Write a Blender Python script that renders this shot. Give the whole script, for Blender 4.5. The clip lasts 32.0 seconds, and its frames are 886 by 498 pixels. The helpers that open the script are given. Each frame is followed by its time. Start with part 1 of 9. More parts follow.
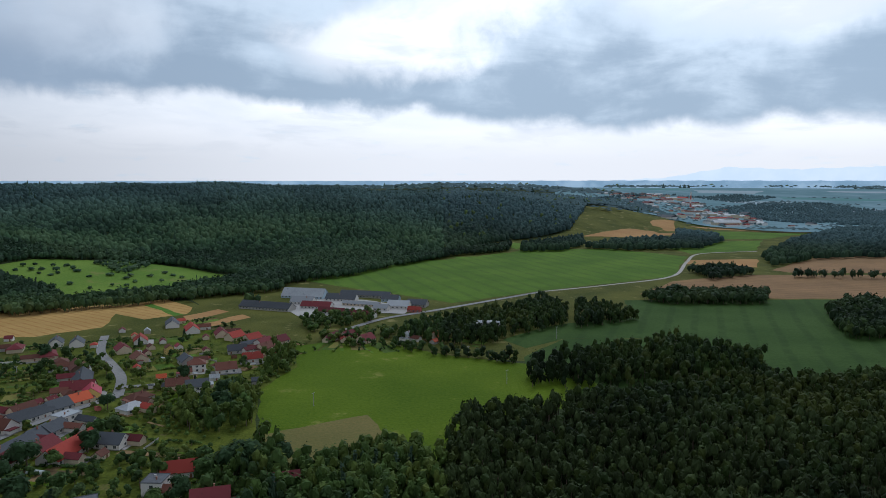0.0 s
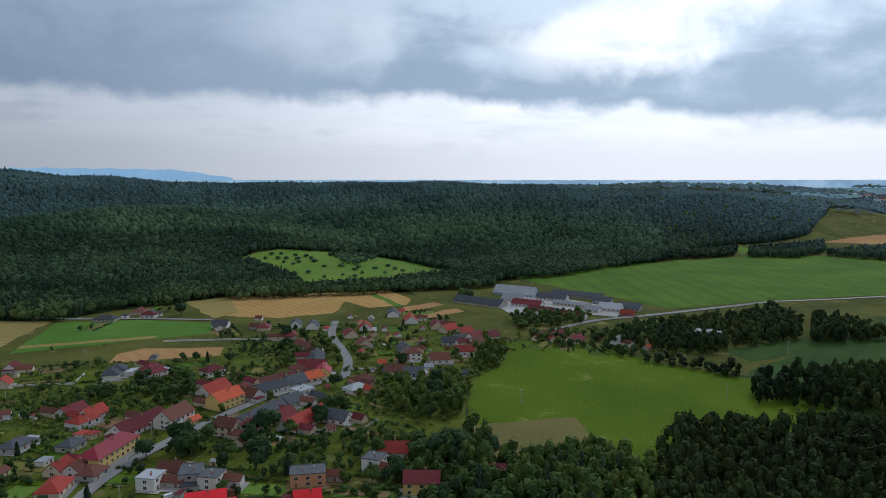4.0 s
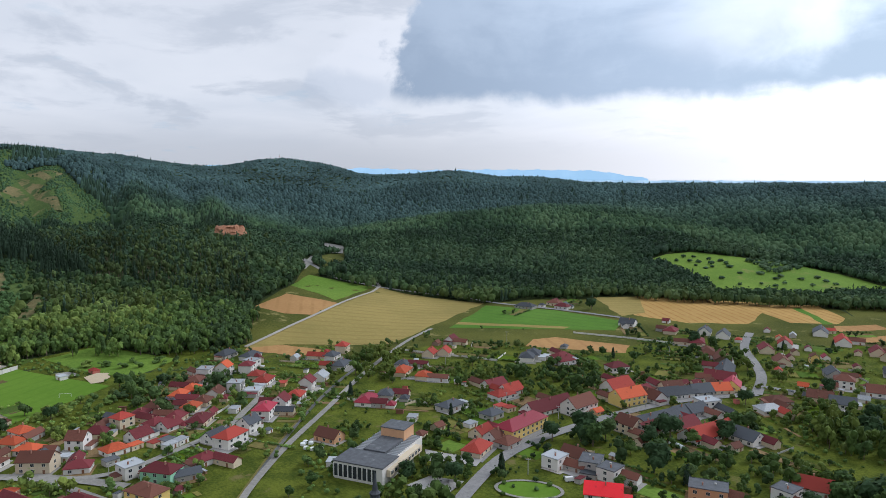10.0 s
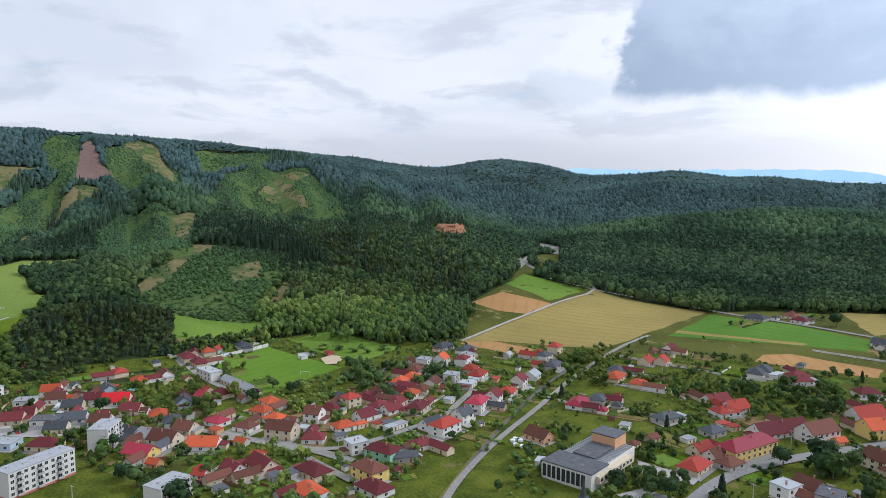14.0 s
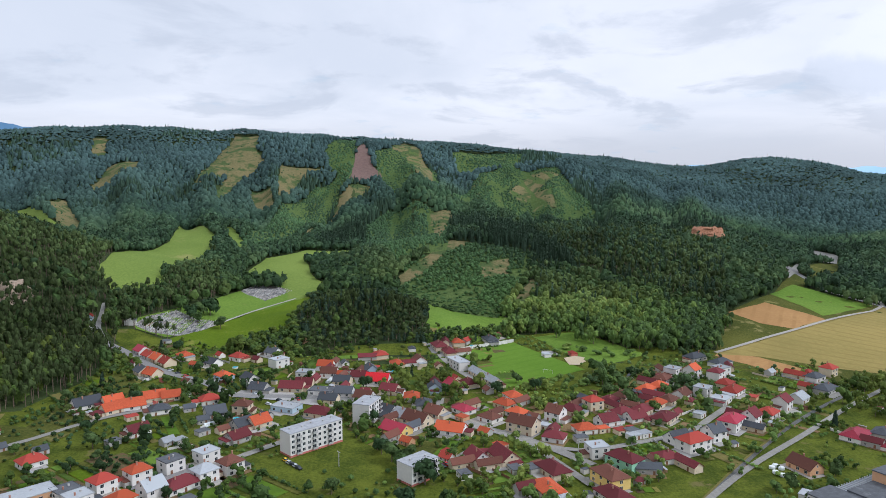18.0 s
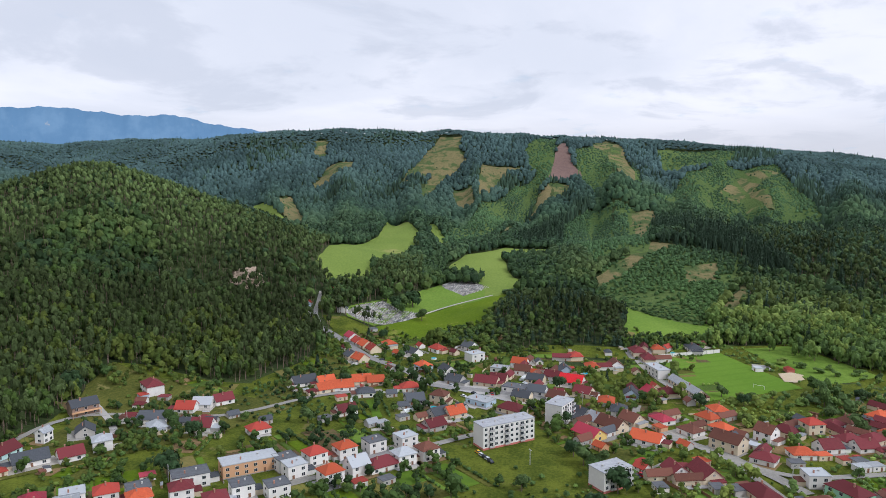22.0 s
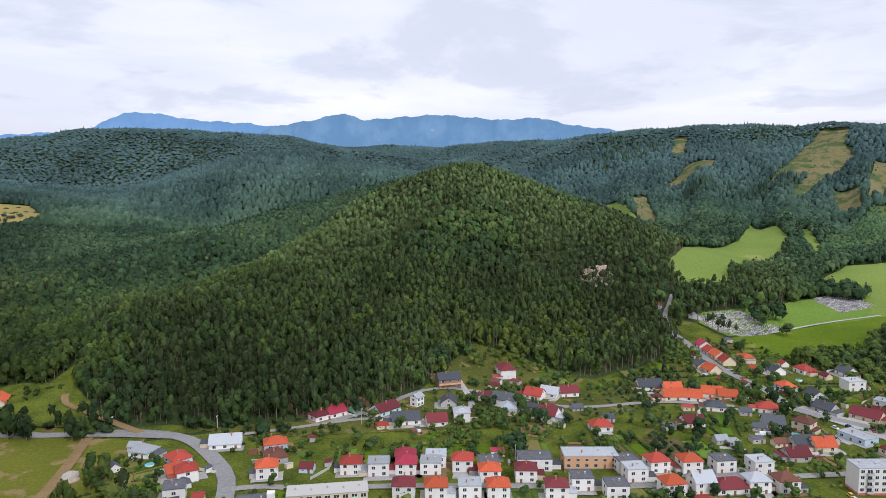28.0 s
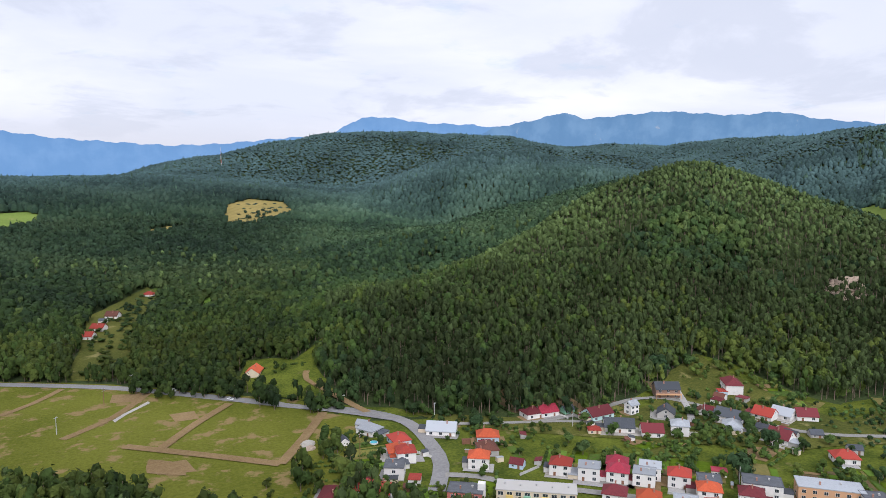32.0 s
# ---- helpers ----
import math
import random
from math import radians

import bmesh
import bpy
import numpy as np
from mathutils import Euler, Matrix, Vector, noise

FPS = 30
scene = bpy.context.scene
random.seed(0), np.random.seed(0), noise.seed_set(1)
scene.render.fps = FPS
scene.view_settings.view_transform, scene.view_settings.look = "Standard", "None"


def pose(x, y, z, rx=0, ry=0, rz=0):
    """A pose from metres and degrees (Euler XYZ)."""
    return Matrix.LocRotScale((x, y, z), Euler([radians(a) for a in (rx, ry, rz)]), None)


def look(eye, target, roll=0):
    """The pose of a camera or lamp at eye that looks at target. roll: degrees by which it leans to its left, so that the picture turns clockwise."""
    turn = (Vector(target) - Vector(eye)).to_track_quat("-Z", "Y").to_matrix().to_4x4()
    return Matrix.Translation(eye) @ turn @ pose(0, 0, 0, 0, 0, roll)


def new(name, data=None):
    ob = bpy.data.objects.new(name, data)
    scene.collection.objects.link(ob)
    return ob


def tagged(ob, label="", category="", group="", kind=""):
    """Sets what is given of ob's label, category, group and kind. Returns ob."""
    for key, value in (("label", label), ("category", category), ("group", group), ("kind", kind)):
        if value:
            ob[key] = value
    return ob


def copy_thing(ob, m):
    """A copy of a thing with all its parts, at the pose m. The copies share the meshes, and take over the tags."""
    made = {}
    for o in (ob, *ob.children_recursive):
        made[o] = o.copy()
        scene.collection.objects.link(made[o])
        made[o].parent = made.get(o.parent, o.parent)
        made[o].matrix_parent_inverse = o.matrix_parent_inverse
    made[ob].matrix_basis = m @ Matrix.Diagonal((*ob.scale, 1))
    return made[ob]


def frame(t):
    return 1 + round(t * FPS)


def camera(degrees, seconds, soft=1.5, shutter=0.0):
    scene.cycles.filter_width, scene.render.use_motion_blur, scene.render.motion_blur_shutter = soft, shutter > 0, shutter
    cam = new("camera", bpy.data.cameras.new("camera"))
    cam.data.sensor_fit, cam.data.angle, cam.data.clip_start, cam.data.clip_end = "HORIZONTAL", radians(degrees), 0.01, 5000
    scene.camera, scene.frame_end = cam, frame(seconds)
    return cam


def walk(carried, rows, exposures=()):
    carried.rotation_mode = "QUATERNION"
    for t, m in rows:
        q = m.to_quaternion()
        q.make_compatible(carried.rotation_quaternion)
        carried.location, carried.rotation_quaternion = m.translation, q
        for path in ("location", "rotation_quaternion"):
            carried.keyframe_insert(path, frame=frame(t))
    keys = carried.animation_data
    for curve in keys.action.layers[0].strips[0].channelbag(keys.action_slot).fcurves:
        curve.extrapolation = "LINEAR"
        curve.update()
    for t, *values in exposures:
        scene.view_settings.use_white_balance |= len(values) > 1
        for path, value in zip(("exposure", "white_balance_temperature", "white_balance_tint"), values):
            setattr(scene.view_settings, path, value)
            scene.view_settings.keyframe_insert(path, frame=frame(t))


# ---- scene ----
# ---------------------------------------------------------------- camera
cam = camera(64.8, 32.0, soft=0.3)
EYE = (0.0, 0.0, 140.0)
# seconds, bearing, tilt
TURN = [
    (0.0, -0.00, -5.73), (0.5, 1.76, -5.73), (1.0, 3.58, -5.73), (1.5, 5.39, -5.74), (2.0, 7.24, -5.75), (2.5, 9.22, -5.77), (3.0, 11.91, -5.78),
    (3.5, 14.64, -5.79), (5.5, 25.73, -5.79), (6.0, 28.52, -5.78), (6.5, 31.09, -5.78), (7.0, 33.97, -5.78), (7.5, 36.51, -5.78), (8.0, 39.41, -5.78),
    (8.5, 41.96, -5.78), (9.0, 44.87, -5.77), (9.5, 47.44, -5.77), (10.0, 50.32, -5.76), (10.5, 52.90, -5.75), (11.0, 55.81, -5.75),
    (11.5, 57.85, -5.74), (12.0, 60.03, -5.73), (12.5, 61.93, -5.72), (13.0, 64.10, -5.72), (13.5, 66.02, -5.72), (15.5, 74.36, -5.72),
    (16.0, 76.84, -5.71), (16.5, 79.99, -5.71), (17.0, 82.95, -5.71), (17.5, 85.39, -5.72), (18.0, 88.12, -5.74), (18.5, 90.28, -5.76),
    (19.0, 92.54, -5.78), (19.5, 94.43, -5.79), (20.0, 96.50, -5.81), (20.5, 98.33, -5.81), (21.0, 100.39, -5.82), (21.5, 102.20, -5.83),
    (22.0, 104.28, -5.83), (22.5, 106.14, -5.84), (23.0, 108.26, -5.84), (23.5, 110.58, -5.85), (24.0, 113.36, -5.85), (24.5, 115.80, -5.85),
    (25.0, 118.55, -5.85), (25.5, 120.99, -5.86), (27.5, 130.41, -5.90), (28.0, 132.66, -5.90), (28.5, 134.93, -5.91), (29.0, 137.18, -5.92),
    (29.5, 139.42, -5.92), (30.0, 141.68, -5.92), (30.5, 143.85, -5.92), (31.0, 146.06, -5.93), (31.5, 148.24, -5.93), (32.0, 150.39, -5.93),
]
EXPOSURES = [(t, e, k, m) for t, e, k, m in ((0.0, -1.1, 5500, 10), (3.0, -1.1, 5500, 10), (5.5, -1.0, 5450, 10.5), (8, -0.6, 5650, 11.5), (10.0, -0.42, 5750, 12), (13.0, -0.22, 5750, 13), (16.0, -0.2, 5700, 13), (24.0, -0.1, 5900, 16.5), (32.0, -0.02, 5900, 17.5))]
walk(cam, [(t, pose(*EYE, 90 + tilt, 0, bearing)) for t, bearing, tilt in TURN], EXPOSURES)

# ---------------------------------------------------------------- daylight
SUN_BEARING, SUN_HEIGHT = -15.0, 42.0
world = bpy.data.worlds.new("sky")
scene.world = world
world.use_nodes = True
wt = world.node_tree
wt.nodes.clear()


class Tree:
    """Short hand for writing node trees."""

    def __init__(self, tree):
        self.tree = tree

    def node(self, kind, **inputs):
        n = self.tree.nodes.new(kind)
        for key, value in inputs.items():
            self.feed(n.inputs[key], value)
        return n

    def feed(self, socket, value):
        if isinstance(value, bpy.types.NodeSocket):
            self.tree.links.new(value, socket)
        elif isinstance(value, tuple) and len(value) == 3 and socket.type == "RGBA":
            socket.default_value = (*value, 1)
        else:
            socket.default_value = value

    def math(self, op, a, b=0.0, c=0.0):
        n = self.tree.nodes.new("ShaderNodeMath")
        n.operation = op
        for socket, value in zip(n.inputs, (a, b, c)):
            self.feed(socket, value)
        return n.outputs[0]

    def step(self, value, a, b):
        n = self.tree.nodes.new("ShaderNodeMapRange")
        n.interpolation_type = "SMOOTHSTEP"
        for key, v in (("Value", value), ("From Min", a), ("From Max", b)):
            self.feed(n.inputs[key], v)
        return n.outputs[0]

    def mix(self, k, a, b, blend="MIX"):
        n = self.tree.nodes.new("ShaderNodeMix")
        n.data_type, n.blend_type, n.clamp_factor = "RGBA", blend, True
        self.feed(n.inputs[0], k)
        self.feed(n.inputs[6], a)
        self.feed(n.inputs[7], b)
        return n.outputs[2]

    def noise(self, vector, scale, detail=4.0, rough=0.55, distortion=0.0):
        n = self.node("ShaderNodeTexNoise")
        self.feed(n.inputs["Vector"], vector)
        n.inputs["Scale"].default_value, n.inputs["Detail"].default_value = scale, detail
        n.inputs["Roughness"].default_value, n.inputs["Distortion"].default_value = rough, distortion
        return n.outputs["Fac"]


W = Tree(wt)
nishita = W.node("ShaderNodeTexSky")
nishita.sky_type, nishita.sun_disc, nishita.dust_density = "NISHITA", False, 2.5
nishita.sun_elevation, nishita.sun_rotation = radians(SUN_HEIGHT), radians(-SUN_BEARING)
way = W.node("ShaderNodeTexCoord").outputs["Generated"]
axes = W.node("ShaderNodeSeparateXYZ", Vector=way)
dx, dy, dz = axes.outputs
bearing = W.math("MULTIPLY", W.math("ARCTAN2", W.math("MULTIPLY", dx, -1.0), dy), 57.2958)
up = W.math("MULTIPLY", W.math("ARCSINE", dz), 57.2958)
lift = W.math("ADD", W.math("MAXIMUM", dz, 0.0), 0.16)
flat = W.node("ShaderNodeCombineXYZ", X=W.math("DIVIDE", dx, lift), Y=W.math("DIVIDE", dy, lift), Z=0.0).outputs[0]
big = W.noise(flat, 0.55, 6, 0.55, 0.3)
mid = W.noise(flat, 1.3, 8, 0.58, 0.4)
fine = W.noise(way, 14.0, 7, 0.6, 0.2)
puffs = W.noise(way, 7.0, 5, 0.5, 0.3)
wisp = W.noise(flat, 2.6, 6, 0.6)
# high bright overcast with soft grey streaks
veil = W.mix(W.step(big, 0.36, 0.66), (0.89, 0.915, 0.935), (1.12, 1.11, 1.09))
veil = W.mix(W.math("MULTIPLY", W.step(mid, 0.50, 0.62), 0.6), veil, (0.71, 0.745, 0.785))
veil = W.mix(W.step(up, 6.0, 1.0), veil, (0.80, 0.80, 0.80))
blue = W.mix(W.math("MULTIPLY", W.step(wisp, 0.60, 0.72), 0.22), veil, (0.50, 0.72, 0.86))
# one long bank of heavy cumulus over the plain, with a ragged flat base and bright rifts
def puff(b0, u0, wide, tall, soft_edge=0.45):
    """A ragged round patch of sky round a bearing and a height."""
    a = W.math("DIVIDE", W.math("SUBTRACT", side, b0), wide)
    e = W.math("DIVIDE", W.math("SUBTRACT", edge, u0), tall)
    return W.step(W.math("SQRT", W.math("ADD", W.math("MULTIPLY", a, a), W.math("MULTIPLY", e, e))), 1.0 + soft_edge, 1.0 - soft_edge)


billow = W.math("ADD", W.math("MULTIPLY", W.math("SUBTRACT", puffs, 0.5), 0.8), W.math("MULTIPLY", W.math("SUBTRACT", fine, 0.5), 0.65))
edge = W.math("ADD", up, W.math("MULTIPLY", billow, 3.6))
side = W.math("ADD", bearing, W.math("MULTIPLY", billow, 13.0))
base = W.math("ADD", 4.2, W.math("MULTIPLY", W.step(bearing, -10.0, 14.0), 1.9))
over = W.math("SUBTRACT", edge, base)
bank = W.math("MULTIPLY", W.step(over, -0.5, 0.9), W.math("MULTIPLY", W.step(side, 54.6, 53.0), W.step(side, -75.0, -50.0)))
for rift in (W.math("MULTIPLY", puff(5.0, 10.6, 7.0, 2.6), 0.95), W.math("MULTIPLY", puff(-1.5, 14.0, 6.0, 2.4), 0.8), W.math("MULTIPLY", puff(-27.0, 14.2, 11.0, 3.4), 0.95), W.math("MULTIPLY", puff(26.0, 11.2, 5.5, 2.4, 0.7), 0.4)):
    bank = W.math("MULTIPLY", bank, W.math("SUBTRACT", 1.0, rift))
belly = W.mix(W.step(W.math("ADD", over, W.math("ADD", W.math("MULTIPLY", W.math("SUBTRACT", mid, 0.5), 22.0), W.math("MULTIPLY", billow, 9.0))), 0.5, 10.0), (0.32, 0.41, 0.50), (0.66, 0.755, 0.83))
belly = W.mix(W.math("MULTIPLY", W.step(bearing, 12.0, 42.0), 0.5), belly, (0.55, 0.65, 0.79))
blue = W.mix(W.math("MULTIPLY", puff(56.0, 8.6, 2.4, 3.4), 0.7), blue, (1.15, 1.14, 1.13))
blue = W.mix(W.math("MULTIPLY", puff(57.0, 6.9, 3.2, 1.1), 0.35), blue, (0.62, 0.70, 0.80))
cloud = W.mix(W.math("MULTIPLY", bank, 0.95), blue, belly)
air = W.mix(1.0, nishita.outputs[0], (0.10, 0.10, 0.10), "MULTIPLY")
cloud = W.mix(W.math("MULTIPLY", W.step(W.math("ABSOLUTE", W.math("ADD", bearing, -SUN_BEARING)), 76.0, 13.0), 0.8), cloud, (2.95, 2.78, 2.58), "MULTIPLY")
sky = W.mix(0.94, air, cloud)
wt.links.new(sky, W.node("ShaderNodeBackground", Strength=1.0).inputs["Color"])
wt.links.new(wt.nodes["Background"].outputs[0], W.node("ShaderNodeOutputWorld").inputs["Surface"])

sun = new("sun", bpy.data.lights.new("sun", "SUN"))
sun.data.energy, sun.data.angle, sun.data.color = 1.9, radians(14), (1.0, 0.95, 0.87)
sun.matrix_world = look((-3000 * math.sin(radians(SUN_BEARING)), 3000 * math.cos(radians(SUN_BEARING)), 3000 * math.tan(radians(SUN_HEIGHT))), (0, 0, 0))

# ---------------------------------------------------------------- materials
def surface(name, low, high, size=1.0, rough=0.85, bump=0.2, fleck=None, fleck_size=12.0, fleck_at=0.58, metal=0.0, per_object=0.0, island=0.0, tint="", broad=40.0, gloss=0.4):
    """A material whose colour wanders between two tones at two scales, with flecks of a third and fine relief."""
    m = bpy.data.materials.new(name)
    m.use_nodes = True
    t = Tree(m.node_tree)
    bsdf = m.node_tree.nodes["Principled BSDF"]
    where = t.node("ShaderNodeTexCoord").outputs["Object"]
    grain = t.noise(where, 1.0 / size, 5, 0.6)
    wide = t.noise(where, 1.0 / (size * broad), 3, 0.5)
    k = t.math("ADD", t.math("MULTIPLY", grain, 0.55), t.math("MULTIPLY", wide, 0.55))
    if island:
        k = t.math("ADD", k, t.math("MULTIPLY", t.math("SUBTRACT", t.node("ShaderNodeNewGeometry").outputs["Random Per Island"], 0.5), island))
    if per_object:
        k = t.math("ADD", k, t.math("MULTIPLY", t.math("SUBTRACT", t.node("ShaderNodeObjectInfo").outputs["Random"], 0.5), per_object))
    colour = t.mix(t.step(k, 0.36, 0.74), low, high)
    if fleck:
        colour = t.mix(t.step(t.noise(where, 1.0 / (size * fleck_size), 6, 0.65), fleck_at, fleck_at + 0.1), colour, fleck)
    if tint:
        read = t.node("ShaderNodeAttribute")
        read.attribute_name = tint
        shade = read.outputs["Color"]
        colour = t.mix(1.0, colour, shade, "MULTIPLY")
    m.node_tree.links.new(colour, bsdf.inputs["Base Color"])
    bsdf.inputs["Roughness"].default_value, bsdf.inputs["Metallic"].default_value = rough, metal
    bsdf.inputs["Specular IOR Level"].default_value = gloss
    if bump:
        b = t.node("ShaderNodeBump", Strength=min(1.0, bump), Distance=size * 0.6, Height=grain)
        m.node_tree.links.new(b.outputs[0], bsdf.inputs["Normal"])
    return m


def striped(name, low, high, line, pitch, turn, rough=0.9, size=3.0, amount=0.6, wobble=2.0):
    """A field in drilled or mown rows: two tones, with darker lines every pitch metres along the bearing turn."""
    m = bpy.data.materials.new(name)
    m.use_nodes = True
    t = Tree(m.node_tree)
    bsdf = m.node_tree.nodes["Principled BSDF"]
    where = t.node("ShaderNodeTexCoord").outputs["Object"]
    grain = t.noise(where, 1.0 / size, 5, 0.6)
    wide = t.noise(where, 1.0 / 90.0, 4, 0.55)
    colour = t.mix(t.step(t.math("ADD", t.math("MULTIPLY", grain, 0.4), t.math("MULTIPLY", wide, 0.7)), 0.38, 0.72), low, high)
    x, y, _ = t.node("ShaderNodeSeparateXYZ", Vector=where).outputs
    across = t.math("ADD", t.math("MULTIPLY", x, math.cos(radians(turn))), t.math("MULTIPLY", y, math.sin(radians(turn))))
    across = t.math("ADD", across, t.math("MULTIPLY", wide, wobble * 4))
    wave = t.math("SINE", t.math("MULTIPLY", across, 2 * math.pi / pitch))
    ragged = t.math("MULTIPLY", t.step(wave, 0.35, 0.95), t.step(t.noise(where, 1.0 / (size * 4), 4, 0.6), 0.3, 0.6))
    colour = t.mix(t.math("MULTIPLY", ragged, amount), colour, line)
    m.node_tree.links.new(colour, bsdf.inputs["Base Color"])
    bsdf.inputs["Roughness"].default_value = rough
    bsdf.inputs["Specular IOR Level"].default_value = 0.05
    b = t.node("ShaderNodeBump", Strength=0.4, Distance=0.6, Height=grain)
    m.node_tree.links.new(b.outputs[0], bsdf.inputs["Normal"])
    return m


M = {}
M["floor"] = surface("forest_floor", (0.022, 0.036, 0.012), (0.055, 0.075, 0.024), 2.5, 0.95, 0.6, (0.085, 0.07, 0.04), 8, 0.62, gloss=0.1)
M["grass"] = surface("rough_grass", (0.050, 0.062, 0.013), (0.125, 0.124, 0.028), 1.6, 0.95, 0.5, (0.21, 0.185, 0.07), 14, 0.58, gloss=0.05)
M["lawn"] = surface("village_grass", (0.042, 0.062, 0.009), (0.126, 0.146, 0.020), 1.6, 0.95, 0.6, (0.150, 0.130, 0.050), 11, 0.60, gloss=0.05, broad=9)
M["meadow"] = surface("meadow_grass", (0.063, 0.110, 0.006), (0.114, 0.165, 0.011), 2.0, 0.95, 0.5, (0.21, 0.21, 0.05), 20, 0.60, gloss=0.05)
M["rough_meadow"] = surface("half_dry_meadow", (0.082, 0.094, 0.011), (0.142, 0.146, 0.022), 1.8, 0.95, 0.5, (0.22, 0.155, 0.07), 9, 0.53, gloss=0.05)
M["pasture"] = surface("pasture_grass", (0.095, 0.170, 0.024), (0.160, 0.240, 0.040), 2.5, 0.95, 0.4, (0.19, 0.20, 0.06), 22, 0.60, gloss=0.05)
M["valley"] = surface("valley_grass", (0.125, 0.180, 0.036), (0.190, 0.250, 0.055), 2.5, 0.95, 0.4, (0.24, 0.24, 0.08), 22, 0.60, gloss=0.05)
M["pitch"] = striped("pitch_turf", (0.095, 0.180, 0.018), (0.125, 0.215, 0.026), (0.085, 0.165, 0.018), 11, 35, amount=0.5, wobble=0)
M["crop"] = striped("green_crop", (0.064, 0.124, 0.012), (0.106, 0.180, 0.020), (0.052, 0.092, 0.018), 26, 20, amount=0.5)
M["maize"] = striped("maize_crop", (0.034, 0.068, 0.014), (0.056, 0.098, 0.022), (0.024, 0.050, 0.012), 24, -20, amount=0.55)
M["stubble"] = striped("wheat_stubble", (0.36, 0.22, 0.072), (0.47, 0.30, 0.105), (0.30, 0.155, 0.045), 9, 55, amount=0.7)
M["tan"] = striped("ripe_barley", (0.235, 0.19, 0.062), (0.32, 0.245, 0.082), (0.21, 0.155, 0.05), 13, -38, amount=0.5)
M["orange"] = striped("cut_straw", (0.33, 0.185, 0.075), (0.42, 0.245, 0.10), (0.27, 0.15, 0.06), 12, 60, amount=0.5)
M["plough"] = striped("ploughed_field", (0.20, 0.125, 0.062), (0.29, 0.175, 0.085), (0.15, 0.085, 0.045), 16, 75, amount=0.5)
M["mown"] = surface("dry_mown_grass", (0.125, 0.118, 0.035), (0.19, 0.155, 0.052), 2.0, 0.95, 0.4, (0.11, 0.14, 0.035), 12, 0.6, gloss=0.1)
M["lucerne"] = striped("lucerne_strip", (0.072, 0.155, 0.020), (0.105, 0.200, 0.030), (0.06, 0.12, 0.022), 14, -70, amount=0.4)
M["young"] = surface("young_plantation", (0.056, 0.096, 0.028), (0.100, 0.140, 0.042), 6.0, 0.95, 0.7, (0.16, 0.145, 0.07), 9, 0.62, gloss=0.05)
M["cutover"] = surface("felled_slope", (0.125, 0.118, 0.052), (0.205, 0.165, 0.080), 6.0, 0.95, 0.6, (0.066, 0.098, 0.034), 7, 0.47, gloss=0.05)
M["bare"] = surface("bare_felled_slope", (0.14, 0.092, 0.080), (0.19, 0.125, 0.105), 8.0, 0.95, 0.6, (0.12, 0.11, 0.05), 9, 0.64, gloss=0.1)
M["soil"] = surface("dug_soil", (0.17, 0.112, 0.052), (0.26, 0.178, 0.088), 1.2, 0.95, 0.7, (0.11, 0.12, 0.04), 8, 0.64, gloss=0.1)
M["garden"] = surface("tilled_bed", (0.085, 0.060, 0.032), (0.15, 0.105, 0.055), 0.8, 0.95, 0.7, (0.06, 0.11, 0.025), 3, 0.52, gloss=0.05)
M["rows"] = striped("vegetable_rows", (0.050, 0.095, 0.016), (0.090, 0.150, 0.024), (0.10, 0.072, 0.040), 1.7, 35, size=1.0, amount=0.7, wobble=0.1)
M["ripe_rows"] = striped("yellowing_rows", (0.15, 0.15, 0.035), (0.23, 0.20, 0.055), (0.08, 0.11, 0.03), 2.1, -40, size=1.0, amount=0.6, wobble=0.1)
M["rock"] = surface("pale_rock", (0.30, 0.225, 0.165), (0.47, 0.375, 0.29), 2.5, 0.9, 1.0, (0.12, 0.10, 0.06), 3, 0.6, gloss=0.2)
M["redrock"] = surface("red_quarry_rock", (0.29, 0.135, 0.075), (0.40, 0.20, 0.12), 5.0, 0.9, 1.0, (0.16, 0.10, 0.06), 3, 0.62, gloss=0.2)
M["asphalt"] = surface("worn_asphalt", (0.17, 0.165, 0.16), (0.26, 0.25, 0.24), 1.5, 0.85, 0.2, (0.13, 0.125, 0.12), 6, 0.6)
M["lane"] = surface("pale_lane", (0.20, 0.19, 0.168), (0.31, 0.295, 0.265), 1.5, 0.9, 0.2, (0.2, 0.19, 0.16), 6, 0.6)
M["gravel"] = surface("gravel", (0.30, 0.275, 0.235), (0.44, 0.41, 0.36), 0.6, 0.95, 0.4, (0.2, 0.19, 0.13), 12, 0.62)
M["paving"] = surface("concrete_paving", (0.28, 0.265, 0.25), (0.40, 0.385, 0.36), 0.8, 0.9, 0.2, (0.22, 0.21, 0.19), 8, 0.6)
M["sand"] = surface("sand", (0.40, 0.32, 0.21), (0.50, 0.41, 0.28), 1.0, 0.95, 0.2)

M["stream"] = surface("stream_bed", (0.05, 0.055, 0.05), (0.14, 0.13, 0.12), 0.8, 0.5, 0.4)

# ---------------------------------------------------------------- the lie of the land
EYE_Z = 140.0


def polar(az, r):
    """Plan position from a bearing (degrees, to the left of +y) and a distance."""
    return (-r * math.sin(radians(az)), r * math.cos(radians(az)))


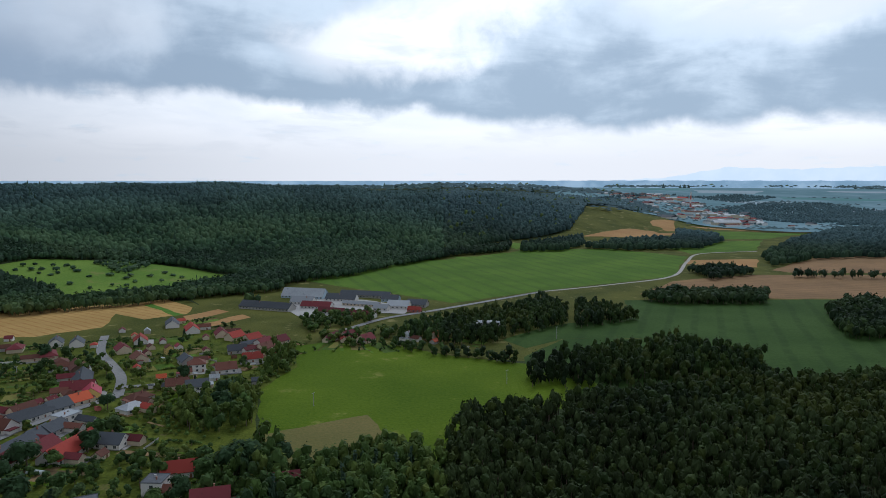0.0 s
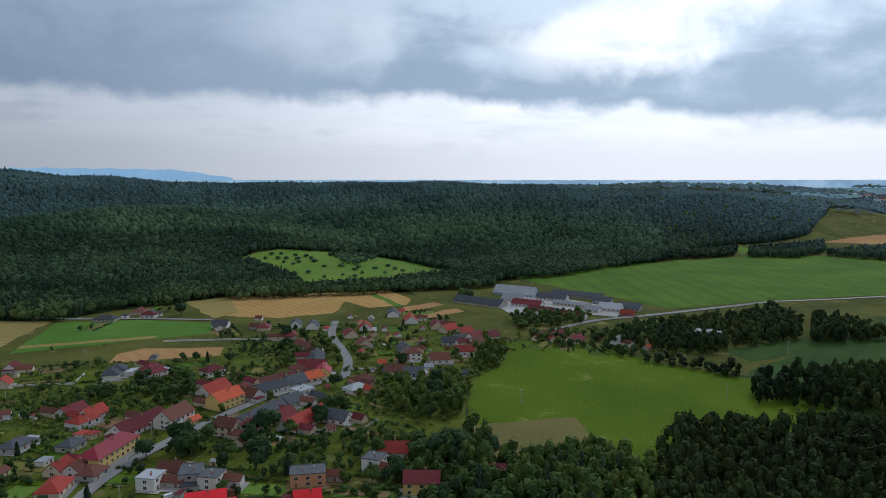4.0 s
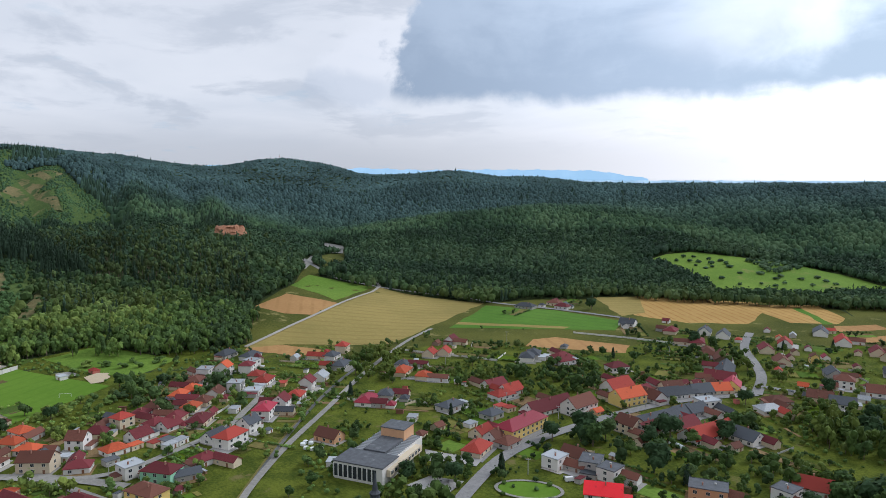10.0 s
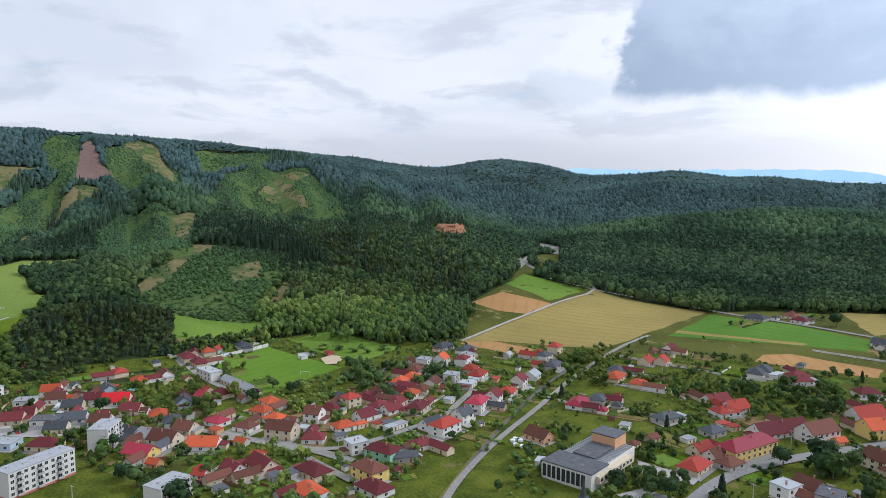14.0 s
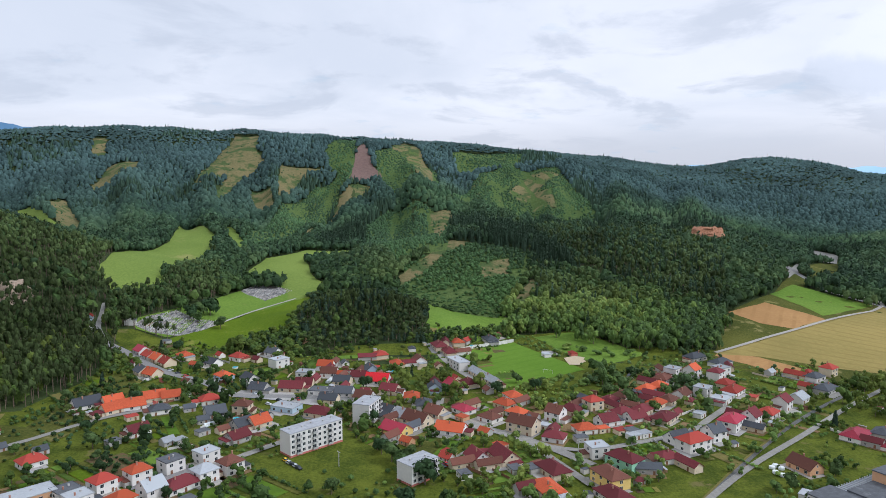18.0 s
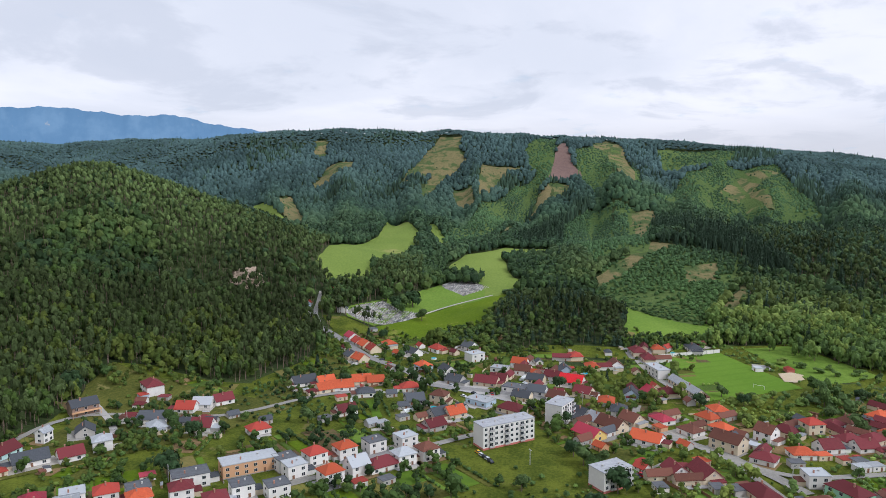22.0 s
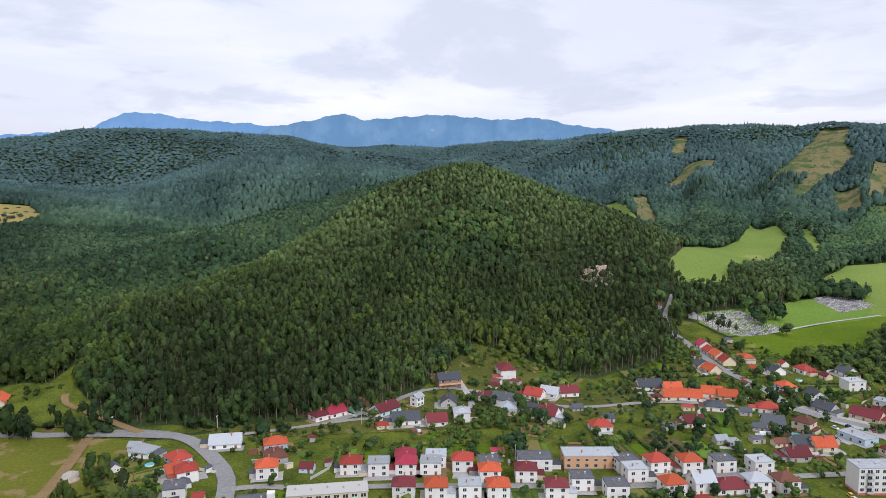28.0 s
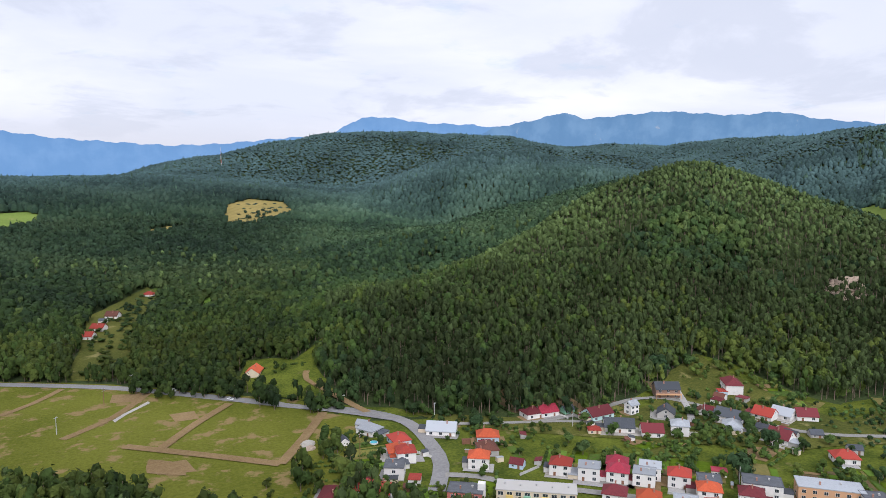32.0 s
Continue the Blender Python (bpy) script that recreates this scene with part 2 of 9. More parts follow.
# each hill: crest points of bearing, distance, height, half-width
HILLS = [
    [(44, 2300, 100, 900), (36, 2000, 116, 850), (30, 1950, 115, 800), (18, 1900, 117, 800), (12, 1900, 109, 760), (8, 1900, 92, 700)],
    [(8, 1900, 92, 640), (4, 1900, 84, 560), (-3, 2000, 88, 560), (-10, 2200, 70, 450), (-13.5, 2300, 38, 340), (-16.5, 2400, 8, 250)],
    [(12, 3300, 92, 900), (6, 3300, 86, 900), (0, 3300, 100, 900), (-6, 3300, 90, 800), (-12, 3300, 50, 700), (-16, 3300, 20, 500)],
    [(58, 1100, 8, 260), (52.4, 1300, 40, 420), (46, 1450, 60, 560), (41, 1500, 73, 600), (37, 1400, 58, 480), (33, 1200, 22, 330), (30, 1120, 6, 240)],
    [(56, 2250, 92, 800), (53.3, 2250, 104, 800), (49.2, 2250, 148, 900), (45.5, 2250, 136, 900), (41.4, 2300, 108, 900), (36, 2300, 100, 900)],
    [(71, 2450, 122, 900), (67, 2400, 160, 850), (63.4, 2400, 186, 850), (58.8, 2400, 148, 800), (55, 2400, 90, 700)],
    [(63.4, 2400, 165, 600), (61.5, 1900, 90, 420), (60.5, 1650, 30, 300)],
    [(66, 2650, 120, 900), (70, 2600, 142, 1000), (74, 2500, 164, 1200), (79, 2400, 200, 1350), (85, 2300, 228, 1350), (92, 2200, 238, 1300), (97, 2150, 257, 1150),
     (103, 2150, 260, 1050), (110, 2200, 260, 1000), (117, 2300, 272, 1000), (123, 2500, 252, 1000)],
    [(80, 2350, 180, 600), (76, 1600, 108, 560), (72, 1050, 58, 420), (69, 800, 22, 270)],
    [(92, 2200, 215, 600), (89, 1500, 122, 520), (86, 1050, 64, 400), (83, 830, 24, 260)],
    [(110, 2200, 250, 600), (104, 1650, 120, 420), (99, 1300, 62, 330), (97, 1100, 40, 260)],
    [(119, 2900, 270, 900), (123, 2900, 272, 900), (132, 2900, 256, 900), (141, 2900, 240, 900), (147, 2800, 250, 900)],
    [(140, 2600, 232, 900), (147, 2600, 274, 1000), (154, 2600, 286, 1000), (158, 2600, 282, 1000), (162, 2600, 254, 1000), (166, 2600, 212, 1000), (171.7, 2600, 120, 900), (178, 2500, 105, 900)],
    [(155.5, 1700, 34, 420), (149.7, 1800, 132, 650), (145, 1900, 189, 800), (140.5, 1800, 167, 760), (136, 1700, 119, 700), (130, 1700, 90, 600)],
    [(161, 500, 2, 120), (154, 560, 28, 170), (150, 620, 36, 225), (143, 720, 53, 320), (136.6, 820, 82, 390), (131.9, 950, 136, 450), (127.3, 950, 108, 440),
     (122.7, 950, 75, 430), (118.7, 880, 44, 330), (114, 780, 19, 190)],
    [(168, 860, 10, 300), (165, 900, 17, 330), (158, 950, 31, 350), (149, 1050, 56, 370), (141, 1150, 92, 400), (135.6, 1150, 122, 430), (131.9, 950, 130, 420)],
    [(215, 2100, 110, 1500), (195, 2000, 120, 1500), (182, 2000, 128, 1500), (173.7, 2000, 130, 1450), (167.6, 1850, 102, 1300), (162, 1700, 70, 1000)],
    [(97.5, 660, 17, 115), (95, 655, 22, 125), (92, 640, 17, 115)],
    [(112, 1700, 95, 1150), (106, 1500, 78, 1000)],
    [(300, 2600, 90, 1500), (250, 2400, 110, 1500), (215, 2100, 110, 1500)],
]
# hollows cut between the spurs: points of bearing and distance, depth, half-width
HOLLOWS = [([(156, 760), (150, 830), (145, 900), (140.5, 960), (137.5, 985)], 32, 125), ([(121.5, 1250), (124, 1450), (127, 1700)], 22, 200), ([(147, 1350), (151.5, 1500)], 14, 220),
           ([(80, 1330), (84, 1500), (88, 1800)], 26, 170), ([(74, 1200), (77, 1500), (83, 1950)], 16, 200), ([(92, 1150), (96, 1450), (99, 1800)], 22, 190), ([(103.5, 1350), (106, 1650), (107.5, 1950)], 20, 190)]


def smooth(a, b, v):
    s = np.clip((v - a) / (b - a), 0, 1)
    return s * s * (3 - 2 * s)


def height(x, y):
    """Ground height; x and y may be arrays."""
    x, y = np.asarray(x, float), np.asarray(y, float)
    total = np.zeros_like(x)
    for crest in HILLS:
        hill = np.zeros_like(x)
        for (a0, r0, z0, w0), (a1, r1, z1, w1) in zip(crest, crest[1:]):
            (x0, y0), (x1, y1) = polar(a0, r0), polar(a1, r1)
            dx, dy = x1 - x0, y1 - y0
            k = np.clip(((x - x0) * dx + (y - y0) * dy) / (dx * dx + dy * dy), 0, 1)
            s = np.clip(1 - np.hypot(x - x0 - k * dx, y - y0 - k * dy) / (w0 + k * (w1 - w0)), 0, 1)
            hill = np.maximum(hill, (z0 + k * (z1 - z0)) * s * s * (3 - 2 * s))
        total = (total ** 8 + hill ** 8) ** (1 / 8)
    gully = (np.sin(x / 83 + 1.7 * np.sin(y / 131)) + np.sin(y / 97 + 1.3 * np.sin(x / 117 + 2)) + 0.6 * np.sin((x + y) / 47) + 0.5 * np.sin((x - 1.3 * y) / 39))
    total = total * (1 + 0.016 * gully * smooth(10, 60, total))
    r, az = np.hypot(x, y), np.degrees(np.arctan2(-x, y)) % 360
    # spurs that run down the long slopes, with hollows between them
    spur = np.sin(az * 1.15 + 1.6 * np.sin(r / 330)) + 0.55 * np.sin(az * 2.3 + 1.2 * np.sin(r / 210 + 1))
    slope = smooth(950, 1350, r) * (1 - smooth(1950, 2200, r)) * smooth(20, 70, total) * (1 - smooth(150, 215, total))
    total = total + 10 * spur * slope * smooth(63, 70, az) * (1 - smooth(122, 130, az))
    for line, depth, reach in HOLLOWS:
        near = np.full_like(x, 1e9)
        for (a0, r0), (a1, r1) in zip(line, line[1:]):
            (x0, y0), (x1, y1) = polar(a0, r0), polar(a1, r1)
            k = np.clip(((x - x0) * (x1 - x0) + (y - y0) * (y1 - y0)) / ((x1 - x0) ** 2 + (y1 - y0) ** 2), 0, 1)
            near = np.minimum(near, np.hypot(x - x0 - k * (x1 - x0), y - y0 - k * (y1 - y0)))
        total = total - depth * (1 - smooth(0, reach, near)) * smooth(8, 40, total)
    plain = 84 * smooth(2300, 4900, r)
    return np.maximum(total, 0) * (1 - 0.35 * smooth(3300, 4600, r)) + plain * (1 - np.clip(total / 110, 0, 1))

# ---------------------------------------------------------------- ground sheet and what is laid on it
def mesh_of(name, verts, faces, material=None, smooth_faces=False):
    me = bpy.data.meshes.new(name)
    me.from_pydata([tuple(v) for v in verts], [], [tuple(f) for f in faces])
    if material:
        me.materials.append(material)
    if smooth_faces:
        me.polygons.foreach_set("use_smooth", np.ones(len(me.polygons), bool))
    return me


def part(name, bm, material, parent, label=""):
    """Link a bmesh (or a finished mesh) as one mesh object under a thing or a part."""
    if isinstance(bm, bpy.types.Mesh):
        me = bm
    else:
        me = bpy.data.meshes.new(name)
        bm.to_mesh(me)
        bm.free()
        me.materials.append(material)
    ob = new(name, me)
    ob.parent = parent
    return tagged(ob, label) if label else ob


def array_mesh(name, verts, faces, material, tint=None, smooth_faces=False):
    """A big triangle mesh from arrays; tint: a colour for each vertex."""
    me = bpy.data.meshes.new(name)
    nv, nf, k = len(verts), len(faces), faces.shape[1]
    me.vertices.add(nv)
    me.vertices.foreach_set("co", np.asarray(verts, np.float32).ravel())
    me.loops.add(nf * k)
    me.loops.foreach_set("vertex_index", np.asarray(faces, np.int32).ravel())
    me.polygons.add(nf)
    me.polygons.foreach_set("loop_start", np.arange(0, nf * k, k, dtype=np.int32))
    me.polygons.foreach_set("use_smooth", np.full(nf, smooth_faces))
    me.update(calc_edges=True)
    if tint is not None:
        layer = me.color_attributes.new("tint", "FLOAT_COLOR", "POINT")
        layer.data.foreach_set("color", np.hstack([tint, np.ones((nv, 1))]).astype(np.float32).ravel())
    me.materials.append(material)
    return me


rings = np.concatenate([[0.0], np.geomspace(25, 4960, 205)])
turns = np.radians(np.arange(0, 360, 0.6))
RR, AA = np.meshgrid(rings[1:], turns, indexing="ij")
gx, gy = -RR * np.sin(AA), RR * np.cos(AA)
gz = height(gx, gy)
nt = len(turns)
gv = np.stack([gx.ravel(), gy.ravel(), gz.ravel()], 1)
i, j = np.meshgrid(np.arange(len(rings) - 2), np.arange(nt), indexing="ij")
j2 = (j + 1) % nt
gf = np.stack([(i * nt + j).ravel(), (i * nt + j2).ravel(), ((i + 1) * nt + j2).ravel(), ((i + 1) * nt + j).ravel()], 1)[:, ::-1]
gv = np.vstack([gv, [[0, 0, 0]]])
hub = np.stack([np.arange(nt), np.roll(np.arange(nt), -1), np.full(nt, len(gv) - 1), np.full(nt, len(gv) - 1)], 1)
ground_mesh = array_mesh("ground", gv, gf, M["floor"], smooth_faces=True)
tagged(new("ground", ground_mesh), "wide green valley floor rising into wooded hills", "ground", kind="structure")
hub_mesh = mesh_of("ground_hub", [(0, 0, 0)] + [(v[0], v[1], 0) for v in gv[:nt]], [(0, a + 1, (a + 1) % nt + 1) for a in range(nt)], M["floor"])
tagged(new("ground_middle", hub_mesh), "grassy valley floor below the viewpoint", "ground", kind="structure")


def inside(px, py, loop):
    """Which points lie in a polygon."""
    res = np.zeros(np.shape(px), bool)
    for (x0, y0), (x1, y1) in zip(loop, loop[1:] + loop[:1]):
        if y0 != y1:
            res ^= ((y0 > py) != (y1 > py)) & (px < (x1 - x0) * (py - y0) / (y1 - y0) + x0)
    return res


def rough_edge(loop, every=14.0, shake=1.2):
    """A polygon's outline with its long edges broken up and a little uneven."""
    rnd = random.Random(len(loop) * 7 + int(loop[0][0]))
    res = []
    for (x0, y0), (x1, y1) in zip(loop, loop[1:] + loop[:1]):
        n = max(1, int(math.hypot(x1 - x0, y1 - y0) / every))
        for k in range(n):
            s = k / n
            jig = shake if k else 0
            res.append((x0 + (x1 - x0) * s + rnd.uniform(-jig, jig), y0 + (y1 - y0) * s + rnd.uniform(-jig, jig)))
    return res


def laid(x, y):
    """Height at which sheets lie: on the ground, and a little over it on the slopes."""
    h = height(x, y)
    return h + np.clip(h / 12, 0, 1) * (0.3 + 0.0006 * np.hypot(x, y))


def drape(name, loop, material, lift=0.05, cell=0.0):
    """A mesh that lies over the ground inside a polygon."""
    bm = bmesh.new()
    bm.faces.new([bm.verts.new((x, y, 0)) for x, y in loop])
    if cell:
        xs, ys = [p[0] for p in loop], [p[1] for p in loop]
        for axis, (a, b) in ((0, (min(xs), max(xs))), (1, (min(ys), max(ys)))):
            for c in np.arange(math.ceil(a / cell) * cell, b, cell):
                bmesh.ops.bisect_plane(bm, geom=bm.verts[:] + bm.edges[:] + bm.faces[:], plane_co=(c, 0, 0) if axis == 0 else (0, c, 0), plane_no=(1, 0, 0) if axis == 0 else (0, 1, 0))
    bmesh.ops.triangulate(bm, faces=bm.faces[:])
    co = np.array([v.co[:2] for v in bm.verts])
    for v, z in zip(bm.verts, laid(co[:, 0], co[:, 1])):
        v.co.z = z + lift
    for f in bm.faces:
        if f.normal.z < 0:
            f.normal_flip()
        f.smooth = True
    bm.normal_update()
    me = bpy.data.meshes.new(name)
    bm.to_mesh(me)
    bm.free()
    me.materials.append(material)
    return me


CEMETERY = ([(-612, -252), (-637, -249), (-666, -232), (-650, -207), (-649, -189), (-626, -191), (-598, -209), (-600, -233)], [(-767, -198), (-804, -183), (-774, -142), (-729, -163)])  # the two parts of the graveyard
SCRUB = []  # felled land with bushes on it
OPEN = []  # every polygon that is kept clear of woods


def field(name, material, loop, lift=0.06, shake=1.2, label="", category="field", clear=True):
    """A field, meadow or yard: a sheet over the ground with a slightly uneven outline."""
    lift += 0.0031 * len(OPEN)
    far = max(math.hypot(*p) for p in loop)
    tall = max(float(height(*p)) for p in loop)
    cell = 0.0 if tall < 0.5 else max(10.0, far * 0.014)
    ob = new(name, drape(name, rough_edge(loop, max(8.0, far * 0.02), shake * max(1.0, far / 500)), M[material], lift * max(1.0, far / 700) if tall > 0.5 and len(OPEN) > 4 else lift, cell))
    if clear:
        OPEN.append(loop)
    if material in ("young", "cutover", "bare"):
        SCRUB.append((loop, {"young": 4.6, "cutover": 11.0, "bare": 26.0}[material]))
    return tagged(ob, label or name.replace("_", " "), category, kind="structure")


def road(name, material, line, width, lift=0.12, label="", category="road"):
    """A strip of constant width along a line, laid over the ground."""
    pts = [Vector((x, y)) for x, y in line]
    fine = []
    for n in range(len(pts) - 1):
        p0, p1, p2, p3 = pts[max(n - 1, 0)], pts[n], pts[n + 1], pts[min(n + 2, len(pts) - 1)]
        steps = max(2, int((p2 - p1).length / 9))
        for k in range(steps):
            s = k / steps
            fine.append(0.5 * (2 * p1 + (p2 - p0) * s + (2 * p0 - 5 * p1 + 4 * p2 - p3) * s * s + (3 * p1 - p0 - 3 * p2 + p3) * s ** 3))
    fine.append(pts[-1])
    verts, faces = [], []
    for n, p in enumerate(fine):
        d = (fine[min(n + 1, len(fine) - 1)] - fine[max(n - 1, 0)]).normalized()
        for s in (-0.5, 0.5):
            q = p + Vector((-d.y, d.x)) * width * s
            verts.append((q.x, q.y, float(laid(p.x, p.y)) + lift + 0.004 * len(OPEN)))
        if n:
            faces.append((2 * n - 2, 2 * n, 2 * n + 1, 2 * n - 1))
    ob = new(name, mesh_of(name, verts, [f[::-1] for f in faces], M[material]))
    OPEN.append([tuple(p + Vector((-d.y, d.x)) * (width / 2 + 1.5)) for p, d in path_dirs(fine)] + [tuple(p - Vector((-d.y, d.x)) * (width / 2 + 1.5)) for p, d in reversed(path_dirs(fine))])
    return tagged(ob, label or name.replace("_", " "), category, kind="structure")


def path_dirs(line):
    return [(p, (line[min(n + 1, len(line) - 1)] - line[max(n - 1, 0)]).normalized()) for n, p in enumerate(line)]



GROVES, SPRUCES = [], []


def spruce_belt(loop):
    """Ground where tall dark spruces stand, left between the felled strips."""
    SPRUCES.append(loop)


def grove(kind, loop, gap=7.5, high=1.0):
    """Trees that stand in open land: a clump, a hedge, a belt along water."""
    GROVES.append((kind, loop, gap, high))


# ---------------------------------------------------------------- fields, meadows and roads
field("village_green", "lawn", [(-135, -400), (-176, -371), (-207, -335), (-257, -301), (-301, -308), (-355, -324), (-406, -341), (-417, -316), (-413, -282), (-418, -244), (-481, -232), (-561, -239), (-562, -254), (-579, -202), (-546, -154), (-548, -127), (-548, -90), (-560, -64), (-568, 6), (-571, 32), (-603, 81), (-617, 137), (-557, 169), (-555, 195), (-543, 237), (-472, 267), (-477, 338), (-501, 402), (-442, 472), (-342, 484), (-403, 589), (-312, 640), (-241, 640), (-194, 655), (-155, 676), (-171, 604), (-126, 578), (-109, 511), (-122, 454), (-102, 370), (-78, 303), (-102, 242), (-198, 172), (-254, 78), (-260, -30), (-179, -190), (-119, -255), (-117, -351)], 0.02, label="village gardens and lawns, mixed green grass", category="grass")
field("open_valley_floor", "grass", [(-290, 830), (-80, 690), (60, 560), (200, 560), (700, 640), (1900, 900), (2600, 1900), (1900, 4300), (900, 4300), (820, 2450), (420, 2050), (300, 1650), (90, 1420), (-60, 1120), (-180, 960), (-260, 890)], 0.02, label="rough green grass between the fields", category="grass")
field("west_valley_floor", "grass", [(-752, 425), (-704, 483), (-566, 528), (-496, 568), (-418, 605), (-371, 546), (-405, 433), (-450, 361), (-453, 321), (-460, 260), (-513, 219), (-557, 245), (-626, 279), (-729, 377)], 0.02, label="rough green grass beside the fields")
field("cottage_land", "grass", [(-568, 532), (-548, 598), (-496, 656), (-478, 689), (-381, 785), (-295, 797), (-241, 721), (-193, 687), (-188, 649), (-388, 512), (-529, 495)], 0.024, label="rough green grass round the stubble fields")
field("meadow_edge", "grass", [(-287, 770), (-223, 770), (-141, 770), (-16, 799), (121, 839), (133, 753), (119, 671), (64, 527), (7, 537), (-39, 567), (-89, 585), (-123, 567), (-162, 572), (-196, 663)], 0.02, label="rough grass between meadow and works")
field("field_margin", "grass", [(-446, 474), (-342, 484), (-340, 540), (-400, 592), (-412, 520)], 0.02, label="grassy margin between field and gardens", category="grass")
# strips shaped to the camera's view and kept treeless so the road shows
field("road_cutting", "grass", [(-738, 385), (-837, 463), (-781, 447), (-702, 384)], 0.06, label="grassy strip left treeless so the valley road shows from the camera", category="grass")
field("valley_road", "lane", [(-796, 420), (-872, 482), (-854, 481), (-791, 429)], 0.3, label="pale stretch of road between wooded slopes", category="road")
field("road_cutting", "grass", [(-877, 496), (-978, 601), (-816, 506), (-789, 458)], 0.06, label="grassy strip left treeless so the valley road shows from the camera", category="grass")
field("valley_road", "lane", [(-1094, 626), (-1009, 620), (-955, 585), (-960, 553)], 0.3, label="pale stretch of road between wooded slopes", category="road")
field("wood_margin", "maize", [(56, 408), (97, 425), (153, 442), (222, 475), (240, 457), (305, 470), (420, 540), (362, 511), (300, 553), (207, 604), (107, 604), (64, 540)], 0.03, label="dark green crop along the wood", category="field")
field("meadow_tongue", "meadow", [(-27, 348), (-4, 324), (5, 372), (15, 392), (56, 408), (97, 425), (65, 519), (20, 500)], 0.05, label="bright green meadow along the wood", category="field")
field("hay_meadow", "meadow", [(-126, 578), (-90, 595), (-40, 578), (7, 544), (65, 519), (64, 493), (105, 474), (106, 461), (41, 428), (9, 420), (-1, 380), (-6, 348), (-27, 348), (-74, 321), (-102, 370), (-122, 454), (-109, 511)], 0.06, label="bright green mown hay meadow below the village")
field("mown_patch", "mown", [(-103, 370), (-45, 404), (-27, 358), (-42, 344), (-73, 319), (-76, 308)], 0.1, label="dry brown mown corner of the meadow")
field("straw_patch", "mown", [(-63, 394), (-45, 404), (-27, 359), (-48, 352)], 0.14, label="dry brown cut patch in the meadow")
field("crop_field", "crop", [(-220, 985), (-140, 1046), (-78, 1144), (141, 1380), (336, 1396), (443, 1253), (330, 997), (125, 869), (10, 781), (-30, 818), (-181, 947)], 0.06, label="wide green crop field behind the factory")
field("hill_meadow", "pasture", [(-613, 890), (-611, 956), (-594, 1007), (-478, 1098), (-398, 1075), (-296, 997), (-282, 941), (-328, 882), (-355, 826), (-425, 780), (-479, 843), (-564, 880), (-560, 811)], 0.06, label="light green hillside meadow with bushes")
field("stubble_field", "stubble", [(-489, 705), (-470, 730), (-372, 770), (-341, 717), (-323, 651), (-364, 610), (-420, 604)], 0.06, label="golden wheat stubble field with straw rows")
field("stubble_strip", "stubble", [(-366, 759), (-323, 807), (-274, 753), (-267, 717), (-299, 688), (-341, 717)], 0.06, label="golden stubble strip beside the village")
field("green_strip", "lucerne", [(-332, 766), (-329, 777), (-269, 714), (-275, 705)], 0.1, label="narrow green strip between stubble")
field("stubble_plot", "orange", [(-266, 705), (-243, 743), (-227, 730), (-253, 677)], 0.06, label="small straw plot")
field("stubble_plot", "orange", [(-240, 658), (-208, 714), (-195, 699), (-218, 656)], 0.06, label="small straw plot")
field("works_meadow", "grass", [(-307, 826), (-205, 916), (-191, 869), (-223, 770), (-262, 753)], 0.06, label="grazed green paddock")
field("maize_field", "maize", [(52, 599), (94, 651), (125, 671), (200, 705), (210, 799), (379, 803), (471, 803), (550, 784), (362, 511), (300, 553), (261, 559), (207, 604), (107, 604), (69, 569)], 0.06, label="dark green maize field")
field("ploughed_field", "plough", [(234, 839), (306, 947), (452, 1014), (709, 1014), (566, 807), (386, 811), (293, 860)], 0.06, label="brown harvested field")
field("ploughed_field", "plough", [(505, 1065), (680, 1253), (892, 1280), (718, 1027), (523, 1039)], 0.06, label="brown harvested field on a rise")
field("straw_field", "orange", [(315, 1591), (426, 1717), (549, 1858), (596, 1982), (687, 2077), (573, 1716), (416, 1621)], 0.06, label="orange straw field before the town")
field("straw_field", "orange", [(428, 1200), (551, 1217), (499, 1100), (399, 1144)], 0.06, label="narrow orange straw field")
field("straw_strip", "orange", [(689, 1970), (856, 2045), (973, 1827), (919, 1779), (761, 1930)], 0.06, label="pale straw strip by the town")
field("green_field", "crop", [(724, 1867), (931, 1776), (745, 1621), (653, 1621)], 0.06, label="green field near the town")
field("green_field", "crop", [(448, 1507), (732, 1591), (611, 1363), (464, 1301)], 0.06, label="green field beside the lane")
field("verge_field", "grass", [(130, 856), (327, 985), (444, 1209), (347, 997), (238, 839), (209, 807), (144, 814)], 0.06, label="green verge along the lane")
field("river_meadow", "pasture", [(-69, 1321), (-43, 1362), (-35, 1332), (-57, 1297)], 0.06, label="small bright clearing in the trees")
field("river_meadow", "pasture", [(133, 1408), (158, 1483), (167, 1457), (146, 1373)], 0.06, label="small bright clearing in the trees")
field("barley_field", "tan", [(-533, 233), (-561, 281), (-704, 483), (-568, 531), (-477, 338), (-497, 303), (-525, 264)], 0.06, label="tan ripening barley field")
field("straw_field", "orange", [(-639, 290), (-678, 344), (-628, 377), (-593, 329), (-607, 305)], 0.06, label="orange straw field by the woods")
field("green_corner", "pasture", [(-728, 374), (-766, 420), (-706, 474), (-640, 381)], 0.06, label="green field corner at the valley mouth")
field("straw_strip", "orange", [(-539, 239), (-524, 263), (-493, 283), (-471, 268), (-530, 231)], 0.06, label="orange strip beside the barley")
field("lucerne_field", "lucerne", [(-494, 417), (-557, 524), (-490, 561), (-407, 570), (-387, 528), (-440, 477)], 0.06, label="bright green lucerne field")
field("straw_strip", "tan", [(-509, 442), (-424, 508), (-422, 498), (-502, 432)], 0.1, label="thin straw strip across the green field")
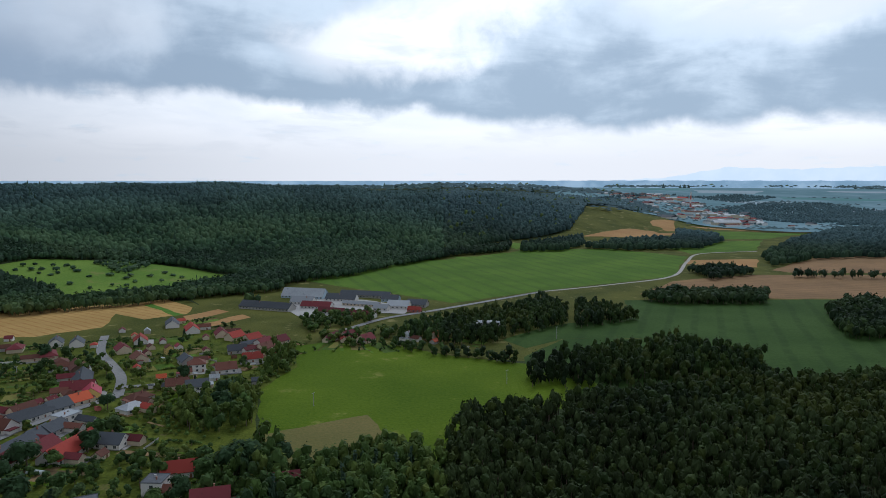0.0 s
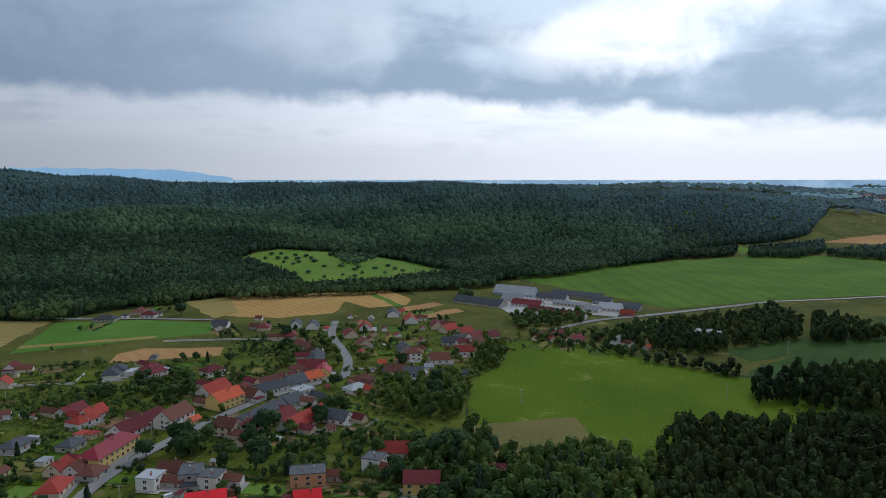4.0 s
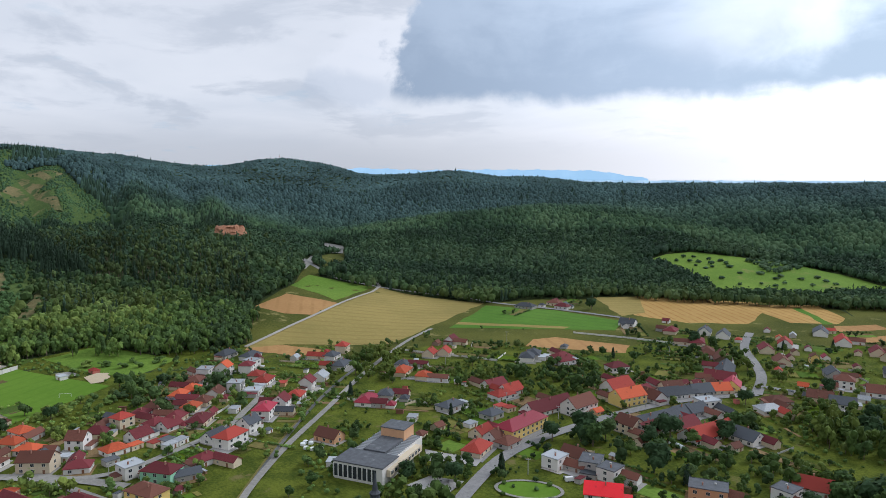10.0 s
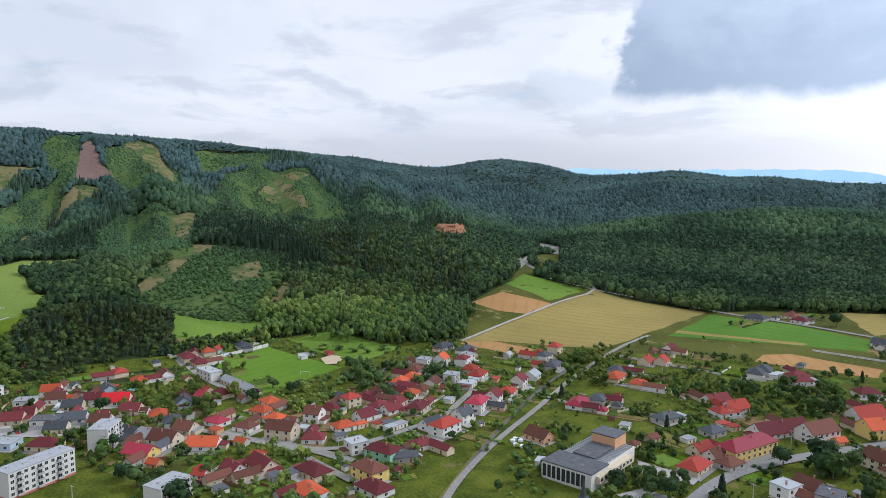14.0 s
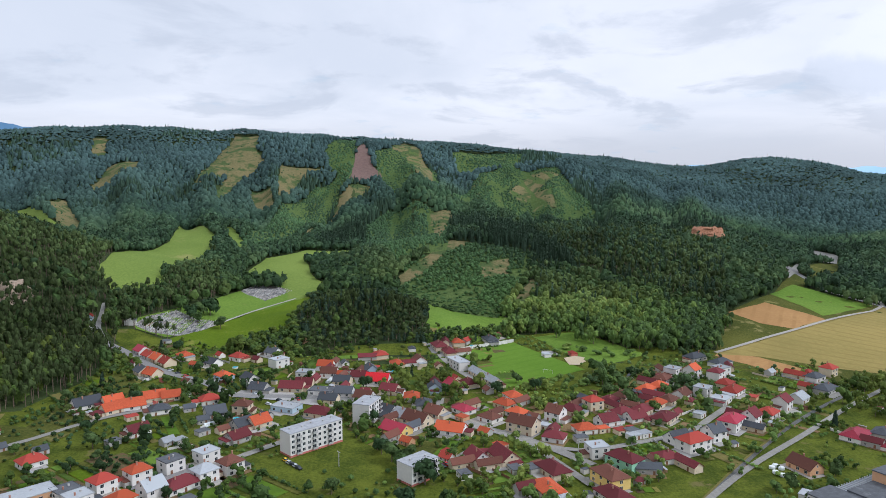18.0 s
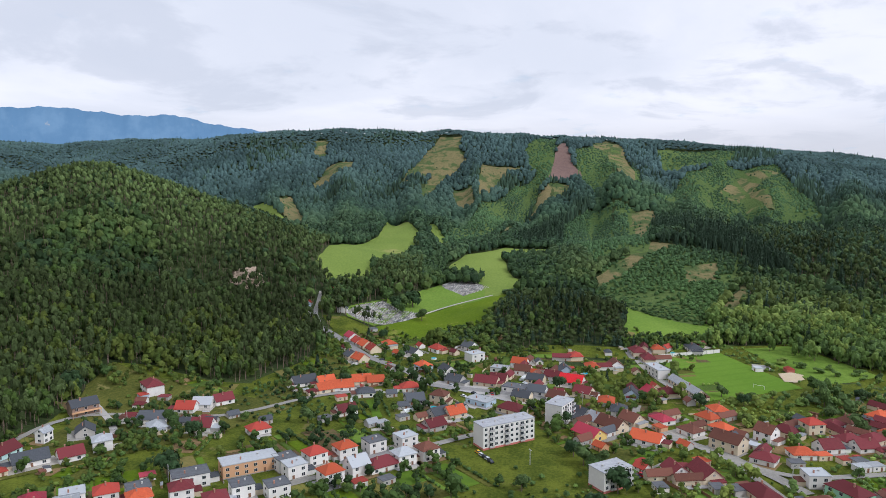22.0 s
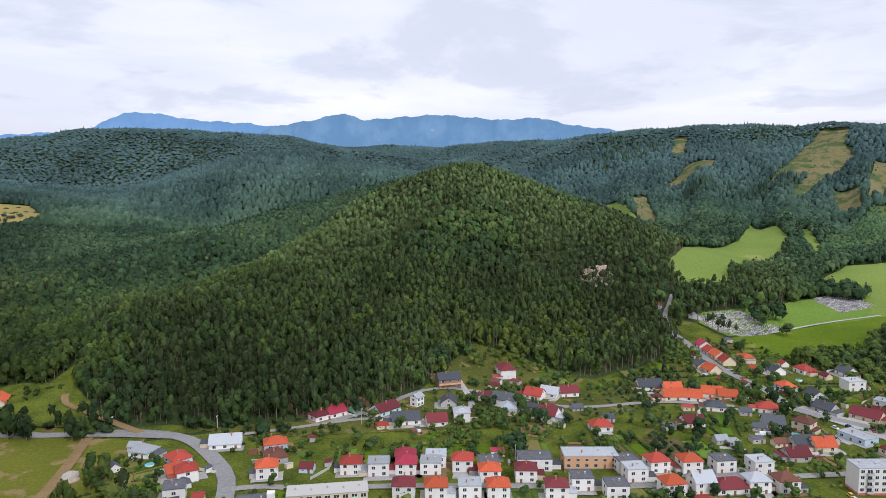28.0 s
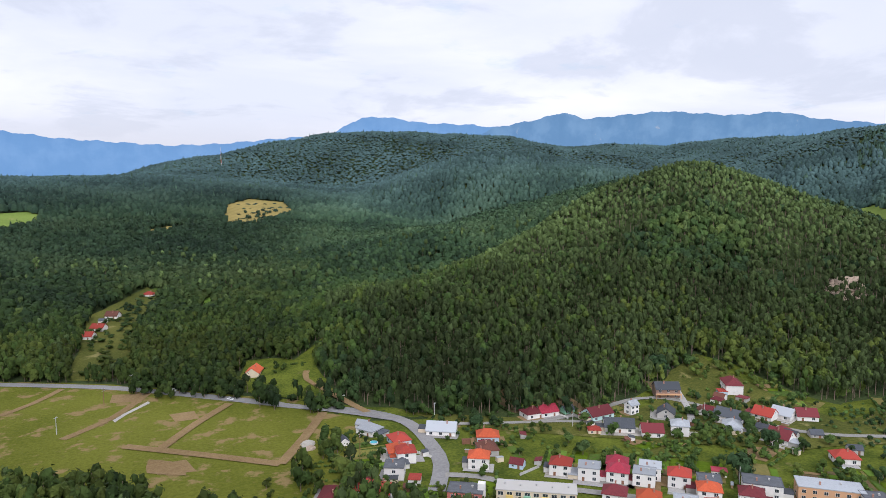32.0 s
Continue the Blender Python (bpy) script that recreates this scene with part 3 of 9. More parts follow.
field("oat_strip", "grass", [(-500, 393), (-493, 414), (-436, 473), (-347, 491), (-333, 466), (-359, 431), (-400, 422), (-473, 379)], 0.06, label="rough grass strip below the green field")
field("straw_plot", "orange", [(-411, 443), (-404, 465), (-343, 489), (-330, 465), (-398, 420)], 0.1, label="orange straw plot")
field("stubble_end", "tan", [(-516, 660), (-484, 703), (-420, 624), (-424, 589)], 0.06, label="yellow field end by the cottages")
field("football_pitch", "pitch", [(-555, 30), (-586, 79), (-499, 121), (-454, 55)], 0.08, label="mown green football pitch", shake=0.0)
field("knoll_meadow", "pasture", [(-729, 7), (-728, 28), (-644, 93), (-633, 84), (-580, 6)], 0.06, label="green meadow behind the pine knoll")
field("cemetery_slope", "meadow", [(-590, -213), (-637, -190), (-694, -160), (-759, -124), (-711, -110), (-605, -119), (-598, -138), (-584, -155), (-546, -154), (-571, -202)], 0.06, label="rough green slope by the cemetery")
field("cemetery_lawn", "pasture", [(-621, -258), (-673, -234), (-801, -184), (-794, -149), (-746, -128), (-637, -190), (-592, -216), (-603, -246)], 0.06, label="green lawn round the cemetery")
for loop in CEMETERY:
    field("cemetery_ground", "asphalt", loop, 0.1, label="grey gravel ground between the graves", category="ground")
field("orchard_meadow", "lawn", [(-593, -267), (-602, -248), (-579, -202), (-560, -238)], 0.06, label="green grass by the lane")
field("allotment", "pasture", [(-600, 99), (-610, 135), (-538, 180), (-515, 144), (-531, 122)], 0.06, label="green allotments and playground")
field("young_plantation", "young", [(-1131, -276), (-1402, -274), (-1627, -239), (-1669, -192), (-1626, -135), (-1534, -177), (-1181, -189), (-1054, -194), (-992, -219), (-1007, -258)], 0.06, label="young bright green plantation on the slope")
field("young_plantation", "young", [(-1379, -59), (-1320, -14), (-1284, 30), (-1160, 15), (-1119, 51), (-907, 34), (-900, -3), (-863, -31), (-919, -40), (-985, -83), (-1268, -96)], 0.06, label="bright green replanted slope above the meadow")
field("young_plantation", "young", [(-756, -27), (-860, -20), (-900, 12), (-939, 43), (-925, 80), (-903, 152), (-760, 113), (-702, 93), (-656, 73), (-683, 31), (-712, 9)], 0.06, label="replanted slope of bright green young trees")
field("young_plantation", "young", [(-1347, 42), (-1757, 151), (-1899, 256), (-1879, 306), (-1869, 365), (-1751, 364), (-1540, 371), (-1352, 349), (-1307, 257), (-1483, 225), (-1190, 122), (-1385, 86)], 0.06, label="replanted round knoll with brown patches")
field("young_plantation", "young", [(-1978, 90), (-2045, 209), (-2065, 311), (-1872, 244), (-1776, 124), (-1814, 95)], 0.06, label="young green strip below the ridge")
field("young_plantation", "young", [(-1923, -66), (-1892, -5), (-1735, 44), (-1543, 46), (-1491, -52), (-1621, -93), (-1824, -121)], 0.06, label="young green trees below the ridge")
field("young_plantation", "young", [(-1867, -250), (-2003, -228), (-2121, -178), (-1644, -160), (-1657, -190), (-1749, -228)], 0.06, label="felled slope with young green trees")
field("felled_strip", "cutover", [(-1998, -517), (-1968, -439), (-1817, -416), (-1763, -384), (-1664, -402), (-1587, -412), (-1473, -422), (-1517, -442), (-1644, -449), (-1595, -474), (-1541, -501), (-1603, -502), (-1785, -508)], 0.06, label="yellow-green felled strip up to the ridge")
field("felled_patch", "cutover", [(-1723, -341), (-1732, -233), (-1687, -268), (-1587, -281), (-1490, -281), (-1443, -293), (-1596, -321)], 0.06, label="tan clearing with stumps")
field("felled_patch", "cutover", [(-1578, -383), (-1562, -329), (-1388, -282), (-1449, -341)], 0.06, label="tan clearing on the slope")
field("felled_strip", "cutover", [(-1598, -135), (-1585, -104), (-1437, -140), (-1372, -179), (-1123, -173), (-1012, -179), (-1076, -185), (-1153, -184), (-1530, -176)], 0.06, label="long tan felled strip between tall spruces")
field("felled_patch", "bare", [(-1616, -162), (-1849, -164), (-2002, -157), (-1764, -123), (-1642, -87), (-1619, -131)], 0.06, label="bare reddish felled patch below the ridge")
field("felled_strip", "cutover", [(-1902, -78), (-2195, -47), (-1736, 32), (-1568, 36), (-1468, 8), (-1844, -34)], 0.06, label="yellow felled strip running down from the ridge")
field("felled_patch", "cutover", [(-1623, 208), (-1862, 289), (-1788, 360), (-1610, 270), (-1559, 230)], 0.06, label="brown patch on the replanted knoll")
field("felled_patch", "cutover", [(-1636, 258), (-1592, 299), (-1432, 285), (-1488, 244)], 0.06, label="yellowish patch on the replanted knoll")
field("felled_patch", "cutover", [(-1248, 12), (-1267, 55), (-1219, 58), (-984, 29), (-1052, 12)], 0.06, label="small tan clearing")
field("felled_patch", "cutover", [(-823, -31), (-860, -10), (-955, 42), (-937, 72), (-899, 34), (-832, 4), (-796, -23)], 0.06, label="tan grassy bank on the slope")
field("felled_patch", "cutover", [(-857, 74), (-877, 112), (-821, 104), (-801, 73)], 0.06, label="tan grassy bank among young trees")
field("felled_patch", "cutover", [(-694, 92), (-813, 134), (-745, 128), (-669, 97)], 0.06, label="brown bare bank at the wood's foot")
field("hill_clearing", "valley", [(-1405, -815), (-1398, -769), (-1243, -653), (-1156, -585), (-1122, -565), (-1143, -611), (-1359, -775)], 0.06, label="yellow-green grassy clearing on the slope")
field("felled_patch", "cutover", [(-1333, -697), (-1465, -727), (-1234, -591), (-1126, -538), (-1159, -589)], 0.06, label="tan felled patch on the slope")
field("felled_strip", "cutover", [(-1525, -714), (-1682, -737), (-1698, -667), (-1610, -639), (-1561, -673)], 0.06, label="brown felled strip in the woods")
field("felled_patch", "cutover", [(-1742, -799), (-1871, -852), (-1889, -822), (-1754, -770)], 0.06, label="square pinkish clearing near the ridge")
field("valley_meadow", "valley", [(-716, -329), (-825, -360), (-1017, -362), (-1238, -422), (-1132, -348), (-1064, -309), (-986, -292), (-843, -267), (-776, -277), (-720, -267), (-693, -281), (-674, -295), (-705, -315)], 0.06, label="light green meadow up the side valley")
field("valley_meadow", "valley", [(-828, -215), (-933, -206), (-981, -170), (-999, -161), (-996, -93), (-939, -93), (-947, -133), (-927, -153), (-831, -124), (-806, -102), (-771, -115), (-737, -128), (-731, -140), (-793, -155), (-831, -171), (-817, -194)], 0.06, label="light green meadow above the cemetery")
field("valley_meadow", "valley", [(-1125, -312), (-1125, -300), (-987, -241), (-961, -231), (-965, -248), (-981, -263)], 0.06, label="narrow light green glade")
spruce_belt([(-1175, -178), (-1493, -184), (-1526, -136), (-1533, -93), (-1501, -98), (-1495, -124), (-1407, -162), (-1356, -184)])
spruce_belt([(-1347, 45), (-1514, 81), (-1730, 191), (-1835, 306), (-1722, 298), (-1737, 227), (-1530, 132), (-1383, 63)])
spruce_belt([(-1336, -31), (-1215, 36), (-1124, 97), (-1011, 162), (-897, 188), (-844, 186), (-908, 146), (-954, 106), (-1063, 49), (-1124, 15)])
spruce_belt([(-955, 53), (-945, 113), (-904, 145), (-849, 182), (-858, 131), (-883, 98), (-890, 59)])
spruce_belt([(-1100, -92), (-1295, -56), (-1363, -45), (-1403, -60), (-1453, -88), (-1259, -115), (-1097, -154), (-1015, -134)])
spruce_belt([(-1519, -679), (-1515, -606), (-1508, -580), (-1439, -622)])
spruce_belt([(-1781, -492), (-1917, -494), (-1664, -467), (-1556, -493), (-1520, -500), (-1497, -529), (-1596, -512)])
spruce_belt([(-1604, -343), (-1705, -303), (-1629, -187), (-1553, -104), (-1566, -180), (-1594, -309)])
spruce_belt([(-1752, 314), (-1723, 358), (-1743, 434), (-1434, 381), (-1462, 352), (-1664, 346)])
spruce_belt([(-2048, 225), (-2027, 388), (-1982, 411), (-1920, 351), (-1976, 250)])
field("building_land", "rough_meadow", [(58, -547), (32, -533), (-32, -491), (-134, -390), (-153, -365), (-109, -288), (-91, -242), (-33, -275), (-32, -319), (24, -359), (42, -369)], 0.06, label="green building land crossed by dirt tracks")
field("orchard_terraces", "tan", [(-304, -1397), (-372, -1482), (-439, -1446), (-414, -1293), (-297, -1188), (-258, -1190)], 0.06, label="terraced yellow grass with small trees")
field("forest_meadow", "valley", [(112, -1352), (66, -1359), (26, -1360), (4, -1312), (10, -1259), (60, -1194), (99, -1172)], 0.06, label="pale green meadow in the woods")
field("forest_meadow", "tan", [(101, -1417), (69, -1430), (31, -1433), (43, -1398), (91, -1383)], 0.06, label="narrow pale meadow")
field("forest_meadow", "tan", [(-128, -1179), (-174, -1210), (-212, -1200), (-203, -1176), (-134, -1151)], 0.06, label="narrow yellow meadow in the woods")
field("forest_meadow", "tan", [(-116, -1295), (-141, -1374), (-140, -1305), (-123, -1273)], 0.06, label="small yellow glade")
field("cottage_clearing", "grass", [(-12, -585), (-31, -732), (-94, -837), (-107, -804), (-69, -673), (-53, -600), (-50, -533), (-27, -522), (-7, -533)], 0.06, label="overgrown clearing round forest cottages")
field("roadside_glade", "lawn", [(-127, -434), (-147, -473), (-177, -496), (-156, -451), (-154, -413), (-143, -402)], 0.06, label="green glade at the foot of the hill")
field("ride", "pasture", [(-122, -694), (-143, -759), (-156, -765), (-129, -691)], 0.06, label="grassy ride in the woods")
field("road_verge", "rough_meadow", [(67, -573), (34, -553), (-34, -509), (-94, -448), (-134, -407), (-124, -377), (-87, -417), (-32, -478), (32, -522), (63, -542)], 0.04, label="grass verge along the main road", category="grass")
field("hill_foot", "grass", [(-180, -360), (-210, -339), (-238, -318), (-273, -290), (-327, -303), (-370, -332), (-406, -341), (-402, -305), (-396, -252), (-390, -223), (-458, -226), (-509, -214), (-434, -175), (-331, -210), (-256, -272), (-209, -311)], 0.06, label="dry grass bank at the foot of the pine hill")
road("dirt_track", "soil", [(-1, -413), (-28, -438), (-51, -476)], 5, 0.2, "brown dirt track on the building land", "road")
road("dirt_track", "soil", [(30, -473), (13, -490), (-3, -514)], 4.5, 0.2, "brown dirt track on the building land", "road")
field("dug_plot", "soil", [(-39, -354), (-54, -353), (-56, -336), (-39, -341)], 0.12, label="dug brown soil")
field("dug_plot", "soil", [(-31, -485), (-52, -475), (-45, -461), (-28, -467)], 0.12, label="dug brown soil")
field("dug_plot", "soil", [(-57, -427), (-71, -426), (-71, -411), (-58, -412)], 0.12, label="dug brown soil patch")
road("main_road", "asphalt", [(-73, -461), (-106, -424), (-131, -398), (-160, -372), (-173, -346), (-169, -310), (-161, -285), (-145, -261)], 8, 0.14, "grey asphalt main road", "road")
road("main_road", "asphalt", [(66, -564), (33, -544), (-33, -500), (-92, -439), (-146, -383), (-170, -355)], 8, 0.16, "grey asphalt main road along the woods", "road")
road("hill_lane", "lane", [(-193, -332), (-216, -320), (-251, -304), (-270, -291)], 4, 0.14, "pale lane along the hill foot", "road")
road("hill_track", "soil", [(-160, -371), (-151, -409), (-145, -437), (-149, -449)], 5, 0.14, "brown forest track", "road")
road("side_street", "lane", [(-157, -274), (-169, -265), (-180, -250), (-209, -222), (-244, -184), (-278, -146), (-321, -111), (-363, -74)], 5, 0.14, "narrow village street", "road")
road("hill_street", "lane", [(-240, -310), (-270, -308), (-317, -309), (-340, -288), (-355, -226), (-396, -193), (-412, -176), (-426, -150)], 4.5, 0.14, "narrow lane on the slope", "road")
road("valley_street", "asphalt", [(-598, -279), (-568, -258), (-544, -227), (-502, -186), (-476, -150), (-446, -121), (-442, -92), (-439, -70), (-434, -44)], 7, 0.14, "grey village street with parked cars", "road")
road("valley_lane", "lane", [(-565, -255), (-591, -273), (-618, -282), (-648, -292)], 4.5, 0.14, "pale valley lane", "road")
road("square", "paving", [(-449, -121), (-440, -88), (-428, -61)], 14, 0.1, "wide paved village square", "road")
road("main_street", "lane", [(-431, -51), (-416, -19), (-392, 9), (-382, 32), (-361, 58), (-342, 74), (-327, 84)], 6.5, 0.14, "pale grey village street", "road")
road("stream_road", "lane", [(-264, 106), (-288, 125), (-325, 163), (-364, 210), (-418, 274), (-473, 350), (-501, 402)], 3.6, 0.14, "pale concrete road by the stream", "road")
road("stream", "stream", [(-271, 109), (-280, 117), (-306, 140), (-336, 168), (-375, 207), (-415, 253), (-444, 293)], 2.6, 0.05, "narrow stone-lined stream in a grassy channel", "stream")
road("stream_bank", "mown", [(-271, 107), (-281, 116), (-307, 139), (-336, 166), (-375, 205)], 1.2, 0.06, "stony stream bank", "bank")
road("field_road", "gravel", [(-536, 234), (-565, 284), (-611, 358), (-709, 486), (-740, 475), (-754, 459)], 4, 0.14, "pale gravel field road", "road")
road("valley_road", "asphalt", [(-754, 459), (-783, 451), (-823, 451), (-844, 454)], 6, 0.14, "pale road into the side valley", "road")
road("ridge_road", "asphalt", [(-753, 446), (-709, 480), (-637, 534), (-563, 542), (-494, 565), (-419, 582)], 6, 0.14, "grey road along the woods", "road")
road("main_street", "asphalt", [(-217, 186), (-241, 237), (-247, 277), (-245, 331), (-237, 381), (-222, 418), (-210, 439)], 7, 0.14, "grey asphalt village street", "road")
road("main_street", "asphalt", [(-210, 439), (-227, 481), (-250, 516), (-278, 556), (-302, 613)], 7, 0.18, "grey asphalt village street", "road")
road("side_street", "asphalt", [(-220, 458), (-203, 462), (-176, 472)], 6, 0.14, "grey side street", "road")
road("field_lane", "gravel", [(124, 860), (222, 916), (330, 997), (410, 1167), (483, 1301), (607, 1342)], 5.5, 0.14, "pale winding field lane", "road")
road("works_road", "asphalt", [(-91, 638), (-59, 691), (-14, 730), (29, 770), (124, 860)], 7, 0.14, "grey road past the factory", "road")
road("pitch_lane", "lane", [(-544, 15), (-503, 26), (-455, 46)], 4.5, 0.14, "pale lane beside the sports ground", "road")
road("cemetery_lane", "gravel", [(-627, -192), (-682, -168), (-740, -133)], 3, 0.14, "pale path by the cemetery", "road")
road("back_street", "lane", [(-435, 13), (-407, 13), (-383, 34), (-359, 57), (-346, 83), (-354, 112), (-371, 149), (-391, 169), (-413, 190)], 4.5, 0.14, "narrow village street", "road")
road("back_street", "lane", [(-359, 57), (-330, 68), (-305, 78)], 4.5, 0.14, "narrow village street", "road")
road("drive", "paving", [(-349, -308), (-329, -280), (-313, -265)], 4, 0.14, "pale concrete drive", "road")
grove("broad", [(-499, 720), (-474, 737), (-413, 747), (-336, 783), (-307, 845), (-280, 943), (-209, 901), (-200, 863), (-241, 832), (-298, 803), (-335, 765), (-404, 720), (-448, 695), (-472, 681)], 7.5, 1.0)
grove("broad", [(-280, 943), (-232, 1001), (-153, 1080), (-101, 1194), (-76, 1110), (-132, 989), (-182, 954), (-205, 901), (-254, 877)], 7.5, 1.0)
grove("broad", [(-84, 1229), (17, 1315), (140, 1423), (126, 1333), (16, 1243), (-75, 1102)], 7.5, 1.0)
grove("broad", [(-617, 895), (-568, 888), (-519, 853), (-423, 772), (-413, 737), (-463, 720), (-488, 705)], 7.5, 1.0)
grove("broad", [(-605, 947), (-585, 991), (-536, 1005), (-498, 962), (-515, 922), (-557, 905)], 24, 0.5)
grove("broad", [(-388, 819), (-376, 844), (-361, 811), (-372, 791)], 7.5, 1.0)
grove("broad", [(-41, 595), (-29, 643), (9, 675), (69, 727), (115, 795), (131, 737), (117, 658), (58, 604), (31, 574)], 7.5, 1.0)
grove("broad", [(-130, 623), (-109, 635), (-85, 654), (-66, 681), (-66, 725), (-93, 710), (-122, 706), (-141, 690)], 9, 0.7)
grove("broad", [(-128, 588), (-103, 615), (-44, 634), (-42, 606), (-89, 588)], 7.5, 0.6)
grove("broad", [(149, 772), (187, 720), (193, 681), (125, 643)], 7.5, 1.0)
grove("broad", [(63, 501), (94, 526), (197, 574), (246, 526), (227, 486), (140, 460), (92, 451), (59, 460)], 7.5, 1.15)
grove("broad", [(565, 1226), (769, 1537), (1041, 1843), (1243, 1791), (870, 1249), (641, 1199), (523, 1095)], 9, 1.0)
grove("broad", [(229, 795), (274, 845), (391, 836), (364, 772), (261, 765)], 7.5, 1.0)
grove("broad", [(398, 717), (451, 769), (527, 751), (421, 597), (354, 601)], 7.5, 1.1)
grove("broad", [(281, 1405), (381, 1533), (545, 1612), (625, 1551), (512, 1382), (346, 1348)], 9, 1.0)
grove("broad", [(616, 1849), (669, 1695), (612, 1551), (545, 1612)], 9, 1.0)
grove("broad", [(370, 1053), (446, 1080), (460, 1013), (371, 954)], 9, 1.0)
grove("broad", [(501, 1013), (633, 989), (618, 965), (491, 977)], 14, 1.0)
grove("broad", [(158, 1430), (318, 1594), (300, 1468), (237, 1348), (152, 1326)], 9, 1.0)
grove("broad", [(1003, 2660), (1317, 2983), (1602, 2976), (1606, 2531), (1345, 2118), (1092, 2118), (1001, 2395)], 16, 1.0)
grove("broad", [(1182, 3358), (1483, 3561), (1599, 3323), (1266, 3036)], 18, 1.0)
grove("broad", [(1421, 2452), (1606, 2531), (1189, 1870), (1129, 2002)], 14, 1.0)
grove("broad", [(638, 2968), (817, 3203), (1217, 3625), (799, 2944)], 18, 1.0)
grove("broad", [(-158, 418), (-133, 454), (-119, 435), (-108, 387), (-137, 368), (-150, 387)], 8, 1.0)
grove("broad", [(-107, 287), (-101, 331), (-92, 349), (-75, 331), (-74, 310), (-87, 293)], 7.5, 1.15)
grove("broad", [(-63, 283), (-58, 306), (-44, 322), (-13, 352), (-10, 313), (-20, 283)], 7.5, 1.0)
grove("broad", [(-45, 330), (-40, 333), (-37, 310), (-44, 311)], 7.5, 1.2)
grove("broad", [(-144, 558), (-119, 548), (-110, 504), (-125, 481)], 9, 1.0)
grove("broad", [(-88, 578), (-39, 564), (7, 534), (62, 513), (61, 527), (7, 558), (-40, 582)], 9, 0.6)
grove("broad", [(-607, 103), (-593, 164), (-605, 210), (-588, 248), (-538, 240), (-539, 197), (-560, 155)], 9, 1.0)
grove("broad", [(-644, 146), (-661, 267), (-605, 279), (-561, 248), (-556, 198), (-598, 155)], 7.5, 1.0)
grove("broad", [(-619, 519), (-551, 530), (-566, 545), (-638, 534)], 9, 1.0)
grove("broad", [(-725, 441), (-692, 468), (-713, 478), (-743, 456)], 10, 1.0)
grove("broad", [(-477, 119), (-495, 136), (-457, 130), (-455, 117)], 7, 1.0)
grove("broad", [(-591, -136), (-610, -110), (-575, -94), (-536, -88), (-535, -115)], 9, 0.8)
grove("broad", [(-779, -289), (-890, -278), (-856, -224), (-774, -197), (-738, -243), (-747, -274)], 8, 1.0)
grove("broad", [(-815, -200), (-814, -160), (-782, -150), (-776, -188)], 7, 1.0)
grove("broad", [(-648, -291), (-719, -261), (-717, -237), (-666, -242), (-619, -257), (-581, -252), (-596, -268)], 8, 1.0)
grove("broad", [(-988, -283), (-956, -242), (-908, -208), (-872, -221), (-915, -262)], 8, 1.0)
grove("broad", [(-37, -477), (-47, -508), (-79, -501), (-101, -460), (-103, -432), (-91, -433)], 7.5, 0.8)
grove("broad", [(-105, -432), (-146, -382), (-147, -387), (-108, -437)], 7, 0.4)
grove("broad", [(-14, -544), (-29, -682), (-87, -803), (-99, -785), (-62, -647), (-45, -544), (-27, -519)], 12, 0.33)
grove("broad", [(40, -346), (23, -336), (-2, -323), (-24, -307), (-30, -298), (-30, -265), (36, -302)], 7.5, 0.95)
grove("broad", [(-38, -265), (-43, -288), (-54, -286), (-62, -277), (-58, -254)], 7.5, 0.95)
grove("broad", [(-91, -304), (-103, -309), (-99, -286), (-87, -283)], 7.5, 1.0)
grove("broad", [(-117, -340), (-127, -334), (-119, -313), (-109, -314)], 7.5, 0.9)
grove("broad", [(-110, -436), (-123, -425), (-120, -395), (-103, -410)], 7, 1.0)
grove("broad", [(-130, -410), (-141, -400), (-136, -383), (-125, -390)], 7, 1.0)
grove("broad", [(-173, -354), (-217, -322), (-221, -328), (-182, -364)], 8, 0.6)
grove("broad", [(-325, -1342), (-399, -1332), (-384, -1249), (-311, -1246)], 22, 0.6)
grove("broad", [(-540, 914), (-381, 1028), (-304, 968), (-397, 831), (-447, 823)], 34, 0.4)
grove("broad", [(-520, 1031), (-510, 1095), (-465, 1130), (-435, 993), (-456, 960)], 12, 0.6)
field("plaza", "paving", [(-275, 216), (-247, 231), (-242, 222), (-252, 217), (-263, 208)], 0.1, label="grey paved forecourt beside the hall")
field("plaza", "paving", [(-248, 198), (-233, 206), (-228, 192), (-247, 183)], 0.1, label="reddish paved square beside the street")
field("sand_pit", "sand", [(-529, 118), (-536, 126), (-521, 127), (-511, 118)], 0.1, label="pale sandy play area")
field("gravel_strip", "gravel", [(-27, -432), (-49, -459), (-50, -455), (-28, -428)], 0.12, label="strip of pale rubble on the grass")
field("works_yard", "paving", [(-181, 751), (-149, 824), (-91, 800), (-36, 752), (-40, 716), (-94, 722), (-137, 692)], 0.1, label="concrete factory yard")
grove("broad", [(-321, -1406), (-468, -1460), (-464, -1447), (-318, -1395)], 13, 0.27)
grove("broad", [(-311, -1363), (-445, -1389), (-439, -1373), (-308, -1353)], 13, 0.27)
grove("broad", [(-300, -1318), (-423, -1324), (-419, -1310), (-298, -1308)], 13, 0.27)
grove("broad", [(-290, -1274), (-406, -1269), (-402, -1259), (-287, -1262)], 13, 0.27)
road("dirt_track", "soil", [(-29, -386), (-44, -372), (-70, -347), (-93, -324)], 6, 0.22, "brown dirt track on the building land", "road")
road("dirt_track", "soil", [(-93, -324), (-113, -350), (-137, -385)], 5.5, 0.22, "brown dirt track on the building land", "road")
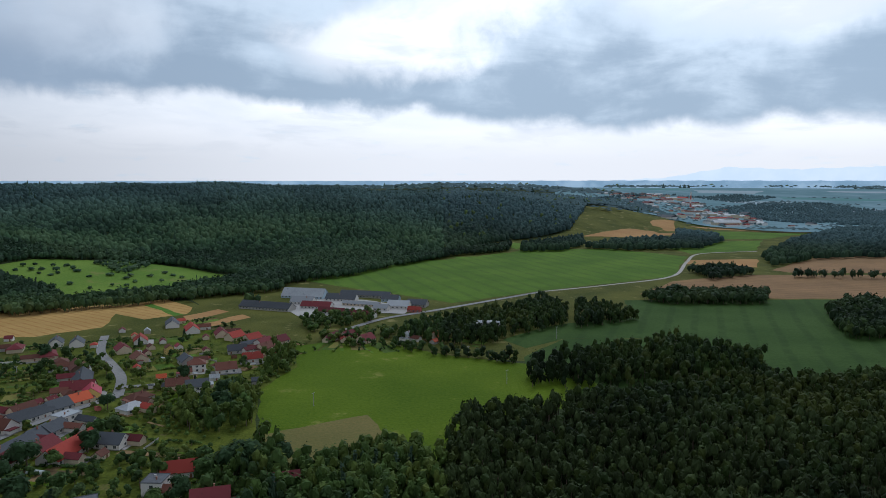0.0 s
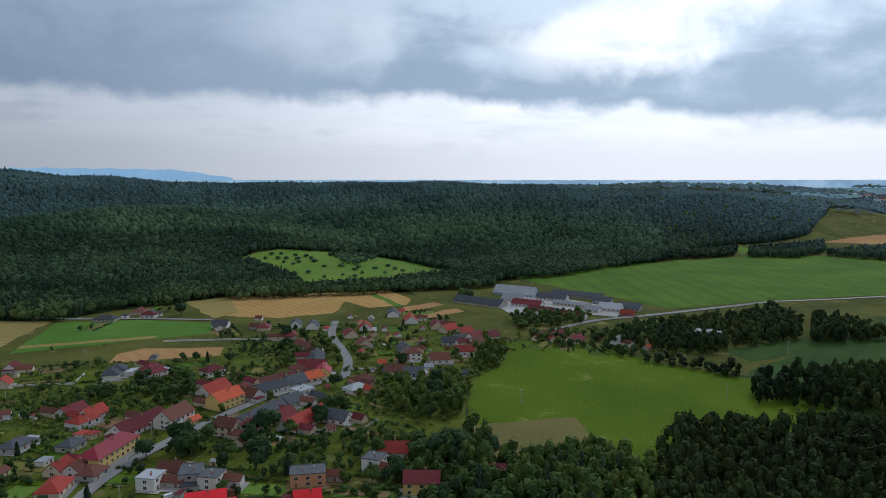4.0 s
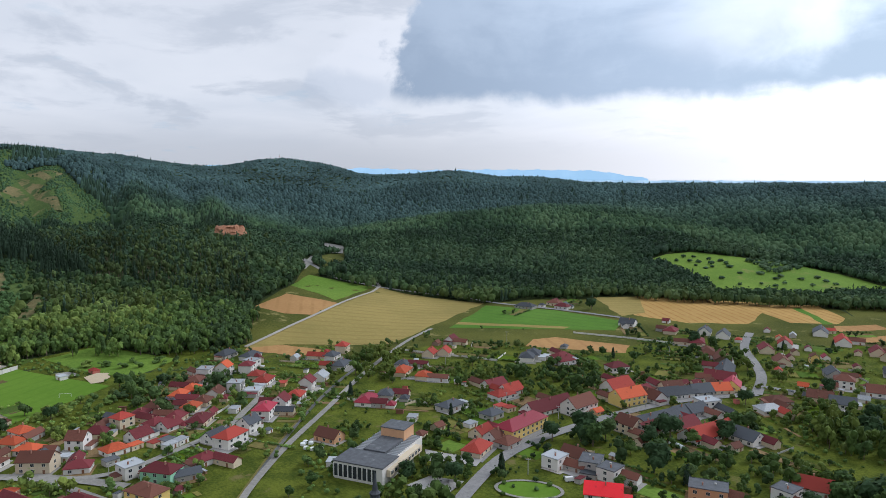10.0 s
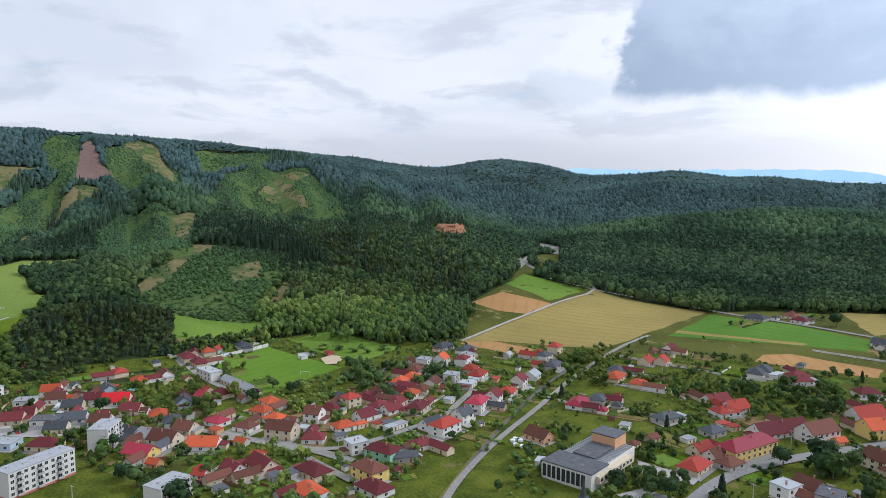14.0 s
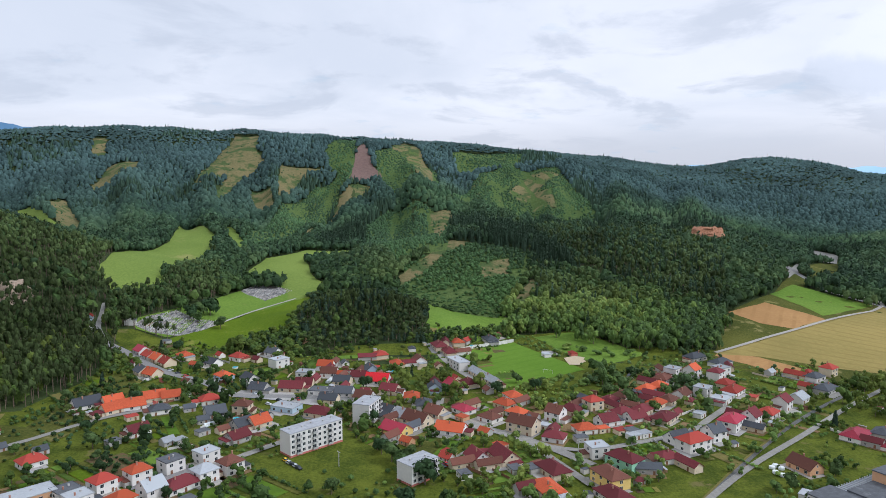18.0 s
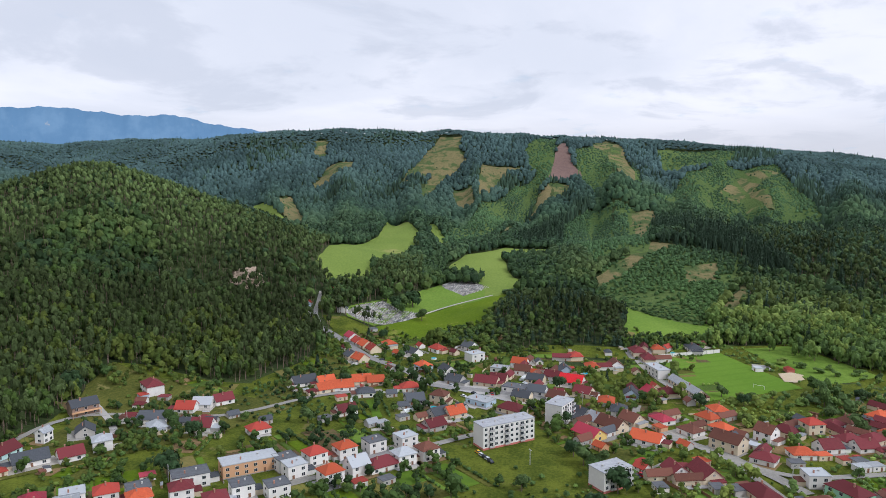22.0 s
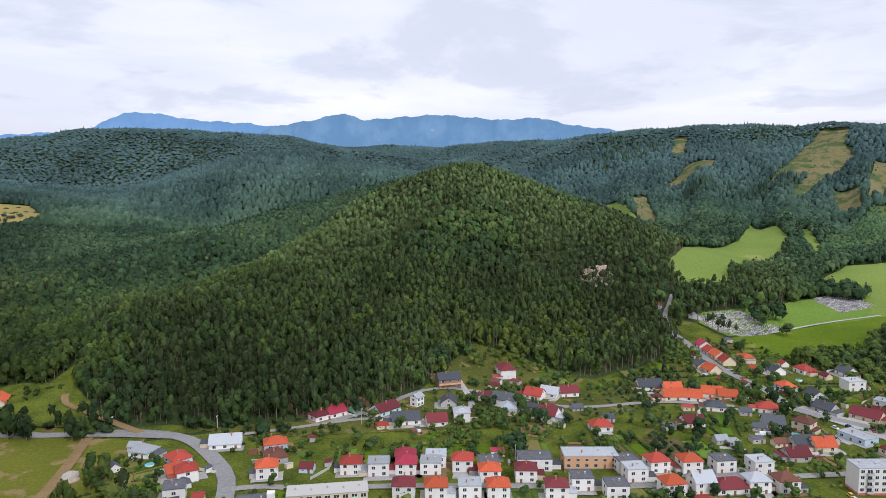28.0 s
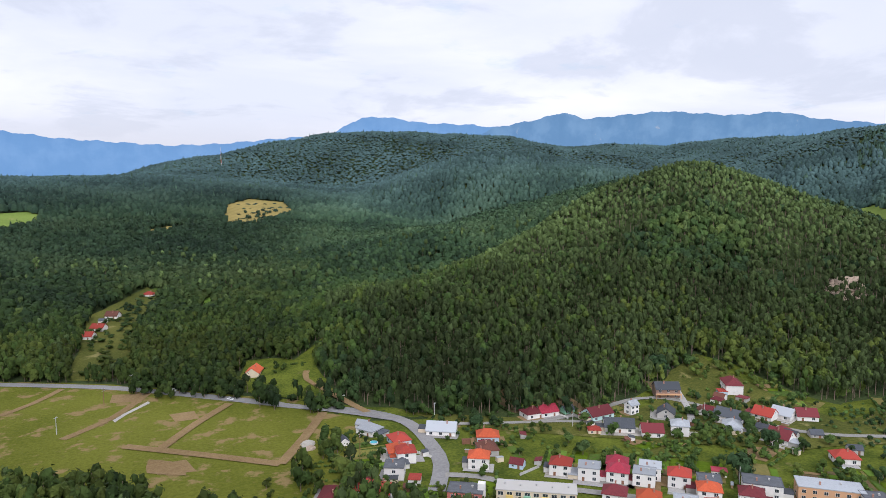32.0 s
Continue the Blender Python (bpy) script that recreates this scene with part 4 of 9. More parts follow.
road("dirt_track", "soil", [(-44, -372), (-68, -403), (-92, -428)], 5.5, 0.22, "brown dirt track on the building land", "road")
field("dug_plot", "soil", [(-38, -362), (-51, -350), (-51, -333), (-35, -345)], 0.14, label="dug brown soil")
field("dug_plot", "soil", [(-44, -484), (-50, -476), (-45, -458), (-41, -457)], 0.14, label="dug brown soil by the road")
field("house_lawn", "lawn", [(-108, -473), (-122, -506), (-136, -493), (-148, -472), (-133, -429), (-151, -406), (-139, -401), (-116, -432), (-104, -451)], 0.06, label="green lawn round a roadside house")
field("sand_court", "sand", [(-532, 112), (-538, 122), (-532, 129), (-511, 120), (-512, 112)], 0.12, label="sandy sports court")
field("concrete_pad", "paving", [(-555, 98), (-554, 109), (-539, 111), (-542, 99)], 0.12, label="pale concrete pad")
grove("broad", [(-563, 99), (-560, 139), (-540, 177), (-521, 173), (-540, 134), (-553, 100)], 13, 0.35)
grove("broad", [(-462, 63), (-483, 110), (-478, 150), (-459, 145), (-458, 104), (-444, 65)], 11, 0.45)

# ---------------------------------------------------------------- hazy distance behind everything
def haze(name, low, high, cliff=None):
    """Far-off land with the air's haze put in as a dim even glow, with faint mottling."""
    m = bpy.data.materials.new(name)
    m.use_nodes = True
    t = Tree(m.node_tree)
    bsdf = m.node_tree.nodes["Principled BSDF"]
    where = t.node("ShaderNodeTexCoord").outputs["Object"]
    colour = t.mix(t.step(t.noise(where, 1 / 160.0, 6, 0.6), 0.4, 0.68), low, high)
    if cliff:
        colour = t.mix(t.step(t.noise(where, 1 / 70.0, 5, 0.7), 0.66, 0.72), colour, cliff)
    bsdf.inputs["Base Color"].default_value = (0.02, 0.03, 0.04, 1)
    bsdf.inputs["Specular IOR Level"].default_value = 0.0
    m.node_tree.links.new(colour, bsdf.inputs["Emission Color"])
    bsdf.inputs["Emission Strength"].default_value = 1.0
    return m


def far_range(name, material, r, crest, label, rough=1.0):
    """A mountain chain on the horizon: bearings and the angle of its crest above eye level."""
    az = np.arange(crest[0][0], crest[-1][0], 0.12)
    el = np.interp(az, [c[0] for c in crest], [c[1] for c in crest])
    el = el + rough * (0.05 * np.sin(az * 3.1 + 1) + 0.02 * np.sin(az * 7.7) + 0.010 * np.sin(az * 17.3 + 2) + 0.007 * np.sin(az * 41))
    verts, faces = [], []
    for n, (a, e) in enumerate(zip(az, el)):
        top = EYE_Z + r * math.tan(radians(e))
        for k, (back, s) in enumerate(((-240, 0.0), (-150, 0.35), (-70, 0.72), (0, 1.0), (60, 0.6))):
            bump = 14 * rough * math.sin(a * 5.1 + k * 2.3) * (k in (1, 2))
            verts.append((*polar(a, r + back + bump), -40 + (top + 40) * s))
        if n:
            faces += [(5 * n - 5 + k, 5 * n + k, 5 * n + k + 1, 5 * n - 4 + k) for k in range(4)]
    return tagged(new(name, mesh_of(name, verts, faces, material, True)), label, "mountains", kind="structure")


# glowing field colours that hold the haze, laid over the plain's own ground
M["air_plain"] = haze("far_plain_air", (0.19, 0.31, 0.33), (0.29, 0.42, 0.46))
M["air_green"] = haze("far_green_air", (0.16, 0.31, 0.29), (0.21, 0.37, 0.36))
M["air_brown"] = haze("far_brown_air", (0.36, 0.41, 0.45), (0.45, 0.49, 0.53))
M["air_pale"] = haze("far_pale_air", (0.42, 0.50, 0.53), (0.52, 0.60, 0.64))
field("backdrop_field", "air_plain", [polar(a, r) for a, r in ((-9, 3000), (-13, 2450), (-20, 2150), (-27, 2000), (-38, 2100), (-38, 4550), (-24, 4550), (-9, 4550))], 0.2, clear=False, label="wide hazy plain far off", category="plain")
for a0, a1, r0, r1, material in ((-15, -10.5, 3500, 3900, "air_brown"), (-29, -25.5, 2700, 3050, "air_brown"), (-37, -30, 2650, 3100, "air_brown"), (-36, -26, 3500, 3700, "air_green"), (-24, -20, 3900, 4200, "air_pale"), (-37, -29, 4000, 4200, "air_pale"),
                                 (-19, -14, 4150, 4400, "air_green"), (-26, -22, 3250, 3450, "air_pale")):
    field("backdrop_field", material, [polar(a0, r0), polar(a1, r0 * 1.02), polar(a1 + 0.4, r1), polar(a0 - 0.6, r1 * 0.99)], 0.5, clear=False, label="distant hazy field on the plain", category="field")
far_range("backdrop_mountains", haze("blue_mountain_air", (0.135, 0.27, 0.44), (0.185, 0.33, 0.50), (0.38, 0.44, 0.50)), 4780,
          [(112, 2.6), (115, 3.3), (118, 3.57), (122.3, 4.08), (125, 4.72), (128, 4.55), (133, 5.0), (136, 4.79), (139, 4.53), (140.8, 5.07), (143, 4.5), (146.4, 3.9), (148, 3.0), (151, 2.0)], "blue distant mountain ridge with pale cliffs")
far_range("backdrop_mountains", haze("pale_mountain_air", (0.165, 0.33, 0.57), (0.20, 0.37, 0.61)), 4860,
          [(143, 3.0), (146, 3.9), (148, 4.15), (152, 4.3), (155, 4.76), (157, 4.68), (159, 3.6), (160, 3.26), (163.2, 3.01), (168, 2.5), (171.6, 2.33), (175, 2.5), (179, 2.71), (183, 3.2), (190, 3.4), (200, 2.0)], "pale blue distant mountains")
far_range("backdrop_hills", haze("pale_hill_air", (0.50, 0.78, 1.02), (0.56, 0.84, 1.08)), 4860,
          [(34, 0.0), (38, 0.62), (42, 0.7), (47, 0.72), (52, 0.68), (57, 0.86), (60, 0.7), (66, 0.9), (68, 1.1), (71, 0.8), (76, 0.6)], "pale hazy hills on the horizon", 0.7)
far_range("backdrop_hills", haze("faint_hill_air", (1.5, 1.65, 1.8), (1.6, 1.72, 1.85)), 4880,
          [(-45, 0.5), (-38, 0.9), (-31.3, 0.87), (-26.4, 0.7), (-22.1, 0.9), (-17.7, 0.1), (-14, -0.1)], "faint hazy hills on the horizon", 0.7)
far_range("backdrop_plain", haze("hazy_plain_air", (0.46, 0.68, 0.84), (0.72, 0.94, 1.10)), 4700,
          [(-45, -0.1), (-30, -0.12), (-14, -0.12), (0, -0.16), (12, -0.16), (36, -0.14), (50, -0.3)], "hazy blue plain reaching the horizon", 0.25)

# ---------------------------------------------------------------- woods
M["leaf"] = surface("leaves", (0.60, 0.62, 0.55), (1.0, 1.0, 1.0), 0.9, 0.8, 0.5, tint="tint", island=0.5, gloss=0.1)
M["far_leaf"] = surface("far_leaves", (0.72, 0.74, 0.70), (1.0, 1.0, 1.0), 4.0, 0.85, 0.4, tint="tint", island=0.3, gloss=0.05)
M["bark"] = surface("bark", (0.10, 0.075, 0.055), (0.20, 0.145, 0.105), 0.5, 0.95, 0.5)
rs = np.random.RandomState(7)
GOLD = (1 + 5 ** 0.5) / 2
ICO_V = np.array([(-1, GOLD, 0), (1, GOLD, 0), (-1, -GOLD, 0), (1, -GOLD, 0), (0, -1, GOLD), (0, 1, GOLD), (0, -1, -GOLD), (0, 1, -GOLD), (GOLD, 0, -1), (GOLD, 0, 1), (-GOLD, 0, -1), (-GOLD, 0, 1)])
ICO_V = ICO_V / np.linalg.norm(ICO_V[0])
ICO_F = np.array([(0, 11, 5), (0, 5, 1), (0, 1, 7), (0, 7, 10), (0, 10, 11), (1, 5, 9), (5, 11, 4), (11, 10, 2), (10, 7, 6), (7, 1, 8),
                  (3, 9, 4), (3, 4, 2), (3, 2, 6), (3, 6, 8), (3, 8, 9), (4, 9, 5), (2, 4, 11), (6, 2, 10), (8, 6, 7), (9, 8, 1)])


def sprays(points, size, droop=0.0):
    """A small leafy triangle at each point, turned at random and leaning outwards."""
    n = len(points)
    out = points / np.maximum(np.linalg.norm(points, axis=1, keepdims=True), 1e-3)
    a = np.cross(out, rs.normal(size=(n, 3)))
    a /= np.maximum(np.linalg.norm(a, axis=1, keepdims=True), 1e-3)
    b = np.cross(out, a) + out * rs.uniform(-0.5, 0.5, (n, 1)) + np.array([0, 0, -droop])
    s = size * rs.uniform(0.65, 1.35, (n, 1))
    tri = np.stack([points + a * s, points - a * s * 0.8 + b * s * 0.5, points - a * s * 0.2 - b * s], 1)
    return tri.reshape(-1, 3), np.arange(3 * n).reshape(n, 3)


def broad_crown(leaves, lumps):
    """A round crown 1 wide and 1 high: a few dark inner lumps and sprays of leaf on them, with shade kept to the shape alone."""
    vs, fs, base = [], [], 0
    centres = np.array([(0, 0, 0.5)]) if lumps == 1 else np.stack([rs.uniform(-0.27, 0.27, lumps), rs.uniform(-0.27, 0.27, lumps), np.linspace(0.3, 0.78, lumps)], 1)
    radius = 0.47 if lumps == 1 else 0.29
    for c in centres:
        v = ICO_V * radius * rs.uniform(0.78, 1.2, (12, 1)) * (1, 1, 0.95) + c
        vs.append(v)
        fs.append((ICO_F[ICO_V[ICO_F][:, :, 2].mean(1) > -0.35]) + base)
        base += 12
    if leaves:
        d = rs.normal(size=(leaves, 3))
        d /= np.linalg.norm(d, axis=1, keepdims=True)
        d[:, 2] = np.abs(d[:, 2]) * 1.0 - 0.25 * (rs.rand(leaves) < 0.4)
        c = centres[rs.randint(len(centres), size=leaves)]
        p = c + d * radius * rs.uniform(0.85, 1.22, (leaves, 1))
        v, f = sprays(p - (0, 0, 0.4), 0.105 if lumps > 1 else 0.15)
        vs.append(v + (0, 0, 0.4))
        fs.append(f + base)
    return np.vstack(vs), np.vstack(fs)


def dome_crown():
    """A plain lumpy crown for a tree far off."""
    a = np.arange(4) * math.pi / 2 + rs.uniform(0, 1)
    low = np.stack([0.5 * np.cos(a), 0.5 * np.sin(a), np.full(4, 0.22)], 1) * rs.uniform(0.85, 1.15, (4, 1))
    high = np.stack([0.42 * np.cos(a + 0.7), 0.42 * np.sin(a + 0.7), np.full(4, 0.78)], 1) * rs.uniform(0.8, 1.15, (4, 1))
    f = [t for k in range(4) for t in ((k, (k + 1) % 4, 4 + k), ((k + 1) % 4, 4 + (k + 1) % 4, 4 + k), (4 + k, 4 + (k + 1) % 4, 8))]
    return np.vstack([low, high, [(rs.uniform(-0.1, 0.1), rs.uniform(-0.1, 0.1), 1.0)]]), np.array(f)


def needle_crown(leaves, slim):
    """A conifer's crown 1 wide and 1 high: a ragged cone of drooping boughs."""
    a = np.arange(6) * math.pi / 3
    v = np.vstack([np.stack([0.30 * np.cos(a), 0.30 * np.sin(a), np.full(6, 0.06)], 1), [(0, 0, 0.96)]])
    f = np.array([(k, (k + 1) % 6, 6) for k in range(6)])
    if not slim:
        v[:6, 2], v[6, 2] = 0.25, 0.9
    if not leaves:
        v[:6, :2] *= 1.5
        return v, f
    z = rs.rand(leaves) ** 0.8
    ang = rs.uniform(0, 2 * math.pi, leaves)
    r = (0.48 * (1 - z) ** 0.8 if slim else 0.5 * np.sqrt(np.clip(z * 1.6, 0, 1)) * (1 - z) ** 0.4) * rs.uniform(0.65, 1.1, leaves) + 0.03
    p = np.stack([r * np.cos(ang), r * np.sin(ang), z], 1)
    w, g = sprays(p - (0, 0, 0.3), 0.13, 0.3)
    return np.vstack([v, w * (1, 1, 1) + (0, 0, 0.3)]), np.vstack([f, g + 7])


def pine_crown(leaves):
    """A mature pine's crown 1 wide and 1 high: a lumpy rounded head of needle tufts, open below."""
    lump = ICO_V * (0.36, 0.36, 0.34) * rs.uniform(0.75, 1.2, (12, 1)) + (0, 0, 0.6)
    faces = ICO_F[ICO_V[ICO_F][:, :, 2].mean(1) > -0.4]
    d = rs.normal(size=(leaves, 3))
    d /= np.linalg.norm(d, axis=1, keepdims=True)
    d[:, 2] = np.abs(d[:, 2]) - 0.45 * (rs.rand(leaves) < 0.45)
    v, f = sprays(d * (0.44, 0.44, 0.42) * rs.uniform(0.75, 1.15, (leaves, 1)), 0.125, 0.1)
    return np.vstack([lump, v + (0, 0, 0.58)]), np.vstack([faces, f + 12])


def cap_crown():
    """The rounded top of a tree on a far ridge."""
    a = np.arange(5) * 2 * math.pi / 5 + rs.uniform(0, 1, 5) * 0.5
    ring = np.stack([0.54 * np.cos(a), 0.54 * np.sin(a), np.full(5, 0.56)], 1) * rs.uniform(0.85, 1.15, (5, 1))
    return np.vstack([ring, [(rs.uniform(-0.12, 0.12), rs.uniform(-0.12, 0.12), 0.93)]]), np.array([(k, (k + 1) % 5, 5) for k in range(5)])


def trunks_of(pos, tall, thick):
    """Tapered four-sided trunks."""
    a = np.arange(4) * math.pi / 2
    ring = np.stack([np.cos(a), np.sin(a)], 1)
    n = len(pos)
    v = np.zeros((n, 8, 3))
    v[:, :4, :2] = pos[:, None, :2] + ring * thick[:, None, None]
    v[:, 4:, :2] = pos[:, None, :2] + ring * thick[:, None, None] * 0.45
    v[:, :4, 2] = pos[:, None, 2] - 0.5
    v[:, 4:, 2] = (pos[:, 2] + tall)[:, None]
    q = np.array([(k, (k + 1) % 4, 4 + (k + 1) % 4, 4 + k) for k in range(4)])
    return v.reshape(-1, 3), (q[None] + np.arange(n)[:, None, None] * 8).reshape(-1, 4)


def stand(name, label, pos, wide, tall, tint, shapes, foot=0.0, trunks=True, rounded=False):
    """A wood: trees at pos with the crowns chosen at random from shapes, all in one mesh, and their trunks in another."""
    which = rs.randint(len(shapes), size=len(pos))
    turn = rs.uniform(0, 2 * math.pi, len(pos))
    vs, fs, ts, base = [], [], [], 0
    for k, (v, f) in enumerate(shapes):
        s = np.nonzero(which == k)[0]
        if not len(s):
            continue
        c, d = np.cos(turn[s])[:, None], np.sin(turn[s])[:, None]
        x = (v[None, :, 0] * c - v[None, :, 1] * d) * wide[s, None]
        y = (v[None, :, 0] * d + v[None, :, 1] * c) * wide[s, None]
        z = v[None, :, 2] * (tall[s] * (1 - foot))[:, None] + (tall[s] * foot)[:, None]
        p = np.stack([x + pos[s, 0, None], y + pos[s, 1, None], z + pos[s, 2, None]], 2)
        vs.append(p.reshape(-1, 3))
        fs.append((f[None] + (np.arange(len(s)) * len(v))[:, None, None]).reshape(-1, 3) + base)
        ts.append(np.repeat(tint[s], len(v), 0))
        base += len(s) * len(v)
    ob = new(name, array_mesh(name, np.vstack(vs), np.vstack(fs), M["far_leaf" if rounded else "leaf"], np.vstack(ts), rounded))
    tagged(ob, label, "forest", kind="stuff")
    if trunks:
        v, f = trunks_of(pos, tall * 0.8, 0.16 + tall * 0.008)
        stem = part("trunks", array_mesh("trunks", v, f, M["bark"]), None, ob)
        tagged(stem, "bare brown trunks", kind="stuff")
    return ob


def scatter(gap, r0, r1, a0=-37, a1=188):
    """Uneven positions about gap metres apart in a ring sector."""
    g = np.arange(-r1, r1, gap)
    x, y = (q.ravel() for q in np.meshgrid(g, g))
    x, y = x + rs.uniform(-0.42, 0.42, x.size) * gap, y + rs.uniform(-0.42, 0.42, x.size) * gap
    r, a = np.hypot(x, y), (np.degrees(np.arctan2(-x, y)) + 90) % 360 - 90
    a = np.where(a < a0, a + 360, a)
    keep = (r >= r0) & (r < r1) & (a <= a1)
    return x[keep], y[keep]


def free(x, y):
    """Whether a place is outside every open piece of land."""
    res = np.ones(len(x), bool)
    for loop in OPEN:
        xs, ys = [p[0] for p in loop], [p[1] for p in loop]
        near = np.nonzero(res & (x > min(xs)) & (x < max(xs)) & (y > min(ys)) & (y < max(ys)))[0]
        if len(near):
            res[near[inside(x[near], y[near], loop)]] = False
    return res


def patchy(x, y, size, seed):
    """Smooth uneven pattern from about -1 to 1."""
    return (np.sin(x / size + seed + 1.9 * np.sin(y / size / 1.7 + seed)) + np.sin(y / size * 1.13 - seed * 2 + 1.6 * np.sin(x / size / 1.4))) / 2


GREEN, OLIVE, DARK = np.array((0.064, 0.108, 0.024)), np.array((0.140, 0.168, 0.032)), np.array((0.032, 0.058, 0.022))
# bluer leaf tones that carry the haze of distant woods
HAZE_TEAL = np.array((0.044, 0.088, 0.062))
HAZE_BLUE, FRESH = np.array((0.062, 0.104, 0.104)), np.array((0.070, 0.128, 0.038))
PINE, SPRUCE = np.array((0.080, 0.114, 0.038)), np.array((0.046, 0.078, 0.048))


def within(x, y, loops):
    """Whether points lie in any of several polygons."""
    res = np.zeros(len(x), bool)
    for loop in loops:
        xs, ys = [p[0] for p in loop], [p[1] for p in loop]
        near = np.nonzero(~res & (x > min(xs)) & (x < max(xs)) & (y > min(ys)) & (y < max(ys)))[0]
        if len(near):
            res[near[inside(x[near], y[near], loop)]] = True
    return res


def tints(x, y, conifer, pine=None, fresh=False):
    """Leaf colours: mixed oak and lime low down, haze put in as blue-green with distance, olive pine and dark spruce.
    """
    n = len(x)
    k = np.clip(0.5 + 0.42 * patchy(x, y, 60, 3) + 0.2 * patchy(x, y, 23, 7) + rs.normal(0, 0.2, n), 0, 1)[:, None]
    leafy = np.where(k < 0.5, DARK + (GREEN - DARK) * k * 2, GREEN + (OLIVE - GREEN) * (k - 0.5) * 1.4)
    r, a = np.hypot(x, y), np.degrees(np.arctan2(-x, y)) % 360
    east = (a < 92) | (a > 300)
    # leaf colour blends to the haze tones by distance from the viewpoint
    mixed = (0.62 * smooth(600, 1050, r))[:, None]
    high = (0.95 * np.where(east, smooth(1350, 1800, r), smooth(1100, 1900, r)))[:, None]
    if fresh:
        return (FRESH * (0.6 + 0.75 * k) * (1 - 0.45 * mixed) + HAZE_BLUE * 0.45 * mixed) * rs.uniform(0.85, 1.15, (n, 1))
    leafy = leafy * (1 - mixed) + HAZE_TEAL * (0.6 + 0.75 * k) * mixed
    leafy = leafy * (1 - high) + HAZE_BLUE * (0.72 + 0.5 * k) * high
    # spruces also get a little haze blue added with distance
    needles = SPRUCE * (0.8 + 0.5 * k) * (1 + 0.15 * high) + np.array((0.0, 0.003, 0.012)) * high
    if pine is not None:
        # pines on the hill's flank and foot darker: shade put into the colour
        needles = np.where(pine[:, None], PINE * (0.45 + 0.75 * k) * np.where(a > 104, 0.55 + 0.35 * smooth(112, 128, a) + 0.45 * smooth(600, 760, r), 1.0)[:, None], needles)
    willow = (a > 60) & (a < 84) & (r < 800) & (height(x, y) < 14)
    leafy = np.where(willow[:, None], leafy * 1.55 + np.array((0.012, 0.012, 0.006)), leafy)
    # trees out on the plain turn pale blue: haze put into their colour
    hazed = (smooth(1250, 2500, r) * (a > 320))[:, None]
    leafy = leafy * (1 - hazed) + np.array((0.085, 0.135, 0.150)) * hazed
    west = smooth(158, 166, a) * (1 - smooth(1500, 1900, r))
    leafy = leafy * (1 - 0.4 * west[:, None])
    # darker leaf colour on near woods, with the hill face's shade put in
    darkened = np.where(((a > 270) & (r < 520)) | ((a > 110) & (a < 140) & (r < 640) & (height(x, y) > 5)) | ((a > 138) & (a < 180) & (r < 600)), 0.75, 1.0)[:, None]
    return np.where(conifer[:, None], needles, leafy) * darkened * rs.uniform(0.86, 1.14, (n, 1))


# where conifers grow: the pine hill, the pine knoll, the spruce wood below and bands across the ridge
def conifers(x, y):
    r, a = np.hypot(x, y), np.degrees(np.arctan2(-x, y)) % 360
    z = height(x, y)
    chance = np.full(len(x), 0.05)
    brow = np.interp(a, (112, 131, 137.5, 140.5, 145, 150, 156), (900, 960, 960, 930, 870, 800, 730))
    chance = np.where((a > 112) & (a < 160) & (r < brow), 0.25 + 0.6 * smooth(6, 24, z) * (patchy(x, y, 55, 8) > -0.45), chance)
    chance = np.where((a > 131) & (a < 157) & (r < 640), 0.72, chance)
    chance = np.where((a > 106) & (a < 121) & (r > 470) & (r < 900), 0.85, chance)
    chance = np.where((a > 88) & (a < 100) & (r > 520) & (r < 760), 0.9, chance)
    chance = np.where((a > 270) & (r < 420), 0.6, chance)
    chance = np.where((a > 66) & (a < 82) & (r > 700) & (r < 1500), 0.25 + 0.5 * (patchy(x, y, 70, 1) > 0.15), chance)
    chance = np.where((a > 66) & (a < 125) & (r > 1500) & (r < 2600), 0.04 + 0.5 * (patchy(x, y, 85, 5) > 0.7), chance)
    chance = np.where((a > 40) & (a < 62) & (r < 1500), 0.12, chance)
    con = (rs.rand(len(x)) < chance)
    belt = within(x, y, SPRUCES)
    con |= belt & (rs.rand(len(x)) < 0.93)
    pine = con & ~belt & (((a > 106) & (r < 1000)) | ((a > 62) & (a < 86) & (r < 1150) & (rs.rand(len(x)) < 0.7)) | ((a > 88) & (a < 100) & (r < 760) & (rs.rand(len(x)) < 0.75)) | ((a > 270) & (rs.rand(len(x)) < 0.5)))
    return con, pine, belt


NEAR_BROAD, NEAR_PINE, NEAR_SPRUCE = [broad_crown(34, 3) for _ in range(8)], [pine_crown(26) for _ in range(8)], [needle_crown(50, True) for _ in range(6)]
MID_BROAD, MID_PINE, MID_SPRUCE = [broad_crown(12, 1) for _ in range(8)], [pine_crown(12) for _ in range(8)], [needle_crown(22, True) for _ in range(6)]
FAR_BROAD, FAR_SPRUCE = [dome_crown() for _ in range(14)], [needle_crown(0, True) for _ in range(3)]
RIDGE_BROAD = [cap_crown() for _ in range(14)]
NEAR, MID, FAR, RIDGE = (NEAR_BROAD, NEAR_PINE, NEAR_SPRUCE), (MID_BROAD, MID_PINE, MID_SPRUCE), (FAR_BROAD, FAR_BROAD, FAR_SPRUCE), (RIDGE_BROAD, RIDGE_BROAD, FAR_SPRUCE)


